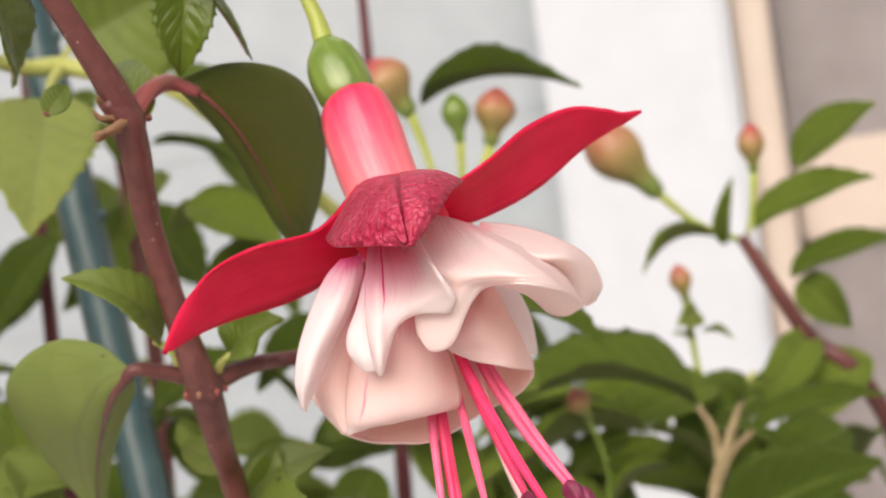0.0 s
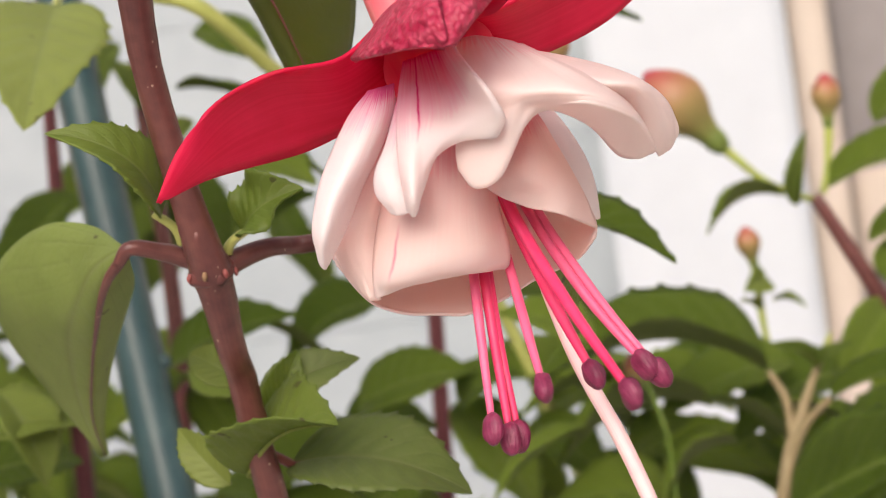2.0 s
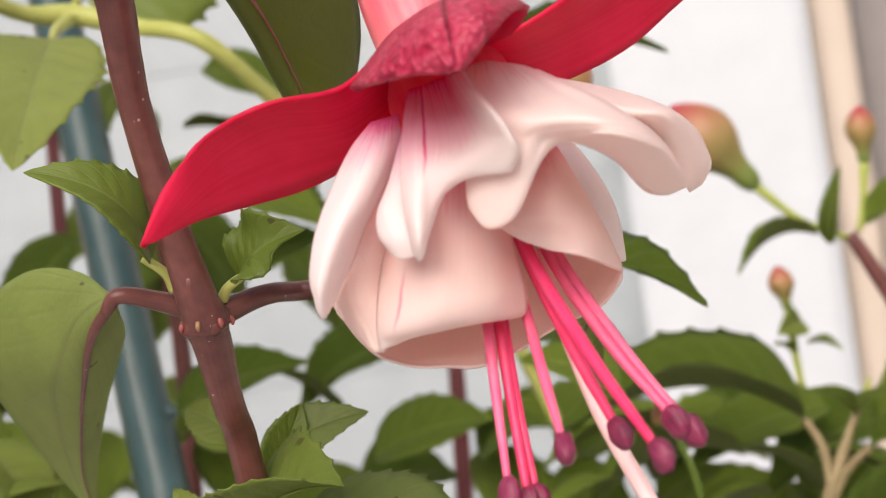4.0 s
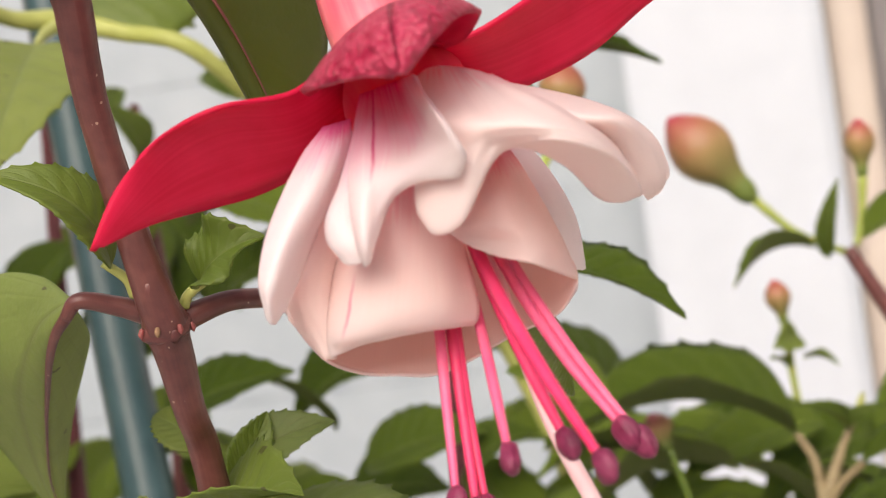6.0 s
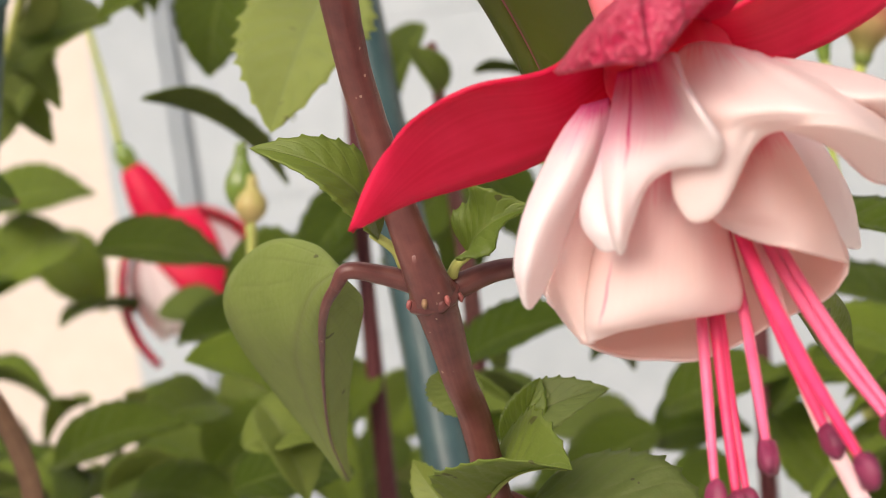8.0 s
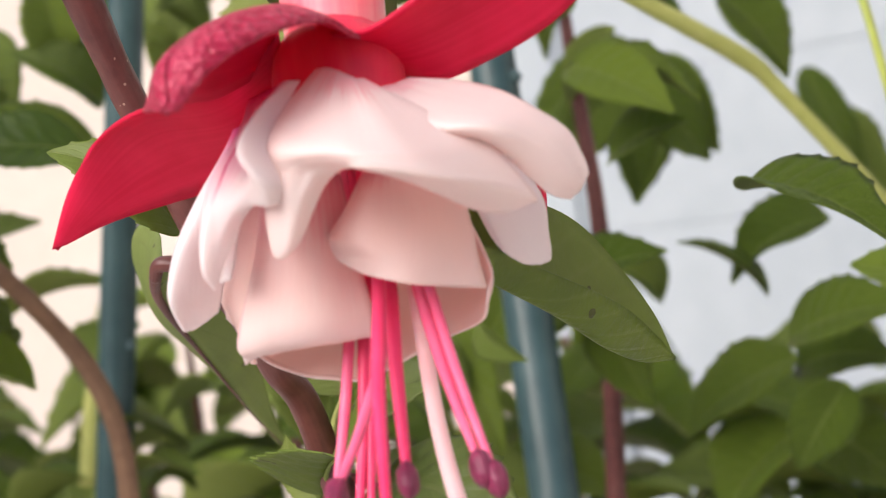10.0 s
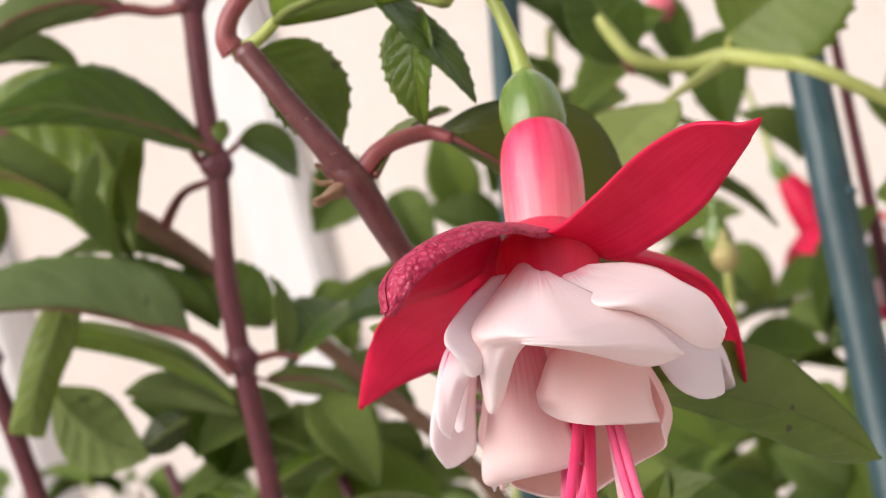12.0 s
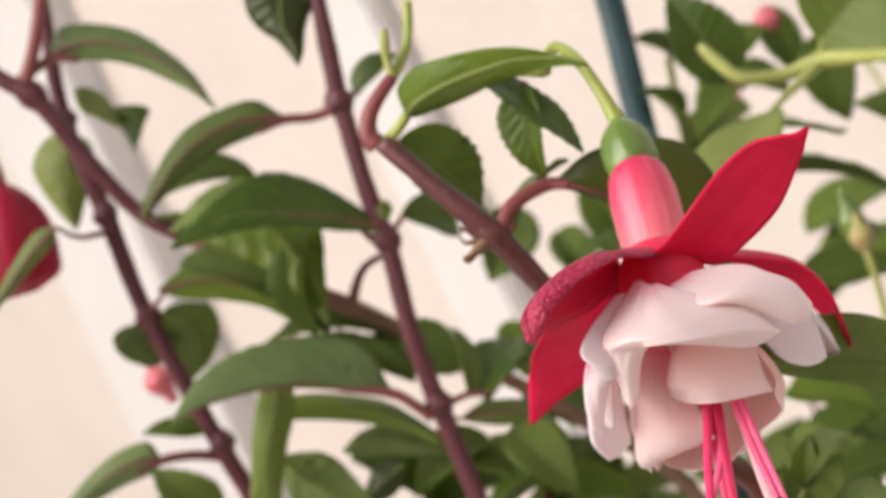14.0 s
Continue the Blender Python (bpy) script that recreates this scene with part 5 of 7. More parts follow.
bent_leaf([((-16.79, 0.25, 2.11), (-16.58, 0.52, 1.95), (-16.47, 0.84, 1.79)), ((-17.04, 0.07, 1.77), (-16.73, 0.33, 1.57), (-16.75, 0.77, 1.39)), ((-17.26, -0.10, 1.41), (-16.89, 0.15, 1.20), (-17.01, 0.65, 1.02)), ((-17.45, -0.25, 1.03), (-17.08, -0.04, 0.84), (-17.25, 0.46, 0.68)), ((-17.62, -0.40, 0.63), (-17.28, -0.19, 0.47), (-17.41, 0.26, 0.30)), ((-17.76, -0.55, 0.24), (-17.48, -0.32, 0.08), (-17.51, 0.06, -0.08)), ((-17.89, -0.71, -0.16), (-17.69, -0.45, -0.31), (-17.57, -0.15, -0.47))], ("leaf_young", "leaf_olive"), third)
bent_leaf([((-17.88, 0.56, 0.52), (-17.85, 0.47, 0.37), (-17.94, 0.43, 0.23)), ((-17.70, 0.94, 0.38), (-17.66, 0.53, 0.05), (-17.99, 0.32, -0.28)), ((-17.49, 1.27, 0.20), (-17.46, 0.66, -0.30), (-17.95, 0.32, -0.79)), ((-17.29, 1.49, -0.14), (-17.25, 0.82, -0.68), (-17.79, 0.46, -1.23)), ((-17.11, 1.56, -0.55), (-17.04, 1.03, -1.04), (-17.47, 0.77, -1.53)), ((-16.89, 1.57, -0.97), (-16.82, 1.26, -1.24), (-17.07, 1.12, -1.52)), ((-16.65, 1.53, -1.40), (-16.61, 1.48, -1.42), (-16.65, 1.47, -1.45))], ("leaf_olive", "leaf_olive"), third)
bent_leaf([((-17.28, 3.06, -0.82), (-17.22, 3.00, -0.92), (-17.28, 3.00, -1.02)), ((-17.52, 2.95, -0.68), (-17.29, 2.84, -0.95), (-17.40, 2.93, -1.23)), ((-17.75, 2.79, -0.68), (-17.38, 2.66, -1.04), (-17.53, 2.82, -1.40)), ((-17.92, 2.60, -0.71), (-17.51, 2.46, -1.10), (-17.67, 2.64, -1.49)), ((-18.00, 2.43, -0.89), (-17.64, 2.30, -1.19), (-17.79, 2.44, -1.50)), ((-18.02, 2.23, -1.07), (-17.79, 2.14, -1.25), (-17.88, 2.23, -1.43)), ((-18.00, 2.01, -1.25), (-17.95, 1.99, -1.30), (-17.97, 2.02, -1.36))], ("leaf_deep", "leaf_top"), third)
bent_leaf([((-16.07, 3.67, -2.67), (-16.00, 3.63, -2.74), (-16.04, 3.65, -2.82)), ((-16.03, 4.09, -2.46), (-15.80, 3.95, -2.64), (-15.92, 4.03, -2.84)), ((-15.93, 4.50, -2.28), (-15.61, 4.29, -2.54), (-15.78, 4.40, -2.83)), ((-15.77, 4.90, -2.14), (-15.42, 4.65, -2.44), (-15.62, 4.76, -2.77)), ((-15.54, 5.27, -2.08), (-15.26, 5.03, -2.38), (-15.45, 5.11, -2.71)), ((-15.28, 5.60, -2.19), (-15.12, 5.42, -2.41), (-15.26, 5.44, -2.65)), ((-15.07, 5.80, -2.54), (-15.03, 5.76, -2.56), (-15.06, 5.77, -2.59))], ("leaf_sage", "leaf_top"), third)
bent_leaf([((-21.67, -0.57, 1.79), (-21.59, -0.59, 1.73), (-21.62, -0.56, 1.68)), ((-21.75, -0.66, 2.28), (-21.60, -0.89, 1.90), (-21.83, -0.95, 1.55)), ((-22.04, -1.10, 2.40), (-21.75, -1.35, 1.97), (-22.02, -1.36, 1.57)), ((-22.28, -1.57, 2.35), (-21.93, -1.80, 1.94), (-22.19, -1.78, 1.57)), ((-22.46, -2.06, 2.19), (-22.13, -2.24, 1.84), (-22.35, -2.20, 1.52)), ((-22.55, -2.55, 1.96), (-22.34, -2.66, 1.74), (-22.47, -2.63, 1.53)), ((-22.60, -3.04, 1.71), (-22.55, -3.06, 1.67), (-22.58, -3.05, 1.63))], ("leaf_sage", "leaf_under"), third, [(-21.45, 0.80, 1.21), (-21.50, 0.14, 1.54), (-21.61, -0.58, 1.73), (-21.84, -1.27, 1.72)], stalk_r=0.12)
bent_leaf([((-19.45, 0.31, 11.83), (-19.37, 0.25, 11.74), (-19.41, 0.26, 11.69)), ((-19.14, 0.73, 12.28), (-18.82, 0.62, 11.73), (-18.94, 0.72, 11.30)), ((-18.63, 1.43, 11.94), (-18.23, 1.14, 11.35), (-18.45, 1.18, 10.93)), ((-18.13, 1.97, 11.35), (-17.72, 1.59, 10.81), (-18.00, 1.58, 10.45)), ((-17.68, 2.29, 10.54), (-17.33, 1.92, 10.12), (-17.59, 1.88, 9.87)), ((-17.23, 2.44, 9.63), (-17.02, 2.18, 9.40), (-17.19, 2.14, 9.26)), ((-16.87, 2.36, 8.66), (-16.81, 2.32, 8.62), (-16.83, 2.33, 8.59))], ("leaf_sage", "leaf_sage"), third, [(-19.83, -0.72, 11.45), (-19.59, -0.20, 11.58), (-19.29, 0.23, 11.64), (-18.90, 0.68, 11.31)], stalk_r=0.12)
bent_leaf([((-20.79, 1.23, 11.17), (-20.76, 1.14, 11.10), (-20.83, 1.11, 11.06)), ((-20.74, 1.48, 11.07), (-20.61, 1.19, 10.89), (-20.84, 1.08, 10.80)), ((-20.68, 1.64, 10.87), (-20.49, 1.24, 10.64), (-20.81, 1.10, 10.54)), ((-20.59, 1.76, 10.63), (-20.34, 1.35, 10.41), (-20.68, 1.22, 10.33)), ((-20.50, 1.74, 10.33), (-20.26, 1.41, 10.16), (-20.52, 1.34, 10.11)), ((-20.36, 1.67, 10.01), (-20.19, 1.47, 9.91), (-20.35, 1.44, 9.89)), ((-20.18, 1.59, 9.69), (-20.14, 1.54, 9.67), (-20.18, 1.54, 9.66))], ("leaf_pale", "leaf_pale"), third, stalk_r=0.04)
bent_leaf([((-20.72, 1.80, 10.37), (-20.66, 1.76, 10.33), (-20.70, 1.76, 10.31)), ((-20.62, 2.15, 10.30), (-20.48, 1.88, 10.16), (-20.69, 1.79, 10.11)), ((-20.49, 2.45, 10.15), (-20.32, 2.00, 9.96), (-20.67, 1.81, 9.90)), ((-20.38, 2.61, 9.93), (-20.22, 2.06, 9.74), (-20.64, 1.81, 9.69)), ((-20.46, 2.36, 9.66), (-20.28, 1.95, 9.51), (-20.59, 1.80, 9.48)), ((-20.48, 2.09, 9.36), (-20.34, 1.85, 9.27), (-20.52, 1.79, 9.26)), ((-20.46, 1.80, 9.05), (-20.41, 1.76, 9.04), (-20.44, 1.77, 9.04))], ("leaf_top", "leaf_top"), third, stalk_r=0.04)
bent_leaf([((-21.53, 1.20, 10.03), (-21.44, 1.19, 9.92), (-21.46, 1.24, 9.83)), ((-21.88, 0.80, 10.44), (-21.51, 0.92, 9.90), (-21.51, 1.21, 9.45)), ((-22.27, 0.32, 10.38), (-21.69, 0.54, 9.70), (-21.64, 1.02, 9.15)), ((-22.52, -0.01, 9.93), (-21.84, 0.27, 9.32), (-21.75, 0.82, 8.84)), ((-22.48, -0.03, 9.27), (-21.91, 0.17, 8.85), (-21.85, 0.60, 8.54)), ((-22.30, 0.04, 8.61), (-21.95, 0.14, 8.39), (-21.93, 0.38, 8.23)), ((-22.05, 0.14, 7.96), (-21.99, 0.13, 7.94), (-22.00, 0.15, 7.93))], ("leaf_pale", "leaf_pale"), third, stalk_r=0.04)
bent_leaf([((-21.60, 1.21, 5.24), (-21.57, 1.11, 5.15), (-21.66, 1.07, 5.07)), ((-21.44, 1.66, 5.18), (-21.41, 1.25, 4.96), (-21.73, 1.01, 4.78)), ((-21.28, 2.05, 4.95), (-21.26, 1.39, 4.69), (-21.76, 1.00, 4.49)), ((-21.22, 2.20, 4.54), (-21.19, 1.47, 4.33), (-21.75, 1.02, 4.18)), ((-21.24, 2.10, 4.09), (-21.21, 1.46, 3.96), (-21.68, 1.07, 3.89)), ((-21.30, 1.80, 3.71), (-21.28, 1.39, 3.64), (-21.59, 1.14, 3.60)), ((-21.38, 1.40, 3.44), (-21.35, 1.33, 3.42), (-21.40, 1.30, 3.40))], ("leaf_young", "leaf_young"), third, stalk_r=0.04)
bent_leaf([((-21.60, 0.91, 4.80), (-21.64, 0.76, 4.39), (-21.79, 0.67, 4.00)), ((-21.82, 0.77, 4.98), (-21.69, 0.54, 4.46), (-21.92, 0.48, 3.98)), ((-22.00, 0.61, 5.15), (-21.74, 0.34, 4.57), (-22.03, 0.31, 4.05)), ((-22.14, 0.39, 5.21), (-21.82, 0.14, 4.67), (-22.09, 0.16, 4.20)), ((-22.22, 0.14, 5.21), (-21.91, -0.05, 4.76), (-22.13, -0.00, 4.36)), ((-22.23, -0.12, 5.07), (-22.01, -0.20, 4.79), (-22.12, -0.14, 4.55)), ((-22.11, -0.23, 4.79), (-22.06, -0.25, 4.76), (-22.08, -0.24, 4.75))], ("leaf_under", "leaf_pale"), third, stalk_r=0.04)
bent_leaf([((-20.65, 0.83, 5.61), (-20.55, 0.78, 5.55), (-20.59, 0.79, 5.51)), ((-20.28, 1.49, 5.81), (-20.04, 1.23, 5.41), (-20.25, 1.20, 5.07)), ((-19.87, 2.13, 5.68), (-19.53, 1.73, 5.18), (-19.84, 1.66, 4.76)), ((-19.50, 2.59, 5.14), (-19.12, 2.15, 4.73), (-19.43, 2.09, 4.39)), ((-19.09, 2.94, 4.52), (-18.76, 2.53, 4.21), (-19.04, 2.47, 3.97)), ((-18.70, 3.10, 3.80), (-18.50, 2.82, 3.59), (-18.70, 2.75, 3.43)), ((-18.30, 3.16, 3.03), (-18.26, 3.10, 3.00), (-18.30, 3.09, 2.98))], ("leaf_top", "leaf_top"), third, [(-21.24, 0.56, 5.17), (-20.95, 0.62, 5.26), (-20.45, 0.81, 5.40)], stalk_r=0.08)
bent_leaf([((-18.06, -2.10, 7.49), (-17.99, -2.14, 7.44), (-18.03, -2.12, 7.41)), ((-18.37, -2.42, 7.58), (-18.10, -2.47, 7.30), (-18.19, -2.36, 7.08)), ((-18.65, -2.75, 7.42), (-18.25, -2.85, 7.12), (-18.39, -2.71, 6.92)), ((-18.86, -3.08, 7.16), (-18.41, -3.19, 6.89), (-18.58, -3.05, 6.73)), ((-18.98, -3.42, 6.88), (-18.59, -3.52, 6.66), (-18.74, -3.40, 6.53)), ((-19.04, -3.77, 6.57), (-18.79, -3.84, 6.44), (-18.89, -3.77, 6.35)), ((-19.05, -4.14, 6.26), (-19.00, -4.16, 6.22), (-19.02, -4.15, 6.18))], ("leaf_olive", "leaf_top"), third, [(-20.94, 0.34, 7.45), (-19.65, -0.96, 7.34), (-18.00, -2.12, 7.43)])
leaf((-21.30, 0.92, 1.89), (-22.22, -0.52, 2.56), (0.66, -0.30, 0.69), 0.71, third, arch=0.3, fold=0.2)
woody = thing("fuchsia_branch", (-15.55, 6.21, -0.83), "bare brown woody fuchsia shoot crossing behind the stems", "branch")
tube("stem", [(-21.04, -2.26, 14.77), (-19.85, -0.97, 11.70), (-19.59, -0.49, 10.95), (-19.45, -0.02, 9.09), (-19.21, 0.58, 7.26), (-18.5, 1.4, 5.9)], [0.2, 0.21, 0.23, 0.21, 0.2, 0.19], "stem_plum", woody, 12, 40, "", 1.0, 0.08)
tube("leaf_node", [(-19.72, -0.75, 11.4), (-19.6, -0.5, 10.97), (-19.56, -0.4, 10.6)], [0.22, 0.33, 0.22], "stem_plum", woody, 10, 8, "", 1.0, 0.3)
tube("stem", [(-18.6, 1.28, 6.08), (-17.73, 2.26, 4.49), (-17.05, 3.47, 3.00), (-16.41, 4.63, 1.38), (-15.55, 6.21, -0.83), (-15.23, 9.06, -5.13), (-16.73, 9.48, -11.23)], [0.190, 0.170, 0.240, 0.180, 0.180, 0.200, 0.250], "stem_brown", woody, 12, 70, "", 1.0, 0.1)
tube("stem", [(-16.73, 9.48, -11.23), (-16, 12, -40), (-16, 13, -102)], [0.3, 0.4, 0.6], "stem_brown", woody, 10, 16)
tube("twig", [(-17.05, 3.47, 3.00), (-16.23, 3.70, 3.63), (-15.43, 3.97, 3.71)], [0.140, 0.100, 0.080], "petiole_red", woody, 8, 12)
tube("stem", [(-19.68, -0.64, 11.22), (-19.21, -0.08, 12.08), (-18.62, 0.60, 13.46)], [0.19, 0.17, 0.16], "stem_rose", woody, 8, 12)
leaf((-18.14, 1.58, 5.02), (-18.74, 0.42, 7.00), (0.00, 0.00, 1.00), 1.63, woody, arch=0.8, fold=0.25)
# ---- yellow-green shoot behind the stake ----
yellow = thing("fuchsia_branch", (-10, 20, -102), "pale yellow-green fuchsia shoot with large soft leaves", "branch")
tube("stem", [(-10.92, 11.66, 4.95), (-10.74, 11.67, 4.54), (-10.38, 11.87, 3.80), (-9.98, 12.77, 3.44), (-9.26, 13.41, 3.34), (-8.07, 13.36, 2.92), (-6.80, 13.10, 2.44), (-5.84, 14.50, 1.09), (-4.85, 16.88, -0.52), (-4.50, 17.67, -1.36), (-3.55, 19.34, -3.81), (-2.05, 21.28, -7.63), (6, 24, -40), (-6, 21, -102)], [0.11, 0.15, 0.16, 0.17, 0.21, 0.17, 0.16, 0.16, 0.19, 0.16, 0.16, 0.17, 0.3, 0.5], "stem_yellow", yellow, 10, 110, "", 1.0, 0.08)
# pale on both sides in place of light shining through the leaf
leaf((-8.75, 10.60, 2.65), (-7.75, 5.40, 0.28), (0.28, -0.35, 0.89), 2.0, yellow, arch=0.5, fold=0.15, wave=0.06, mats=("leaf_pale", "leaf_pale"), stalk="stem_yellow", label="hanging leaf with a ragged tip, coloured pale as if lit through")
bg_leaf((-15.2, 20.5, 4.8), (-16.2, 20.6, 2.5), (0.3, -0.8, 0.5), 2.4, yellow, 0)
leaf((-9.32, 16.31, 5.63), (-7.18, 16.48, 4.25), (0.20, -0.70, 0.68), 2.33, yellow, arch=0.8, fold=0.2, mats=("leaf_pale", "leaf_pale"), stalk="stem_yellow")
leaf((-12.66, 13.78, 4.09), (-12.88, 13.26, 6.77), (0.55, -0.51, 0.66), 1.63, yellow, root=(-12.57, 13.93, 3.80), arch=0.5, fold=0.3)
leaf((-9.11, 13.42, 3.75), (-6.39, 15.31, 4.98), (0.90, -0.36, 0.23), 2.84, yellow, root=(-9.40, 13.56, 3.35), arch=0.6, fold=0.25, mats=("leaf_young", "leaf_pale"), stalk="stem_yellow")
leaf((-9.83, 11.20, 2.55), (-10.89, 14.54, 1.64), (0.51, -0.51, 0.69), 1.78, yellow, arch=0.2, fold=0.1, mats=("leaf_pale", "leaf_pale"), stalk="stem_yellow")
leaf((-13.44, 14.37, 4.67), (-12.55, 15.56, 5.05), (0.53, -0.52, 0.67), 1.11, yellow, arch=0.3, fold=0.3)
tube("leaf_stalk", [(-9.34, 13.48, 3.32), (-9.15, 12.06, 2.98), (-8.75, 10.60, 2.65)], [0.140, 0.110, 0.050], "stem_yellow", yellow, 8, 14)
tube("bud_stalk", [(-13.97, 16.00, -3.62), (-13.73, 16.20, -2.07), (-13.63, 16.27, -1.20)], [0.100, 0.100, 0.120], "stem_yellow", yellow, 8, 10)
bud((-13.64, 16.27, -1.28), (-13.50, 16.37, -0.21), 0.360, "bud_skin", yellow)
bud((-13.89, 16.41, -1.03), (-13.71, 16.55, 0.49), 0.380, "ovary_green", yellow)
# ---- the plant behind, with unopened buds ----
right_plant = thing("fuchsia_plant", (14, 28, -102), "fuchsia plant with pink-tipped buds and dark leaves", "plant")
bud((1.10, 22.69, 0.11), (2.74, 22.76, -1.98), 0.740, "bud_tipped", right_plant, "plump unopened bud with a pink tip")
tube("bud_stalk", [(2.74, 22.76, -1.98), (3.58, 22.81, -2.85), (4.63, 22.92, -3.46)], [0.120, 0.085, 0.085], "pedicel_green", right_plant, 8, 12)
bud((5.25, 23.28, -0.51), (5.19, 23.15, -1.83), 0.360, "bud_tipped", right_plant, "plump unopened bud with a pink tip")
tube("bud_stalk", [(5.19, 23.15, -1.83), (5.05, 23.06, -2.64), (4.86, 22.97, -3.32)], [0.120, 0.085, 0.085], "pedicel_green", right_plant, 8, 12)
bud((2.92, 22.62, -3.81), (3.04, 22.55, -4.83), 0.300, "bud_tipped", right_plant, "plump unopened bud with a pink tip")
tube("bud_stalk", [(3.04, 22.55, -4.83), (3.07, 22.44, -6.18), (3.20, 22.35, -7.33)], [0.120, 0.085, 0.085], "pedicel_green", right_plant, 8, 12)
bud((-3.21, 16.88, 2.50), (-2.45, 16.86, 1.12), 0.620, "bud_tipped", right_plant, "plump unopened bud with a pink tip")
tube("bud_stalk", [(-2.45, 16.86, 1.12), (-2.19, 16.79, -0.03), (-1.92, 16.66, -1.76)], [0.120, 0.085, 0.085], "pedicel_green", right_plant, 8, 12)
bud((-1.59, 18.03, 1.47), (-1.56, 17.92, 0.27), 0.350, "ovary_green", right_plant, "plump unopened bud with a pink tip")
tube("bud_stalk", [(-1.56, 17.92, 0.27), (-1.63, 17.82, -0.72), (-1.60, 17.65, -2.45)], [0.120, 0.085, 0.085], "pedicel_green", right_plant, 8, 12)
bud((-0.53, 18.18, 1.44), (-0.88, 18.00, 0.10), 0.500, "bud_tipped", right_plant, "plump unopened bud with a pink tip")
tube("bud_stalk", [(-0.88, 18.00, 0.10), (-1.59, 17.76, -1.39), (-1.77, 17.61, -2.70)], [0.120, 0.085, 0.085], "pedicel_green", right_plant, 8, 12)
bud((0.13, 18.58, -5.97), (0.43, 18.55, -6.73), 0.340, "bud_tipped", right_plant, "plump unopened bud with a pink tip")
tube("bud_stalk", [(0.43, 18.55, -6.73), (0.71, 18.47, -7.97), (0.69, 18.28, -10.01)], [0.070, 0.055, 0.055], "ovary_green", right_plant, 8, 12)
tube("stem", [(4.65, 22.93, -3.36), (5.42, 22.91, -4.97), (6.09, 22.90, -6.27), (7.32, 22.97, -7.66), (9.09, 24.86, -12.40)], [0.160, 0.200, 0.220, 0.240, 0.260], "stem_red", right_plant, 10, 30)
tube("stem", [(9.09, 24.86, -12.40), (13, 27, -40), (14, 28, -102)], [0.26, 0.4, 0.6], "stem_red", right_plant, 10, 16)
tube("stem", [(4.27, 18.53, -6.45), (3.93, 18.43, -7.03), (3.58, 18.31, -7.76), (3.26, 18.20, -8.49), (2.86, 18.00, -10.00), (2.19, 18.55, -14.14)], [0.050, 0.090, 0.130, 0.150, 0.160, 0.200], "stem_tan", right_plant, 10, 34, "", 1.0, 0.15)
tube("stem", [(3.04, 18.32, -6.70), (3.32, 18.31, -7.33), (3.38, 18.24, -8.25)], [0.080, 0.100, 0.120], "stem_tan", right_plant, 8, 16)
tube("stem", [(4.25, 17.64, -7.32), (3.69, 17.92, -7.83), (3.25, 18.19, -8.62)], [0.080, 0.100, 0.120], "stem_tan", right_plant, 8, 16)
tube("shoot", [(4.26, 18.53, -6.51), (4.37, 18.57, -6.26), (4.45, 18.60, -6.06)], [0.050, 0.080, 0.030], "stem_yellow", right_plant, 8, 8)
tube("stem", [(2.19, 18.55, -14.14), (8, 22, -40), (9, 23, -102)], [0.2, 0.35, 0.5], "stem_brown", right_plant, 10, 16)
bg_leaf((4.95, 22.99, -3.19), (7.84, 23.01, -2.32), (-0.04, -0.68, 0.73), 1.34, right_plant, 0)
bg_leaf((6.26, 23.32, -1.82), (8.22, 23.23, -0.55), (-0.05, -0.69, 0.72), 1.55, right_plant, 0)
bg_leaf((3.95, 22.83, -3.26), (2.23, 22.03, -3.52), (0.00, 0.00, 1.00), 0.63, right_plant, 1)
bg_leaf((5.75, 22.99, -4.59), (8.33, 22.94, -3.94), (-0.05, -0.67, 0.74), 1.12, right_plant, 0)
bg_leaf((4.20, 22.85, -3.51), (4.54, 22.53, -1.97), (-0.01, -0.68, 0.73), 0.56, right_plant, 4)
bg_leaf((3.04, 18.32, -6.70), (-1.30, 17.27, -5.75), (0.05, -0.40, 0.90), 2.1, right_plant, 1)
bg_leaf((4.22, 17.44, -7.28), (7.02, 17.41, -6.79), (-0.03, -0.64, 0.77), 0.94, right_plant, 0)
bg_leaf((3.18, 16.08, -9.30), (6.61, 16.20, -8.22), (-0.02, -0.80, 0.59), 2.09, right_plant, 3)
bg_leaf((3.33, 19.22, -8.58), (1.80, 18.59, -7.20), (0.00, 0.00, 1.00), 1.19, right_plant, 0)
bg_leaf((4.07, 18.47, -6.79), (3.25, 17.90, -6.07), (0.00, -0.65, 0.76), 0.39, right_plant, 4)
bg_leaf((4.07, 18.47, -6.79), (4.76, 18.12, -6.29), (-0.01, -0.65, 0.76), 0.39, right_plant, 4)
bg_leaf((3.05, 20.26, -7.79), (5.31, 20.01, -8.84), (0.00, 0.00, 1.00), 1.62, right_plant, 0)
bg_leaf((1.72, 20.07, -7.59), (-1.51, 19.04, -7.83), (0.00, 0.00, 1.00), 1.48, right_plant, 1)
bg_leaf((0.57, 20.98, -6.78), (-2.32, 19.99, -7.09), (0.00, 0.00, 1.00), 1.51, right_plant, 0)
bg_leaf((6.12, 22.92, -6.06), (4.78, 22.08, -7.49), (-0.04, -0.99, 0.15), 1.55, right_plant, 0)
bg_leaf((7.43, 23.06, -6.83), (5.49, 22.11, -8.43), (-0.04, -0.64, 0.76), 2.11, right_plant, 0)
bg_leaf((3.29, 22.57, -5.08), (2.84, 21.98, -5.23), (0.01, -0.99, 0.12), 0.84, right_plant, 4)
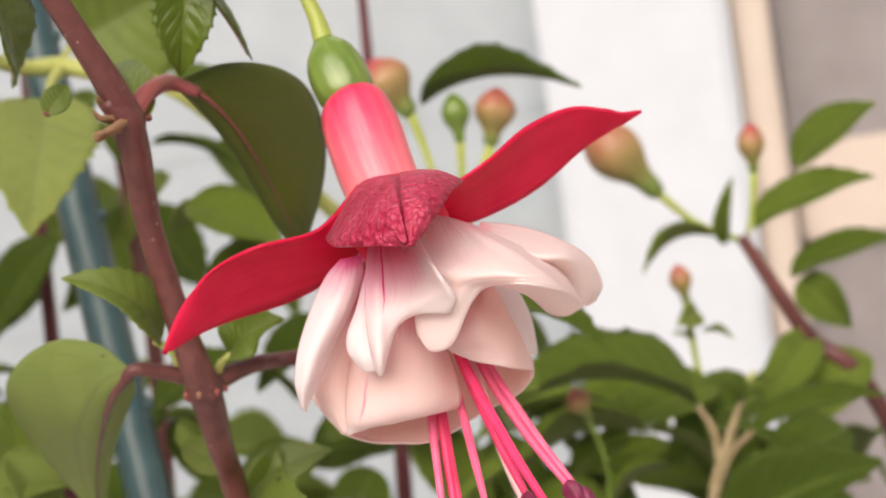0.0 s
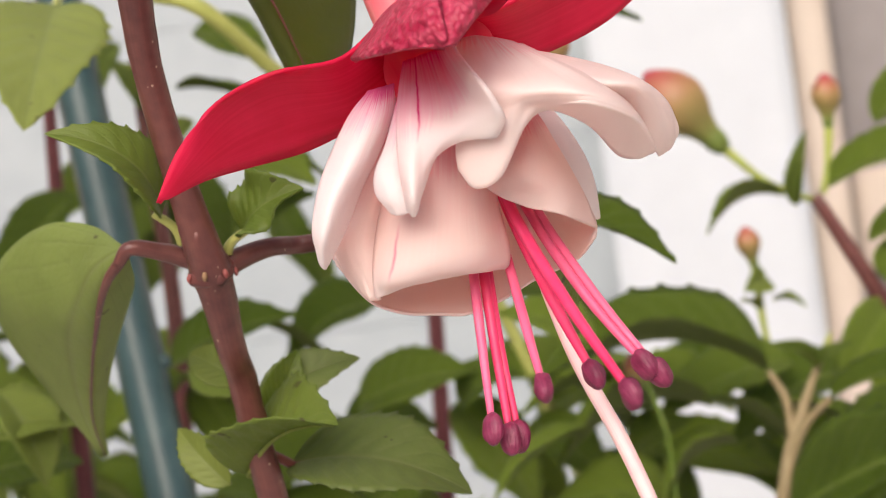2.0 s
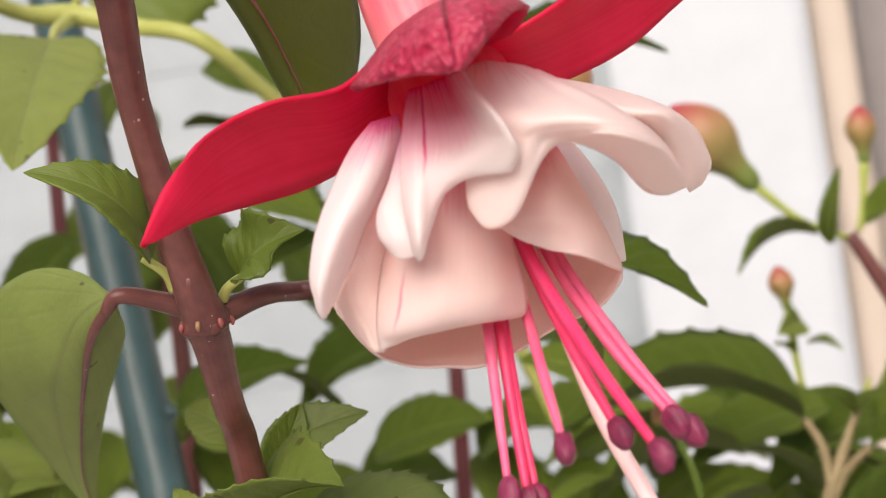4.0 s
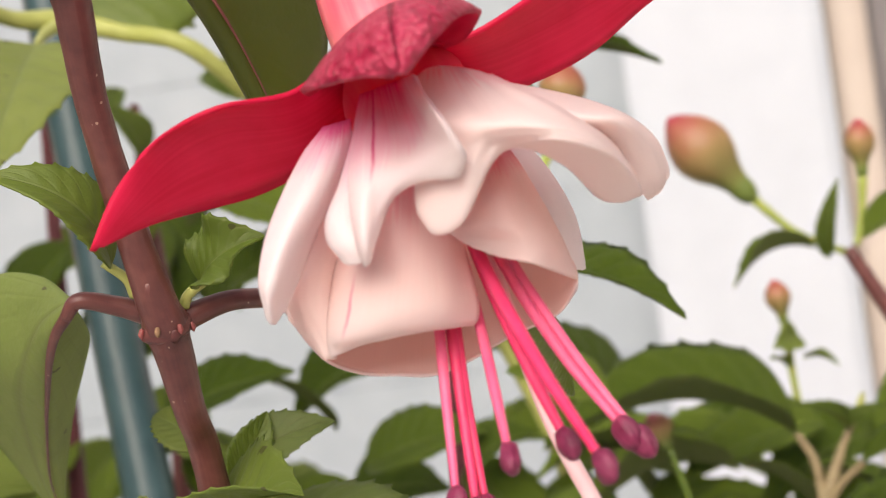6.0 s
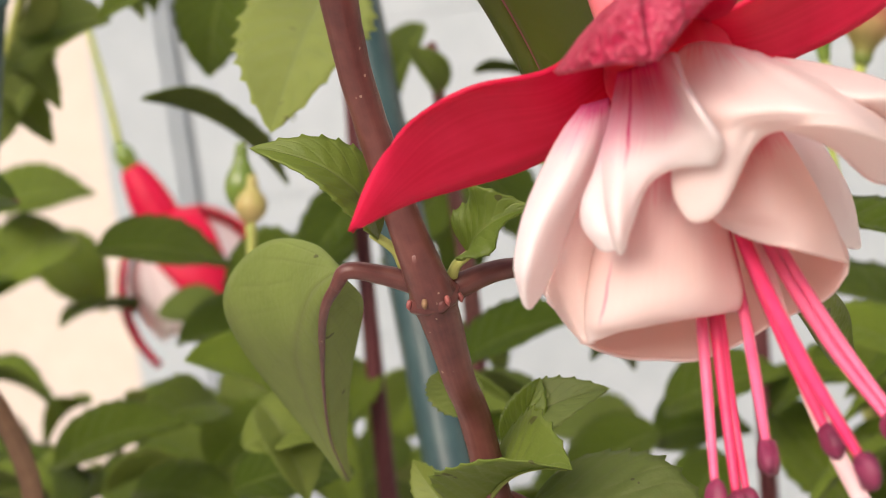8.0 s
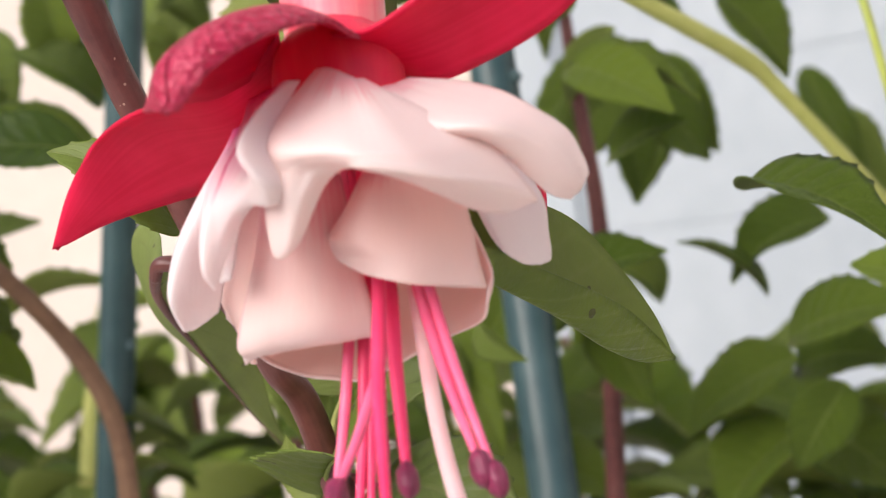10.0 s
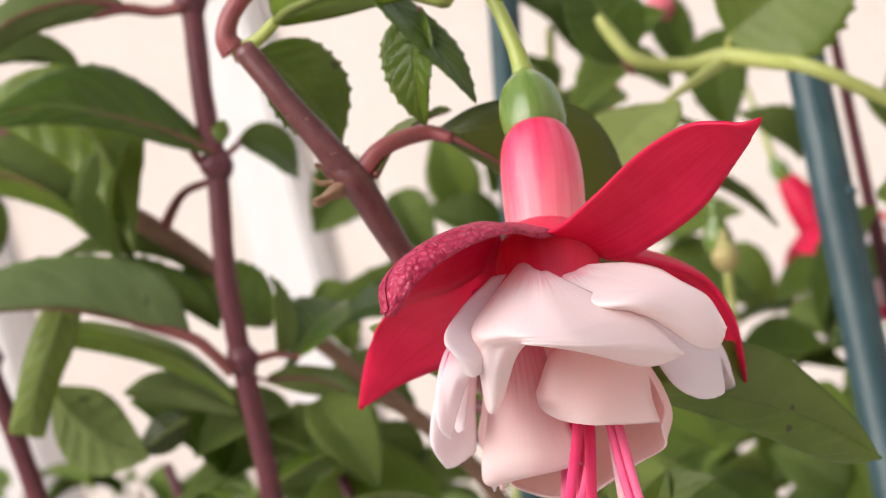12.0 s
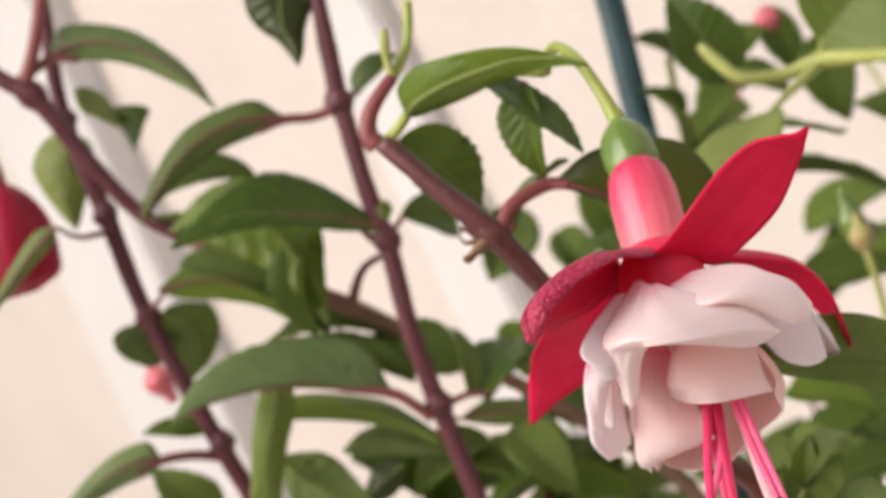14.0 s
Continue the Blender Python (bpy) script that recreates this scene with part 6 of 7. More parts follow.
bg_leaf((3.04, 22.46, -5.89), (2.67, 21.93, -5.49), (0.00, 0.00, 1.00), 0.42, right_plant, 4)
bg_leaf((3.35, 22.53, -5.65), (4.03, 22.12, -5.76), (0.00, 0.00, 1.00), 0.42, right_plant, 4)
bg_leaf((6.03, 23.03, -4.63), (6.95, 22.56, -5.84), (-0.06, -0.99, 0.12), 1.41, right_plant, 1)
bg_leaf((-0.90, 18.65, -7.55), (-2.95, 17.74, -8.47), (0.00, 0.00, 1.00), 1.45, right_plant, 0)
bg_leaf((3.58, 21.43, -6.95), (0.76, 20.43, -7.55), (0.02, -0.64, 0.76), 1.93, right_plant, 0)
bg_leaf((4.79, 22.58, -7.57), (2.29, 21.61, -8.38), (0.00, -0.64, 0.77), 2.25, right_plant, 1)
bg_leaf((6.60, 20.77, -8.32), (4.21, 19.82, -9.08), (-0.02, -0.63, 0.77), 2.16, right_plant, 0)
bg_leaf((0.25, 21.86, -7.75), (-1.93, 21.12, -6.49), (0.06, -0.64, 0.76), 1.55, right_plant, 0)
bg_leaf((0.49, 19.69, -9.73), (-1.67, 18.91, -9.02), (0.06, -0.62, 0.78), 2.16, right_plant, 1)
bg_leaf((5.35, 19.47, -9.28), (3.16, 18.58, -9.77), (-0.01, -0.62, 0.78), 1.98, right_plant, 3)
bg_leaf((2.60, 23.21, -8.14), (4.52, 22.85, -9.77), (0.00, -0.63, 0.77), 2.30, right_plant, 0)
bg_leaf((-2.43, 20.45, -7.44), (-1.05, 20.04, -8.79), (0.08, -0.63, 0.77), 1.65, right_plant, 0)
bg_leaf((6.87, 23.93, -7.47), (4.21, 22.97, -7.86), (-0.02, -0.64, 0.76), 2.15, right_plant, 0)
bg_leaf((4.42, 18.25, -9.97), (6.14, 18.06, -9.33), (-0.02, -0.62, 0.78), 1.80, right_plant, 3)
bg_leaf((-0.43, 21.67, -8.64), (0.93, 21.43, -8.04), (0.05, -0.64, 0.77), 1.55, right_plant, 0)
bg_leaf((2.18, 19.06, -8.28), (0.52, 18.24, -8.98), (0.00, 0.00, 1.00), 1.05, right_plant, 1)
bg_leaf((-0.9, 8.2, -2.30), (1.60, 7.05, -3.00), (0.05, -0.25, 0.97), 1.35, right_plant, 0)
bg_leaf((-2.49, 18.89, 1.24), (0.91, 18.39, 1.49), (0.07, -0.70, 0.71), 0.83, right_plant, 1)
left_plant = thing("fuchsia_plant", (-7, 22, -102), "leafy fuchsia plant behind the stake", "plant")
tube("stem", [(-10.42, 20.05, 2.09), (-10.34, 19.84, -0.43), (-10.20, 19.59, -3.51), (-10.36, 19.27, -6.82), (-10.66, 18.94, -10.11)], [0.120, 0.160, 0.200, 0.220, 0.240], "stem_red", left_plant, 10, 26)
tube("stem", [(-10.66, 18.94, -10.11), (-7, 20, -40), (-7, 22, -102)], [0.24, 0.4, 0.6], "stem_red", left_plant, 10, 16)
bg_leaf((-12.85, 21.45, -0.77), (-14.70, 20.46, -3.04), (0.24, -0.64, 0.73), 1.72, left_plant, 0)
bg_leaf((-8.33, 16.06, -0.83), (-5.68, 15.96, -0.81), (0.00, 0.00, 1.00), 1.38, left_plant, 1)
bg_leaf((-9.56, 20.11, 1.27), (-7.60, 19.85, 0.58), (0.00, 0.00, 1.00), 0.83, left_plant, 0)
bg_leaf((-10.29, 19.97, 0.96), (-10.69, 19.49, 2.00), (0.21, -0.68, 0.70), 0.96, left_plant, 4)
bg_leaf((-7.59, 15.22, -0.12), (-5.63, 14.93, -1.12), (0.17, -0.67, 0.72), 1.72, left_plant, 0)
bg_leaf((-9.25, 20.10, 0.52), (-10.24, 19.31, -0.82), (0.20, -0.67, 0.71), 0.96, left_plant, 4)
bg_leaf((-13.83, 23.22, -1.99), (-16.12, 22.21, -3.69), (0.25, -0.64, 0.73), 1.64, left_plant, 0)
bg_leaf((-6.32, 19.92, -6.59), (-3.83, 19.85, -6.04), (0.12, -0.64, 0.76), 2.07, left_plant, 0)
bg_leaf((-9.21, 15.58, -4.65), (-6.72, 15.52, -3.93), (0.18, -0.64, 0.75), 1.64, left_plant, 0)
bg_leaf((-9.33, 17.54, -5.23), (-8.25, 17.04, -7.02), (0.28, -0.95, 0.15), 1.45, left_plant, 0)
bg_leaf((-9.57, 17.52, -5.06), (-10.97, 16.73, -5.82), (0.20, -0.63, 0.75), 1.32, left_plant, 0)
bg_leaf((-7.00, 9.88, -4.07), (-6.08, 9.46, -4.66), (-0.53, -0.82, 0.21), 0.76, left_plant, 4)
bg_leaf((-5.98, 22.20, -4.40), (-7.99, 21.31, -5.18), (0.15, -0.65, 0.75), 1.87, left_plant, 1)
bg_leaf((-14.87, 19.78, -4.65), (-13.61, 19.16, -8.13), (0.37, -0.92, 0.14), 1.97, left_plant, 0)
bg_leaf((-14.01, 18.67, -7.25), (-15.31, 18.07, -5.98), (0.25, -0.60, 0.76), 2.07, left_plant, 4)
bg_leaf((-7.61, 16.06, -2.09), (-5.91, 15.86, -1.53), (0.17, -0.67, 0.73), 1.51, left_plant, 0)
bg_leaf((-7.11, 20.88, -5.80), (-8.50, 20.29, -4.39), (0.00, 0.00, 1.00), 1.69, left_plant, 0)
bg_leaf((-5.21, 20.01, -7.59), (-6.13, 19.23, -9.00), (0.20, -0.96, 0.19), 1.79, left_plant, 0)
bg_leaf((-4.02, 20.25, -6.93), (-2.75, 20.00, -6.20), (0.10, -0.64, 0.76), 1.38, left_plant, 1)
bg_leaf((-10.03, 24.25, 2.88), (-8.25, 23.93, 1.86), (0.18, -0.70, 0.70), 1.64, left_plant, 0)
bg_leaf((-12.29, 24.91, 2.91), (-13.52, 24.00, 0.50), (0.22, -0.68, 0.70), 1.37, left_plant, 4)
# ---- garden stakes ----
stake_a = thing("garden_stake", (8.82, -18.40, -102.00), "slim teal coated garden stake standing among the plants", "stake", "garden stakes")
stake_rod((8.82, -18.40, -102.00), (-15.05, 25.14, 22.00), 0.5, stake_a)
stake_b = thing("garden_stake", (-36.07, 0.22, -102.00), "slim teal coated garden stake standing among the plants", "stake", "garden stakes")
stake_rod((-36.07, 0.22, -102.00), (-15.86, 18.17, 22.00), 0.42, stake_b)
# ---- flowers and leaves farther back ----
far_flower((-26.30, 34.15, 0.66), (0.36, 0.1, -1.0), 0.75, 1.6, "red and white fuchsia flower hanging far behind", WHITE)
crimson = thing("fuchsia_flower", (-21.28, -1.52, 9.50), "dark crimson fuchsia flower with closed drooping sepals", "flower")
lathe("corolla", [(-21.28, -1.52, 9.50), (-21.35, -1.59, 9.20), (-21.46, -1.69, 8.76), (-21.58, -1.79, 8.22), (-21.69, -1.87, 7.67), (-21.77, -1.93, 7.17), (-21.82, -1.96, 6.86)], [0.25, 0.62, 0.92, 1.05, 1.06, 0.95, 0.35], "sepal_crimson", crimson, 24, 36, "", 4, 0.07)
tube("pedicel", [(-21.29, -1.53, 9.47), (-21.14, -1.44, 10.35), (-21.17, -1.46, 11.46), (-20.69, -0.77, 12.92)], [0.16, 0.09, 0.09, 0.09], "petiole_red", crimson, 8, 16)
leaf((-14.54, 9.04, -0.11), (-16.63, 6.98, 0.18), (0.54, -0.45, 0.71), 1.38, second, arch=0.7, fold=0.3)
back_plant = thing("fuchsia_plant", (-16, 24, -102), "bushy fuchsia plant with dark leaves in the back row", "plant")
tube("stem", [(-16, 24, -102), (-15, 23, -40), (-14, 22, -10), (-13, 22, 6)], [0.6, 0.4, 0.25, 0.12], "stem_plum", back_plant, 10, 26)
tube("stem", [(-16, 24, -102), (-9, 27, -40), (-6, 28, -10), (-5, 29, 7)], [0.6, 0.4, 0.25, 0.12], "stem_plum", back_plant, 10, 26)
bg_leaf((-11.64, 24.53, -0.47), (-13.11, 22.50, -2.53), (0.53, -0.85, 0.04), 1.93, back_plant, 0)
bg_leaf((-11.54, 24.61, -0.49), (-10.22, 24.88, -2.67), (0.49, -0.87, 0.04), 2.07, back_plant, 0)
bg_leaf((-11.78, 24.40, -0.71), (-11.44, 23.83, -3.06), (0.51, -0.86, 0.05), 1.65, back_plant, 0)
bg_leaf((-9.77, 26.19, 0.89), (-8.46, 26.46, -1.02), (0.32, -0.63, 0.71), 1.79, back_plant, 1)
bg_leaf((-11.08, 23.25, -6.05), (-12.04, 21.92, -4.61), (0.35, -0.56, 0.75), 1.62, back_plant, 1)
bg_leaf((-9.55, 16.79, -5.09), (-8.15, 17.19, -6.46), (0.00, 0.00, 1.00), 1.76, back_plant, 1)
bg_leaf((-24.06, 14.64, 4.31), (-24.88, 13.20, 2.90), (0.77, -0.63, -0.07), 2.20, back_plant, 4)
bg_leaf((-23.31, 12.34, 0.33), (-20.67, 13.87, 0.19), (0.00, 0.00, 1.00), 1.98, back_plant, 0)
bg_leaf((-24.18, 12.71, -2.38), (-22.00, 13.93, -1.42), (0.53, -0.44, 0.72), 1.62, back_plant, 4)
bg_leaf((-23.05, 13.54, -3.74), (-20.71, 14.87, -3.08), (0.00, 0.00, 1.00), 1.62, back_plant, 4)
bg_leaf((-24.89, 11.98, -4.11), (-23.23, 12.62, -5.17), (0.78, -0.62, 0.11), 1.89, back_plant, 4)
bg_leaf((-22.16, 12.83, -5.54), (-23.57, 10.97, -5.97), (0.00, 0.00, 1.00), 1.71, back_plant, 4)
bg_leaf((-21.42, 18.03, 3.15), (-19.70, 18.68, 1.53), (0.50, -0.52, 0.69), 2.11, back_plant, 4)
bg_leaf((-20.94, 18.28, 1.33), (-19.52, 18.95, 3.17), (0.49, -0.53, 0.69), 1.55, back_plant, 4)
bg_leaf((-21.82, 14.42, -5.25), (-20.41, 15.03, -4.23), (0.49, -0.45, 0.74), 1.75, back_plant, 4)
bg_leaf((-19.33, 15.03, -7.28), (-20.30, 13.67, -6.09), (0.00, 0.00, 1.00), 1.98, back_plant, 0)
bg_leaf((-23.52, 15.00, 3.20), (-22.69, 14.88, 1.28), (0.54, -0.48, 0.69), 1.51, back_plant, 4)
bg_leaf((-14.20, 16.51, 4.12), (-15.26, 14.55, 3.36), (0.50, -0.53, 0.68), 1.75, back_plant, 3)
bg_leaf((-20.87, 14.97, 2.16), (-20.56, 14.56, 4.12), (0.75, -0.66, -0.05), 1.76, back_plant, 0)
bg_leaf((-20.38, 15.53, 0.91), (-21.05, 14.00, 2.35), (0.54, -0.47, 0.70), 1.90, back_plant, 4)
bg_leaf((-29.09, 32.93, -1.11), (-27.60, 33.12, -3.43), (0.66, -0.75, 0.04), 2.58, back_plant, 0)
bg_leaf((-16.16, 20.37, -4.35), (-14.44, 21.59, -4.23), (0.00, 0.00, 1.00), 1.90, back_plant, 0)
bg_leaf((-18.07, 9.05, 0.07), (-19.19, 7.01, -0.67), (0.00, 0.00, 1.00), 1.80, back_plant, 0)
bg_leaf((-14.28, 22.53, -5.06), (-14.95, 21.00, -6.74), (0.41, -0.52, 0.75), 2.20, back_plant, 1)
bg_leaf((-28.84, 29.30, 0.00), (-26.34, 31.03, 0.09), (0.50, -0.50, 0.71), 2.58, back_plant, 0)
bg_leaf((-27.35, 31.44, -1.02), (-28.39, 28.42, -2.42), (0.50, -0.49, 0.72), 2.98, back_plant, 0)
bg_leaf((-29.76, 28.24, -2.46), (-27.67, 29.38, -2.04), (0.51, -0.48, 0.72), 2.19, back_plant, 1)
bg_leaf((-18.78, 18.73, 7.12), (-18.35, 18.64, 5.09), (0.73, -0.68, -0.11), 1.74, back_plant, 3)
bg_leaf((-15.85, 16.39, 1.72), (-13.88, 18.40, -0.20), (0.00, 0.00, 1.00), 1.76, back_plant, 0)
bg_leaf((-14.73, 21.40, 1.02), (-14.96, 20.11, 2.41), (0.49, -0.53, 0.69), 1.68, back_plant, 4)
bg_leaf((-26.36, 33.04, -3.91), (-27.12, 30.27, -3.72), (0.00, 0.00, 1.00), 2.39, back_plant, 0)
bud((-18.07, 21.47, 6.52), (-18.16, 21.43, 5.34), 0.500, "bud_pink", back_plant)
bud((-19.41, 19.76, 4.77), (-19.51, 19.73, 3.58), 0.500, "bud_pink", back_plant)
bud((-25.30, 1.84, 4.36), (-25.23, 2.10, 3.19), 0.420, "bud_pink", third, "rosy unopened bud")
bed_plant = thing("fuchsia_plant", (-15, 8, -102), "leafy fuchsia plant low beside the red stems", "plant")
tube("stem", [(-15, 8, -102), (-15, 7, -40), (-15, 6, -12), (-16, 5.5, -3)], [0.6, 0.4, 0.25, 0.12], "stem_plum", bed_plant, 10, 26)
tube("stem", [(-15, 8, -102), (-20, 7, -40), (-22, 6, -12), (-23, 5.5, -2)], [0.6, 0.4, 0.25, 0.12], "stem_plum", bed_plant, 10, 26)
bg_leaf((-17.28, 6.92, -2.68), (-19.18, 3.68, -2.56), (0.57, -0.38, 0.73), 1.72, bed_plant, 4)
bg_leaf((-18.67, 4.33, -2.33), (-18.80, 2.81, -0.48), (0.61, -0.33, 0.72), 2.10, bed_plant, 3)
bg_leaf((-16.71, 5.24, -1.31), (-17.32, 3.24, -1.58), (0.60, -0.35, 0.72), 1.67, bed_plant, 4)
bg_leaf((-18.43, 5.61, -3.00), (-16.04, 7.28, -2.51), (0.55, -0.40, 0.73), 1.59, bed_plant, 4)
bg_leaf((-15.44, 7.52, -4.24), (-16.72, 4.98, -3.59), (0.54, -0.40, 0.74), 1.80, bed_plant, 3)
bg_leaf((-17.04, 8.71, -3.15), (-17.45, 7.19, -4.27), (0.53, -0.41, 0.74), 1.63, bed_plant, 4)
bg_leaf((-16.17, 6.14, -3.25), (-16.54, 4.28, -1.41), (0.58, -0.36, 0.72), 1.93, bed_plant, 4)
bg_leaf((-24.44, 1.33, -0.17), (-24.20, 0.33, 1.51), (0.92, -0.38, -0.02), 1.82, bed_plant, 4)
bg_leaf((-17.02, 8.41, -3.81), (-17.13, 6.97, -2.55), (0.57, -0.38, 0.73), 2.02, bed_plant, 4)
bg_leaf((-10.19, 7.66, -4.62), (-8.79, 8.39, -4.62), (0.51, -0.43, 0.75), 1.52, bed_plant, 4)
bg_leaf((-16.90, 6.63, -0.76), (-15.54, 7.43, -2.15), (0.58, -0.39, 0.72), 1.45, bed_plant, 4)
bg_leaf((-14.44, 4.32, -1.22), (-13.57, 4.59, -2.96), (0.57, -0.39, 0.72), 1.67, bed_plant, 4)
bg_leaf((-9.86, 7.89, -3.97), (-9.22, 7.78, -5.43), (0.50, -0.44, 0.74), 1.47, bed_plant, 4)
bg_leaf((-11.41, 9.40, -5.65), (-9.79, 10.54, -5.66), (0.49, -0.45, 0.75), 1.67, bed_plant, 0)
bg_leaf((-12.71, 10.76, -3.42), (-11.34, 11.69, -4.60), (0.50, -0.46, 0.74), 1.48, bed_plant, 3)
bg_leaf((-12.92, 27.80, -0.07), (-14.96, 25.58, -1.32), (0.36, -0.61, 0.71), 2.20, back_plant, 0)
bg_leaf((-12.82, 27.86, -0.24), (-13.14, 26.68, -3.48), (0.49, -0.87, 0.03), 2.49, back_plant, 4)
bg_leaf((-13.18, 28.83, -0.27), (-11.96, 28.85, -2.73), (0.47, -0.88, 0.03), 1.79, back_plant, 0)
bg_leaf((-13.52, 31.31, -10.09), (-11.10, 32.30, -11.43), (0.28, -0.57, 0.77), 2.53, back_plant, 0)
bg_leaf((-11.87, 29.76, -12.64), (-14.28, 27.54, -11.33), (0.30, -0.55, 0.78), 2.59, back_plant, 4)
bg_leaf((-14.33, 25.84, -9.35), (-16.32, 23.72, -10.08), (0.35, -0.53, 0.77), 2.34, back_plant, 4)
bg_leaf((-15.66, 22.41, -9.31), (-13.44, 23.26, -10.62), (0.35, -0.53, 0.78), 2.39, back_plant, 0)
bg_leaf((-11.62, 34.67, -2.68), (-9.96, 35.01, -5.07), (0.27, -0.63, 0.73), 1.77, back_plant, 4)
bg_leaf((-11.34, 33.77, -1.33), (-10.12, 33.74, -4.23), (0.41, -0.91, 0.05), 1.42, back_plant, 0)
bg_leaf((-11.06, 35.55, -10.22), (-13.27, 33.46, -8.94), (0.27, -0.59, 0.76), 2.79, back_plant, 4)
bg_leaf((-9.71, 31.37, -12.20), (-11.38, 29.54, -12.28), (0.26, -0.56, 0.78), 2.29, back_plant, 1)
bg_leaf((-15.95, 28.52, -8.02), (-17.09, 26.96, -9.18), (0.35, -0.55, 0.76), 1.86, back_plant, 0)
bg_leaf((-15.87, 19.81, -9.04), (-13.70, 20.66, -10.03), (0.37, -0.51, 0.78), 2.02, back_plant, 4)
bg_leaf((-22.65, 27.84, -3.62), (-20.08, 27.99, -4.60), (0.32, -0.61, 0.73), 1.74, back_plant, 4)
bg_leaf((-22.29, 25.77, -5.89), (-19.82, 25.85, -8.03), (0.31, -0.59, 0.75), 2.90, back_plant, 0)
bg_leaf((-21.26, 28.09, -7.05), (-18.86, 28.28, -5.75), (0.30, -0.60, 0.74), 2.37, back_plant, 4)
bg_leaf((-16.52, 25.22, -7.64), (-18.06, 24.26, -7.89), (0.28, -0.60, 0.75), 2.20, back_plant, 4)
bg_leaf((-15.58, 29.68, -6.35), (-17.03, 28.69, -8.10), (0.37, -0.92, 0.12), 2.22, back_plant, 0)
bg_leaf((-18.49, 0.51, 5.66), (-16.82, 2.32, 3.00), (0.65, -0.35, 0.67), 1.32, bed_plant, 4)
bg_leaf((-17.81, 3.12, 6.82), (-18.83, 0.70, 7.46), (0.67, -0.36, 0.65), 1.21, bed_plant, 4)
bg_leaf((-17.33, 4.33, 1.97), (-18.21, 2.06, 3.15), (0.63, -0.36, 0.69), 1.21, bed_plant, 4)
bg_leaf((-0.30, 23.70, -8.93), (2.81, 23.59, -9.87), (0.03, -0.63, 0.77), 2.05, right_plant, 0)
bg_leaf((-0.75, 24.04, -6.25), (-3.66, 21.52, -4.38), (0.03, -0.63, 0.77), 2, right_plant, 0)
bg_leaf((-0.57, 23.00, -8.37), (-3.32, 20.52, -6.17), (0.03, -0.63, 0.77), 2.2, right_plant, 1)
bg_leaf((-2.83, 24.63, -8.06), (-0.75, 24.01, -7.25), (0.03, -0.63, 0.77), 1.8, right_plant, 0)
bg_leaf((-19.10, 17.00, 3.67), (-17.59, 15.56, 5.28), (0.6, -0.5, 0.6), 1.3, back_plant, 4)
bg_leaf((-18.32, 17.87, 5.71), (-18.07, 16.46, 6.84), (0.6, -0.5, 0.6), 1.3, back_plant, 0)
bg_leaf((-19.85, 17.69, 3.24), (-18.68, 17.66, 2.13), (0.6, -0.5, 0.6), 1.3, back_plant, 4)
tube("stem", [(-18.53, 17.57, 6.15), (-18.78, 17.34, 4.81), (-19.83, 17.71, 3.23)], [0.12, 0.13, 0.14], "stem_yellow", back_plant, 8, 12)
bg_leaf((2.09, 25.12, -8.58), (-1.08, 24.18, -7.87), (0.04, -0.64, 0.77), 1.94, right_plant, 3)
bg_leaf((0.91, 23.72, -10.88), (-1.46, 23.00, -9.09), (0.05, -0.63, 0.78), 2.20, right_plant, 0)
bg_leaf((3.28, 24.09, -10.79), (0.99, 23.36, -9.31), (0.02, -0.63, 0.78), 2.05, right_plant, 1)
bg_leaf((0.06, 25.90, -7.70), (2.85, 25.85, -7.42), (0.03, -0.65, 0.76), 1.83, right_plant, 0)
bg_leaf((-0.17, 13.91, -5.01), (-1.73, 13.73, -4.31), (0.08, -0.65, 0.75), 1.30, right_plant, 0)
bg_leaf((-4.30, 21.22, -6.93), (-2.73, 20.75, -9.32), (0.10, -0.63, 0.77), 2.11, left_plant, 0)
bg_leaf((-2.23, 23.58, -6.87), (-4.21, 22.77, -6.78), (0.09, -0.65, 0.76), 1.76, left_plant, 1)
bg_leaf((-2.10, 22.32, -9.91), (-3.89, 21.64, -8.66), (0.09, -0.63, 0.78), 2.15, left_plant, 0)
tube("stem", [(-21.74, 15.57, -4.46), (-21.96, 15.33, -5.24), (-22.20, 15.02, -6.55), (-22.41, 14.73, -7.88)], [0.260, 0.300, 0.300, 0.300], "stem_yellow", back_plant, 8, 12)
bg_leaf((-16.95, 11.81, -0.25), (-18.93, 8.88, 0.64), (0.53, -0.47, 0.71), 1.67, bed_plant, 0)
bg_leaf((-21.72, 10.51, 1.31), (-21.44, 10.63, -0.54), (0.56, -0.44, 0.71), 1.39, bed_plant, 0)
bg_leaf((-15.64, 2.51, 4.98), (-16.58, 2.27, 2.73), (0.22, -0.96, 0.18), 1.38, bed_plant, 3)
bg_leaf((-22.37, 2.77, 5.07), (-23.17, 1.84, 3.55), (0.90, -0.44, -0.08), 1.29, bed_plant, 3)
bg_leaf((-15.79, 3.44, 0.67), (-17.62, 2.57, 2.60), (0.62, -0.36, 0.70), 0.92, bed_plant, 0)
bg_leaf((-18.52, 18.06, -1.39), (-16.23, 19.56, -2.09), (0.55, -0.5, 0.68), 1.9, back_plant, 0)
bg_leaf((-18.16, 20.47, -4.01), (-15.29, 21.04, -4.34), (0.55, -0.5, 0.68), 2, back_plant, 1)
bg_leaf((-16.63, 19.28, -5.36), (-17.29, 16.67, -5.46), (0.55, -0.5, 0.68), 1.9, back_plant, 0)
bg_leaf((-17.48, 19.95, -7.01), (-15.68, 20.62, -5.76), (0.55, -0.5, 0.68), 1.8, back_plant, 3)
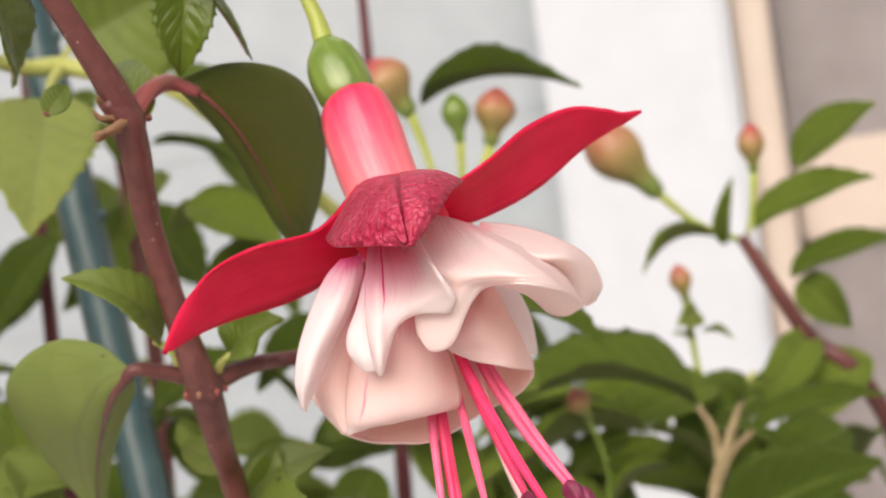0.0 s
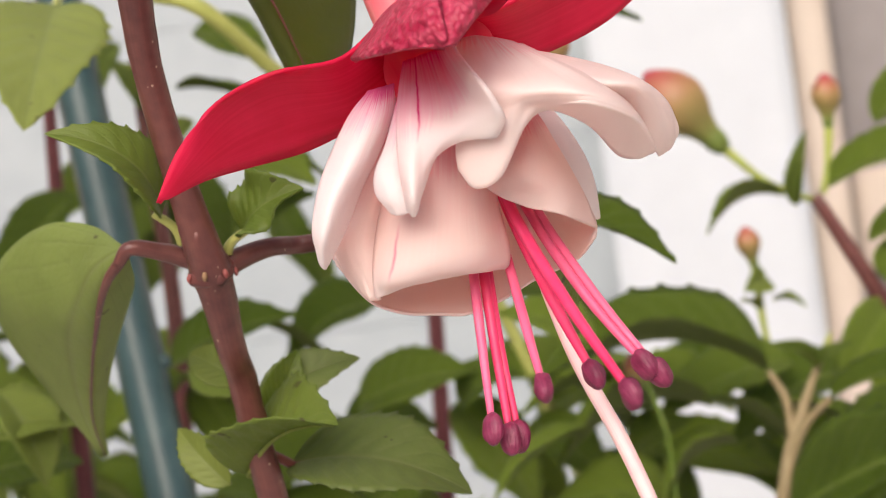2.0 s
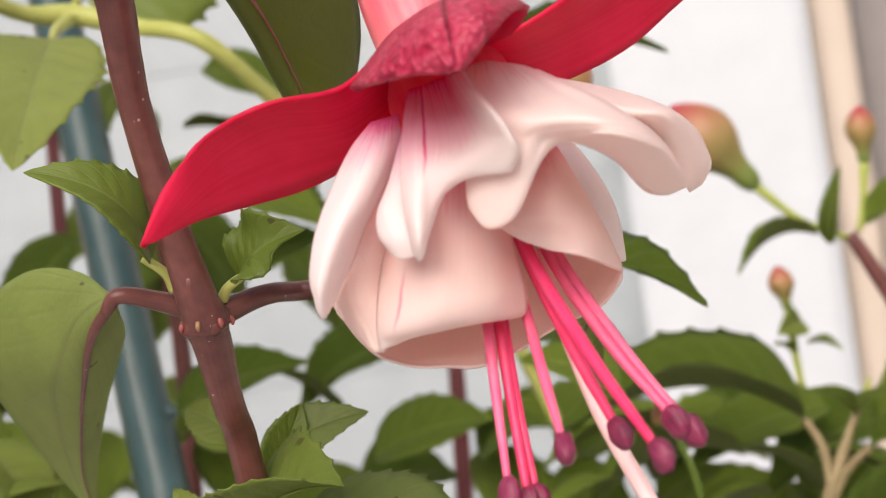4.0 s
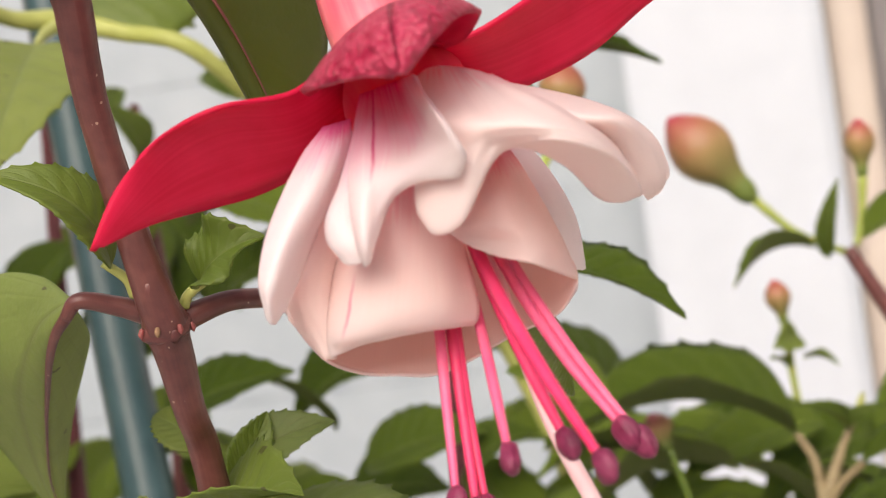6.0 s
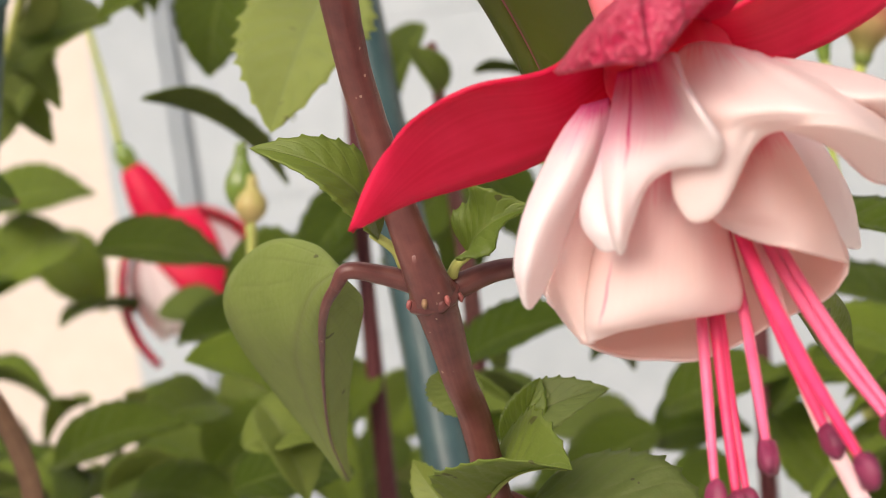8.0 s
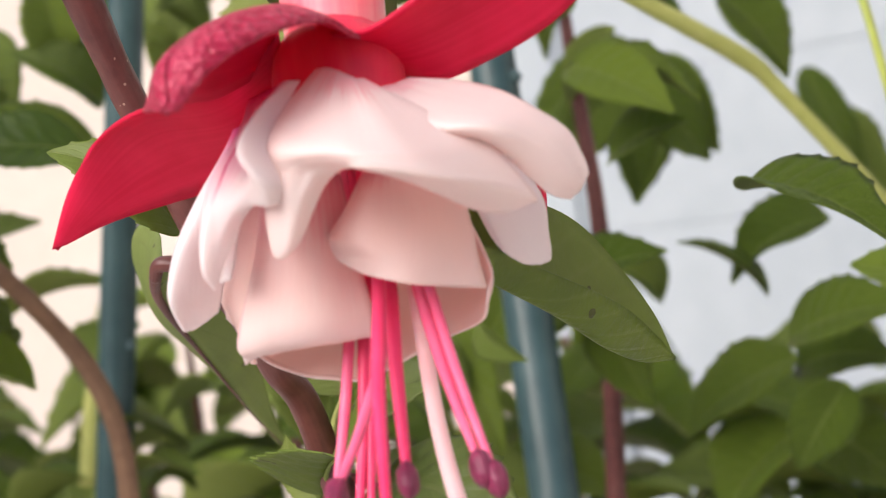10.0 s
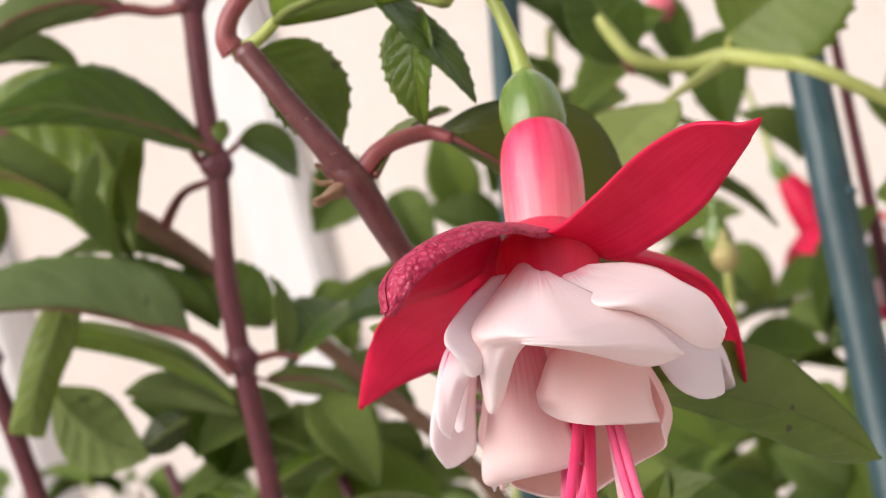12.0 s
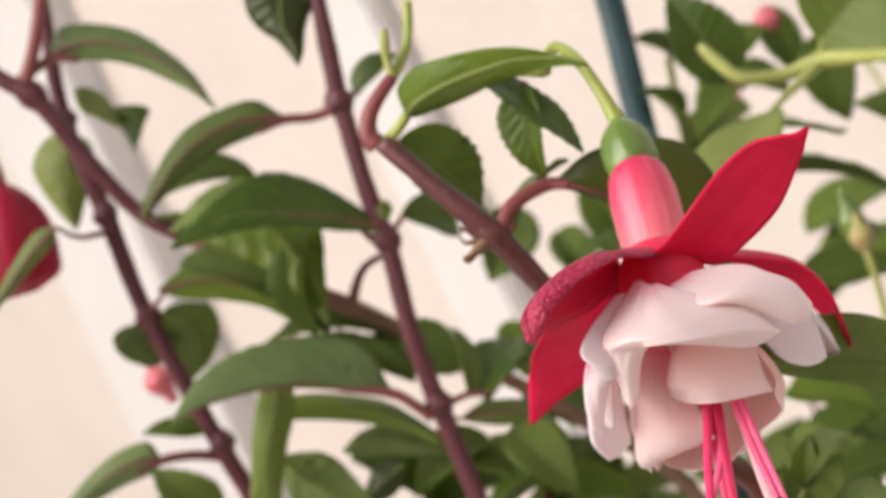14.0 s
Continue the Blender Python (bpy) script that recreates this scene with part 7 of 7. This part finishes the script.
bg_leaf((-19.11, 15.91, -5.93), (-16.29, 16.33, -5.29), (0.55, -0.5, 0.68), 1.8, back_plant, 0)
bg_leaf((-17.23, 21.65, -2.81), (-14.61, 21.83, -2.53), (0.55, -0.5, 0.68), 1.8, back_plant, 1)
bg_leaf((-18.67, 18.31, -7.05), (-16.11, 18.48, -7.76), (0.55, -0.5, 0.68), 2, back_plant, 0)
bg_leaf((-17.68, 18.84, 3.86), (-19.15, 16.98, 3.04), (0.52, -0.50, 0.69), 1.84, back_plant, 4)
bg_leaf((-19.50, 16.46, 4.06), (-20.21, 15.63, 2.48), (0.75, -0.66, -0.05), 1.38, back_plant, 0)
bg_leaf((-17.67, 20.50, 3.78), (-18.83, 18.90, 5.01), (0.51, -0.52, 0.68), 1.40, back_plant, 4)
bg_leaf((-18.05, 21.46, 6.47), (-18.00, 21.68, 4.31), (0.68, -0.73, -0.09), 1.43, back_plant, 0)

bg_leaf((-6.8, 21.2, -7.2), (-9.0, 20.2, -8.4), (0.10, -0.60, 0.79), 2.2, back_plant, 0)
bg_leaf((-7.2, 21.8, -7.6), (-5.2, 22.0, -7.4), (0.10, -0.65, 0.75), 2.3, back_plant, 1)
bg_leaf((-7.2, 21.6, -8.6), (-5.2, 21.8, -10.2), (0.10, -0.60, 0.79), 2.4, back_plant, 0)
bg_leaf((-7.0, 21.2, -8.8), (-8.6, 20.4, -10.4), (0.15, -0.60, 0.78), 2.4, back_plant, 3)

# ---- low leafy shoots that fill the bed ----
rng = random.Random(11)


def low_shoot(x, y, top, lean, pairs, size):
    """An upright shoot with leaves in crossed pairs."""
    ob = thing("fuchsia_shoot", (x, y, -102), "leafy green fuchsia shoot rising from the bed", "shoot", "low shoots")
    tipx, tipy = x + lean[0], y + lean[1]
    line = [(x, y, -102), (x, y, -60), (x + lean[0] * 0.3, y + lean[1] * 0.3, top - 14), (tipx, tipy, top)]
    tube("stem", line, [0.35, 0.3, 0.22, 0.1], "stem_red" if rng.random() < 0.6 else "stem_brown", ob, 8, 24)
    for i in range(pairs):
        u = 1 - 0.018 * i * 1.6
        c = spline(line, u)
        turn = math.pi / 2 * i + rng.uniform(-0.4, 0.4)
        for s in (0, math.pi):
            a = turn + s
            ln = size * (0.45 + 0.55 * min(1, (i + 1) / 3)) * rng.uniform(0.8, 1.15)
            out = np.array((math.cos(a), math.sin(a), 0.0))
            base = c + out * 0.7 + (0, 0, 0.25)
            tip = base + out * ln * 0.9 + np.array((0, 0, rng.uniform(-0.75, 0.15) * ln))
            bg_leaf(base, tip, (out[0] * 0.3, out[1] * 0.3, 1), ln * rng.uniform(0.42, 0.55), ob, rng.choice((0, 1, 3, 4, 4)))
    return ob


for i in range(16):
    x = rng.uniform(-52, -17)
    y = rng.uniform(12, 34) - 0.3 * max(0, -x - 22)
    low_shoot(x, y, rng.uniform(-9.7, -5.7) + 0.14 * max(0, -x - 24), (rng.uniform(-2, 2), rng.uniform(-3, 1)), 6, rng.uniform(4.0, 5.5))
for i in range(3):
    low_shoot(rng.uniform(3, 13), rng.uniform(18, 30), rng.uniform(-11, -8), (rng.uniform(-2, 2), rng.uniform(-2, 1)), 5, rng.uniform(4.0, 5.0))
for i in range(6):
    low_shoot(rng.uniform(-12, -2), rng.uniform(20, 38), rng.uniform(-13, -10), (rng.uniform(-2, 2), rng.uniform(-2, 1)), 5, rng.uniform(4.0, 5.0))
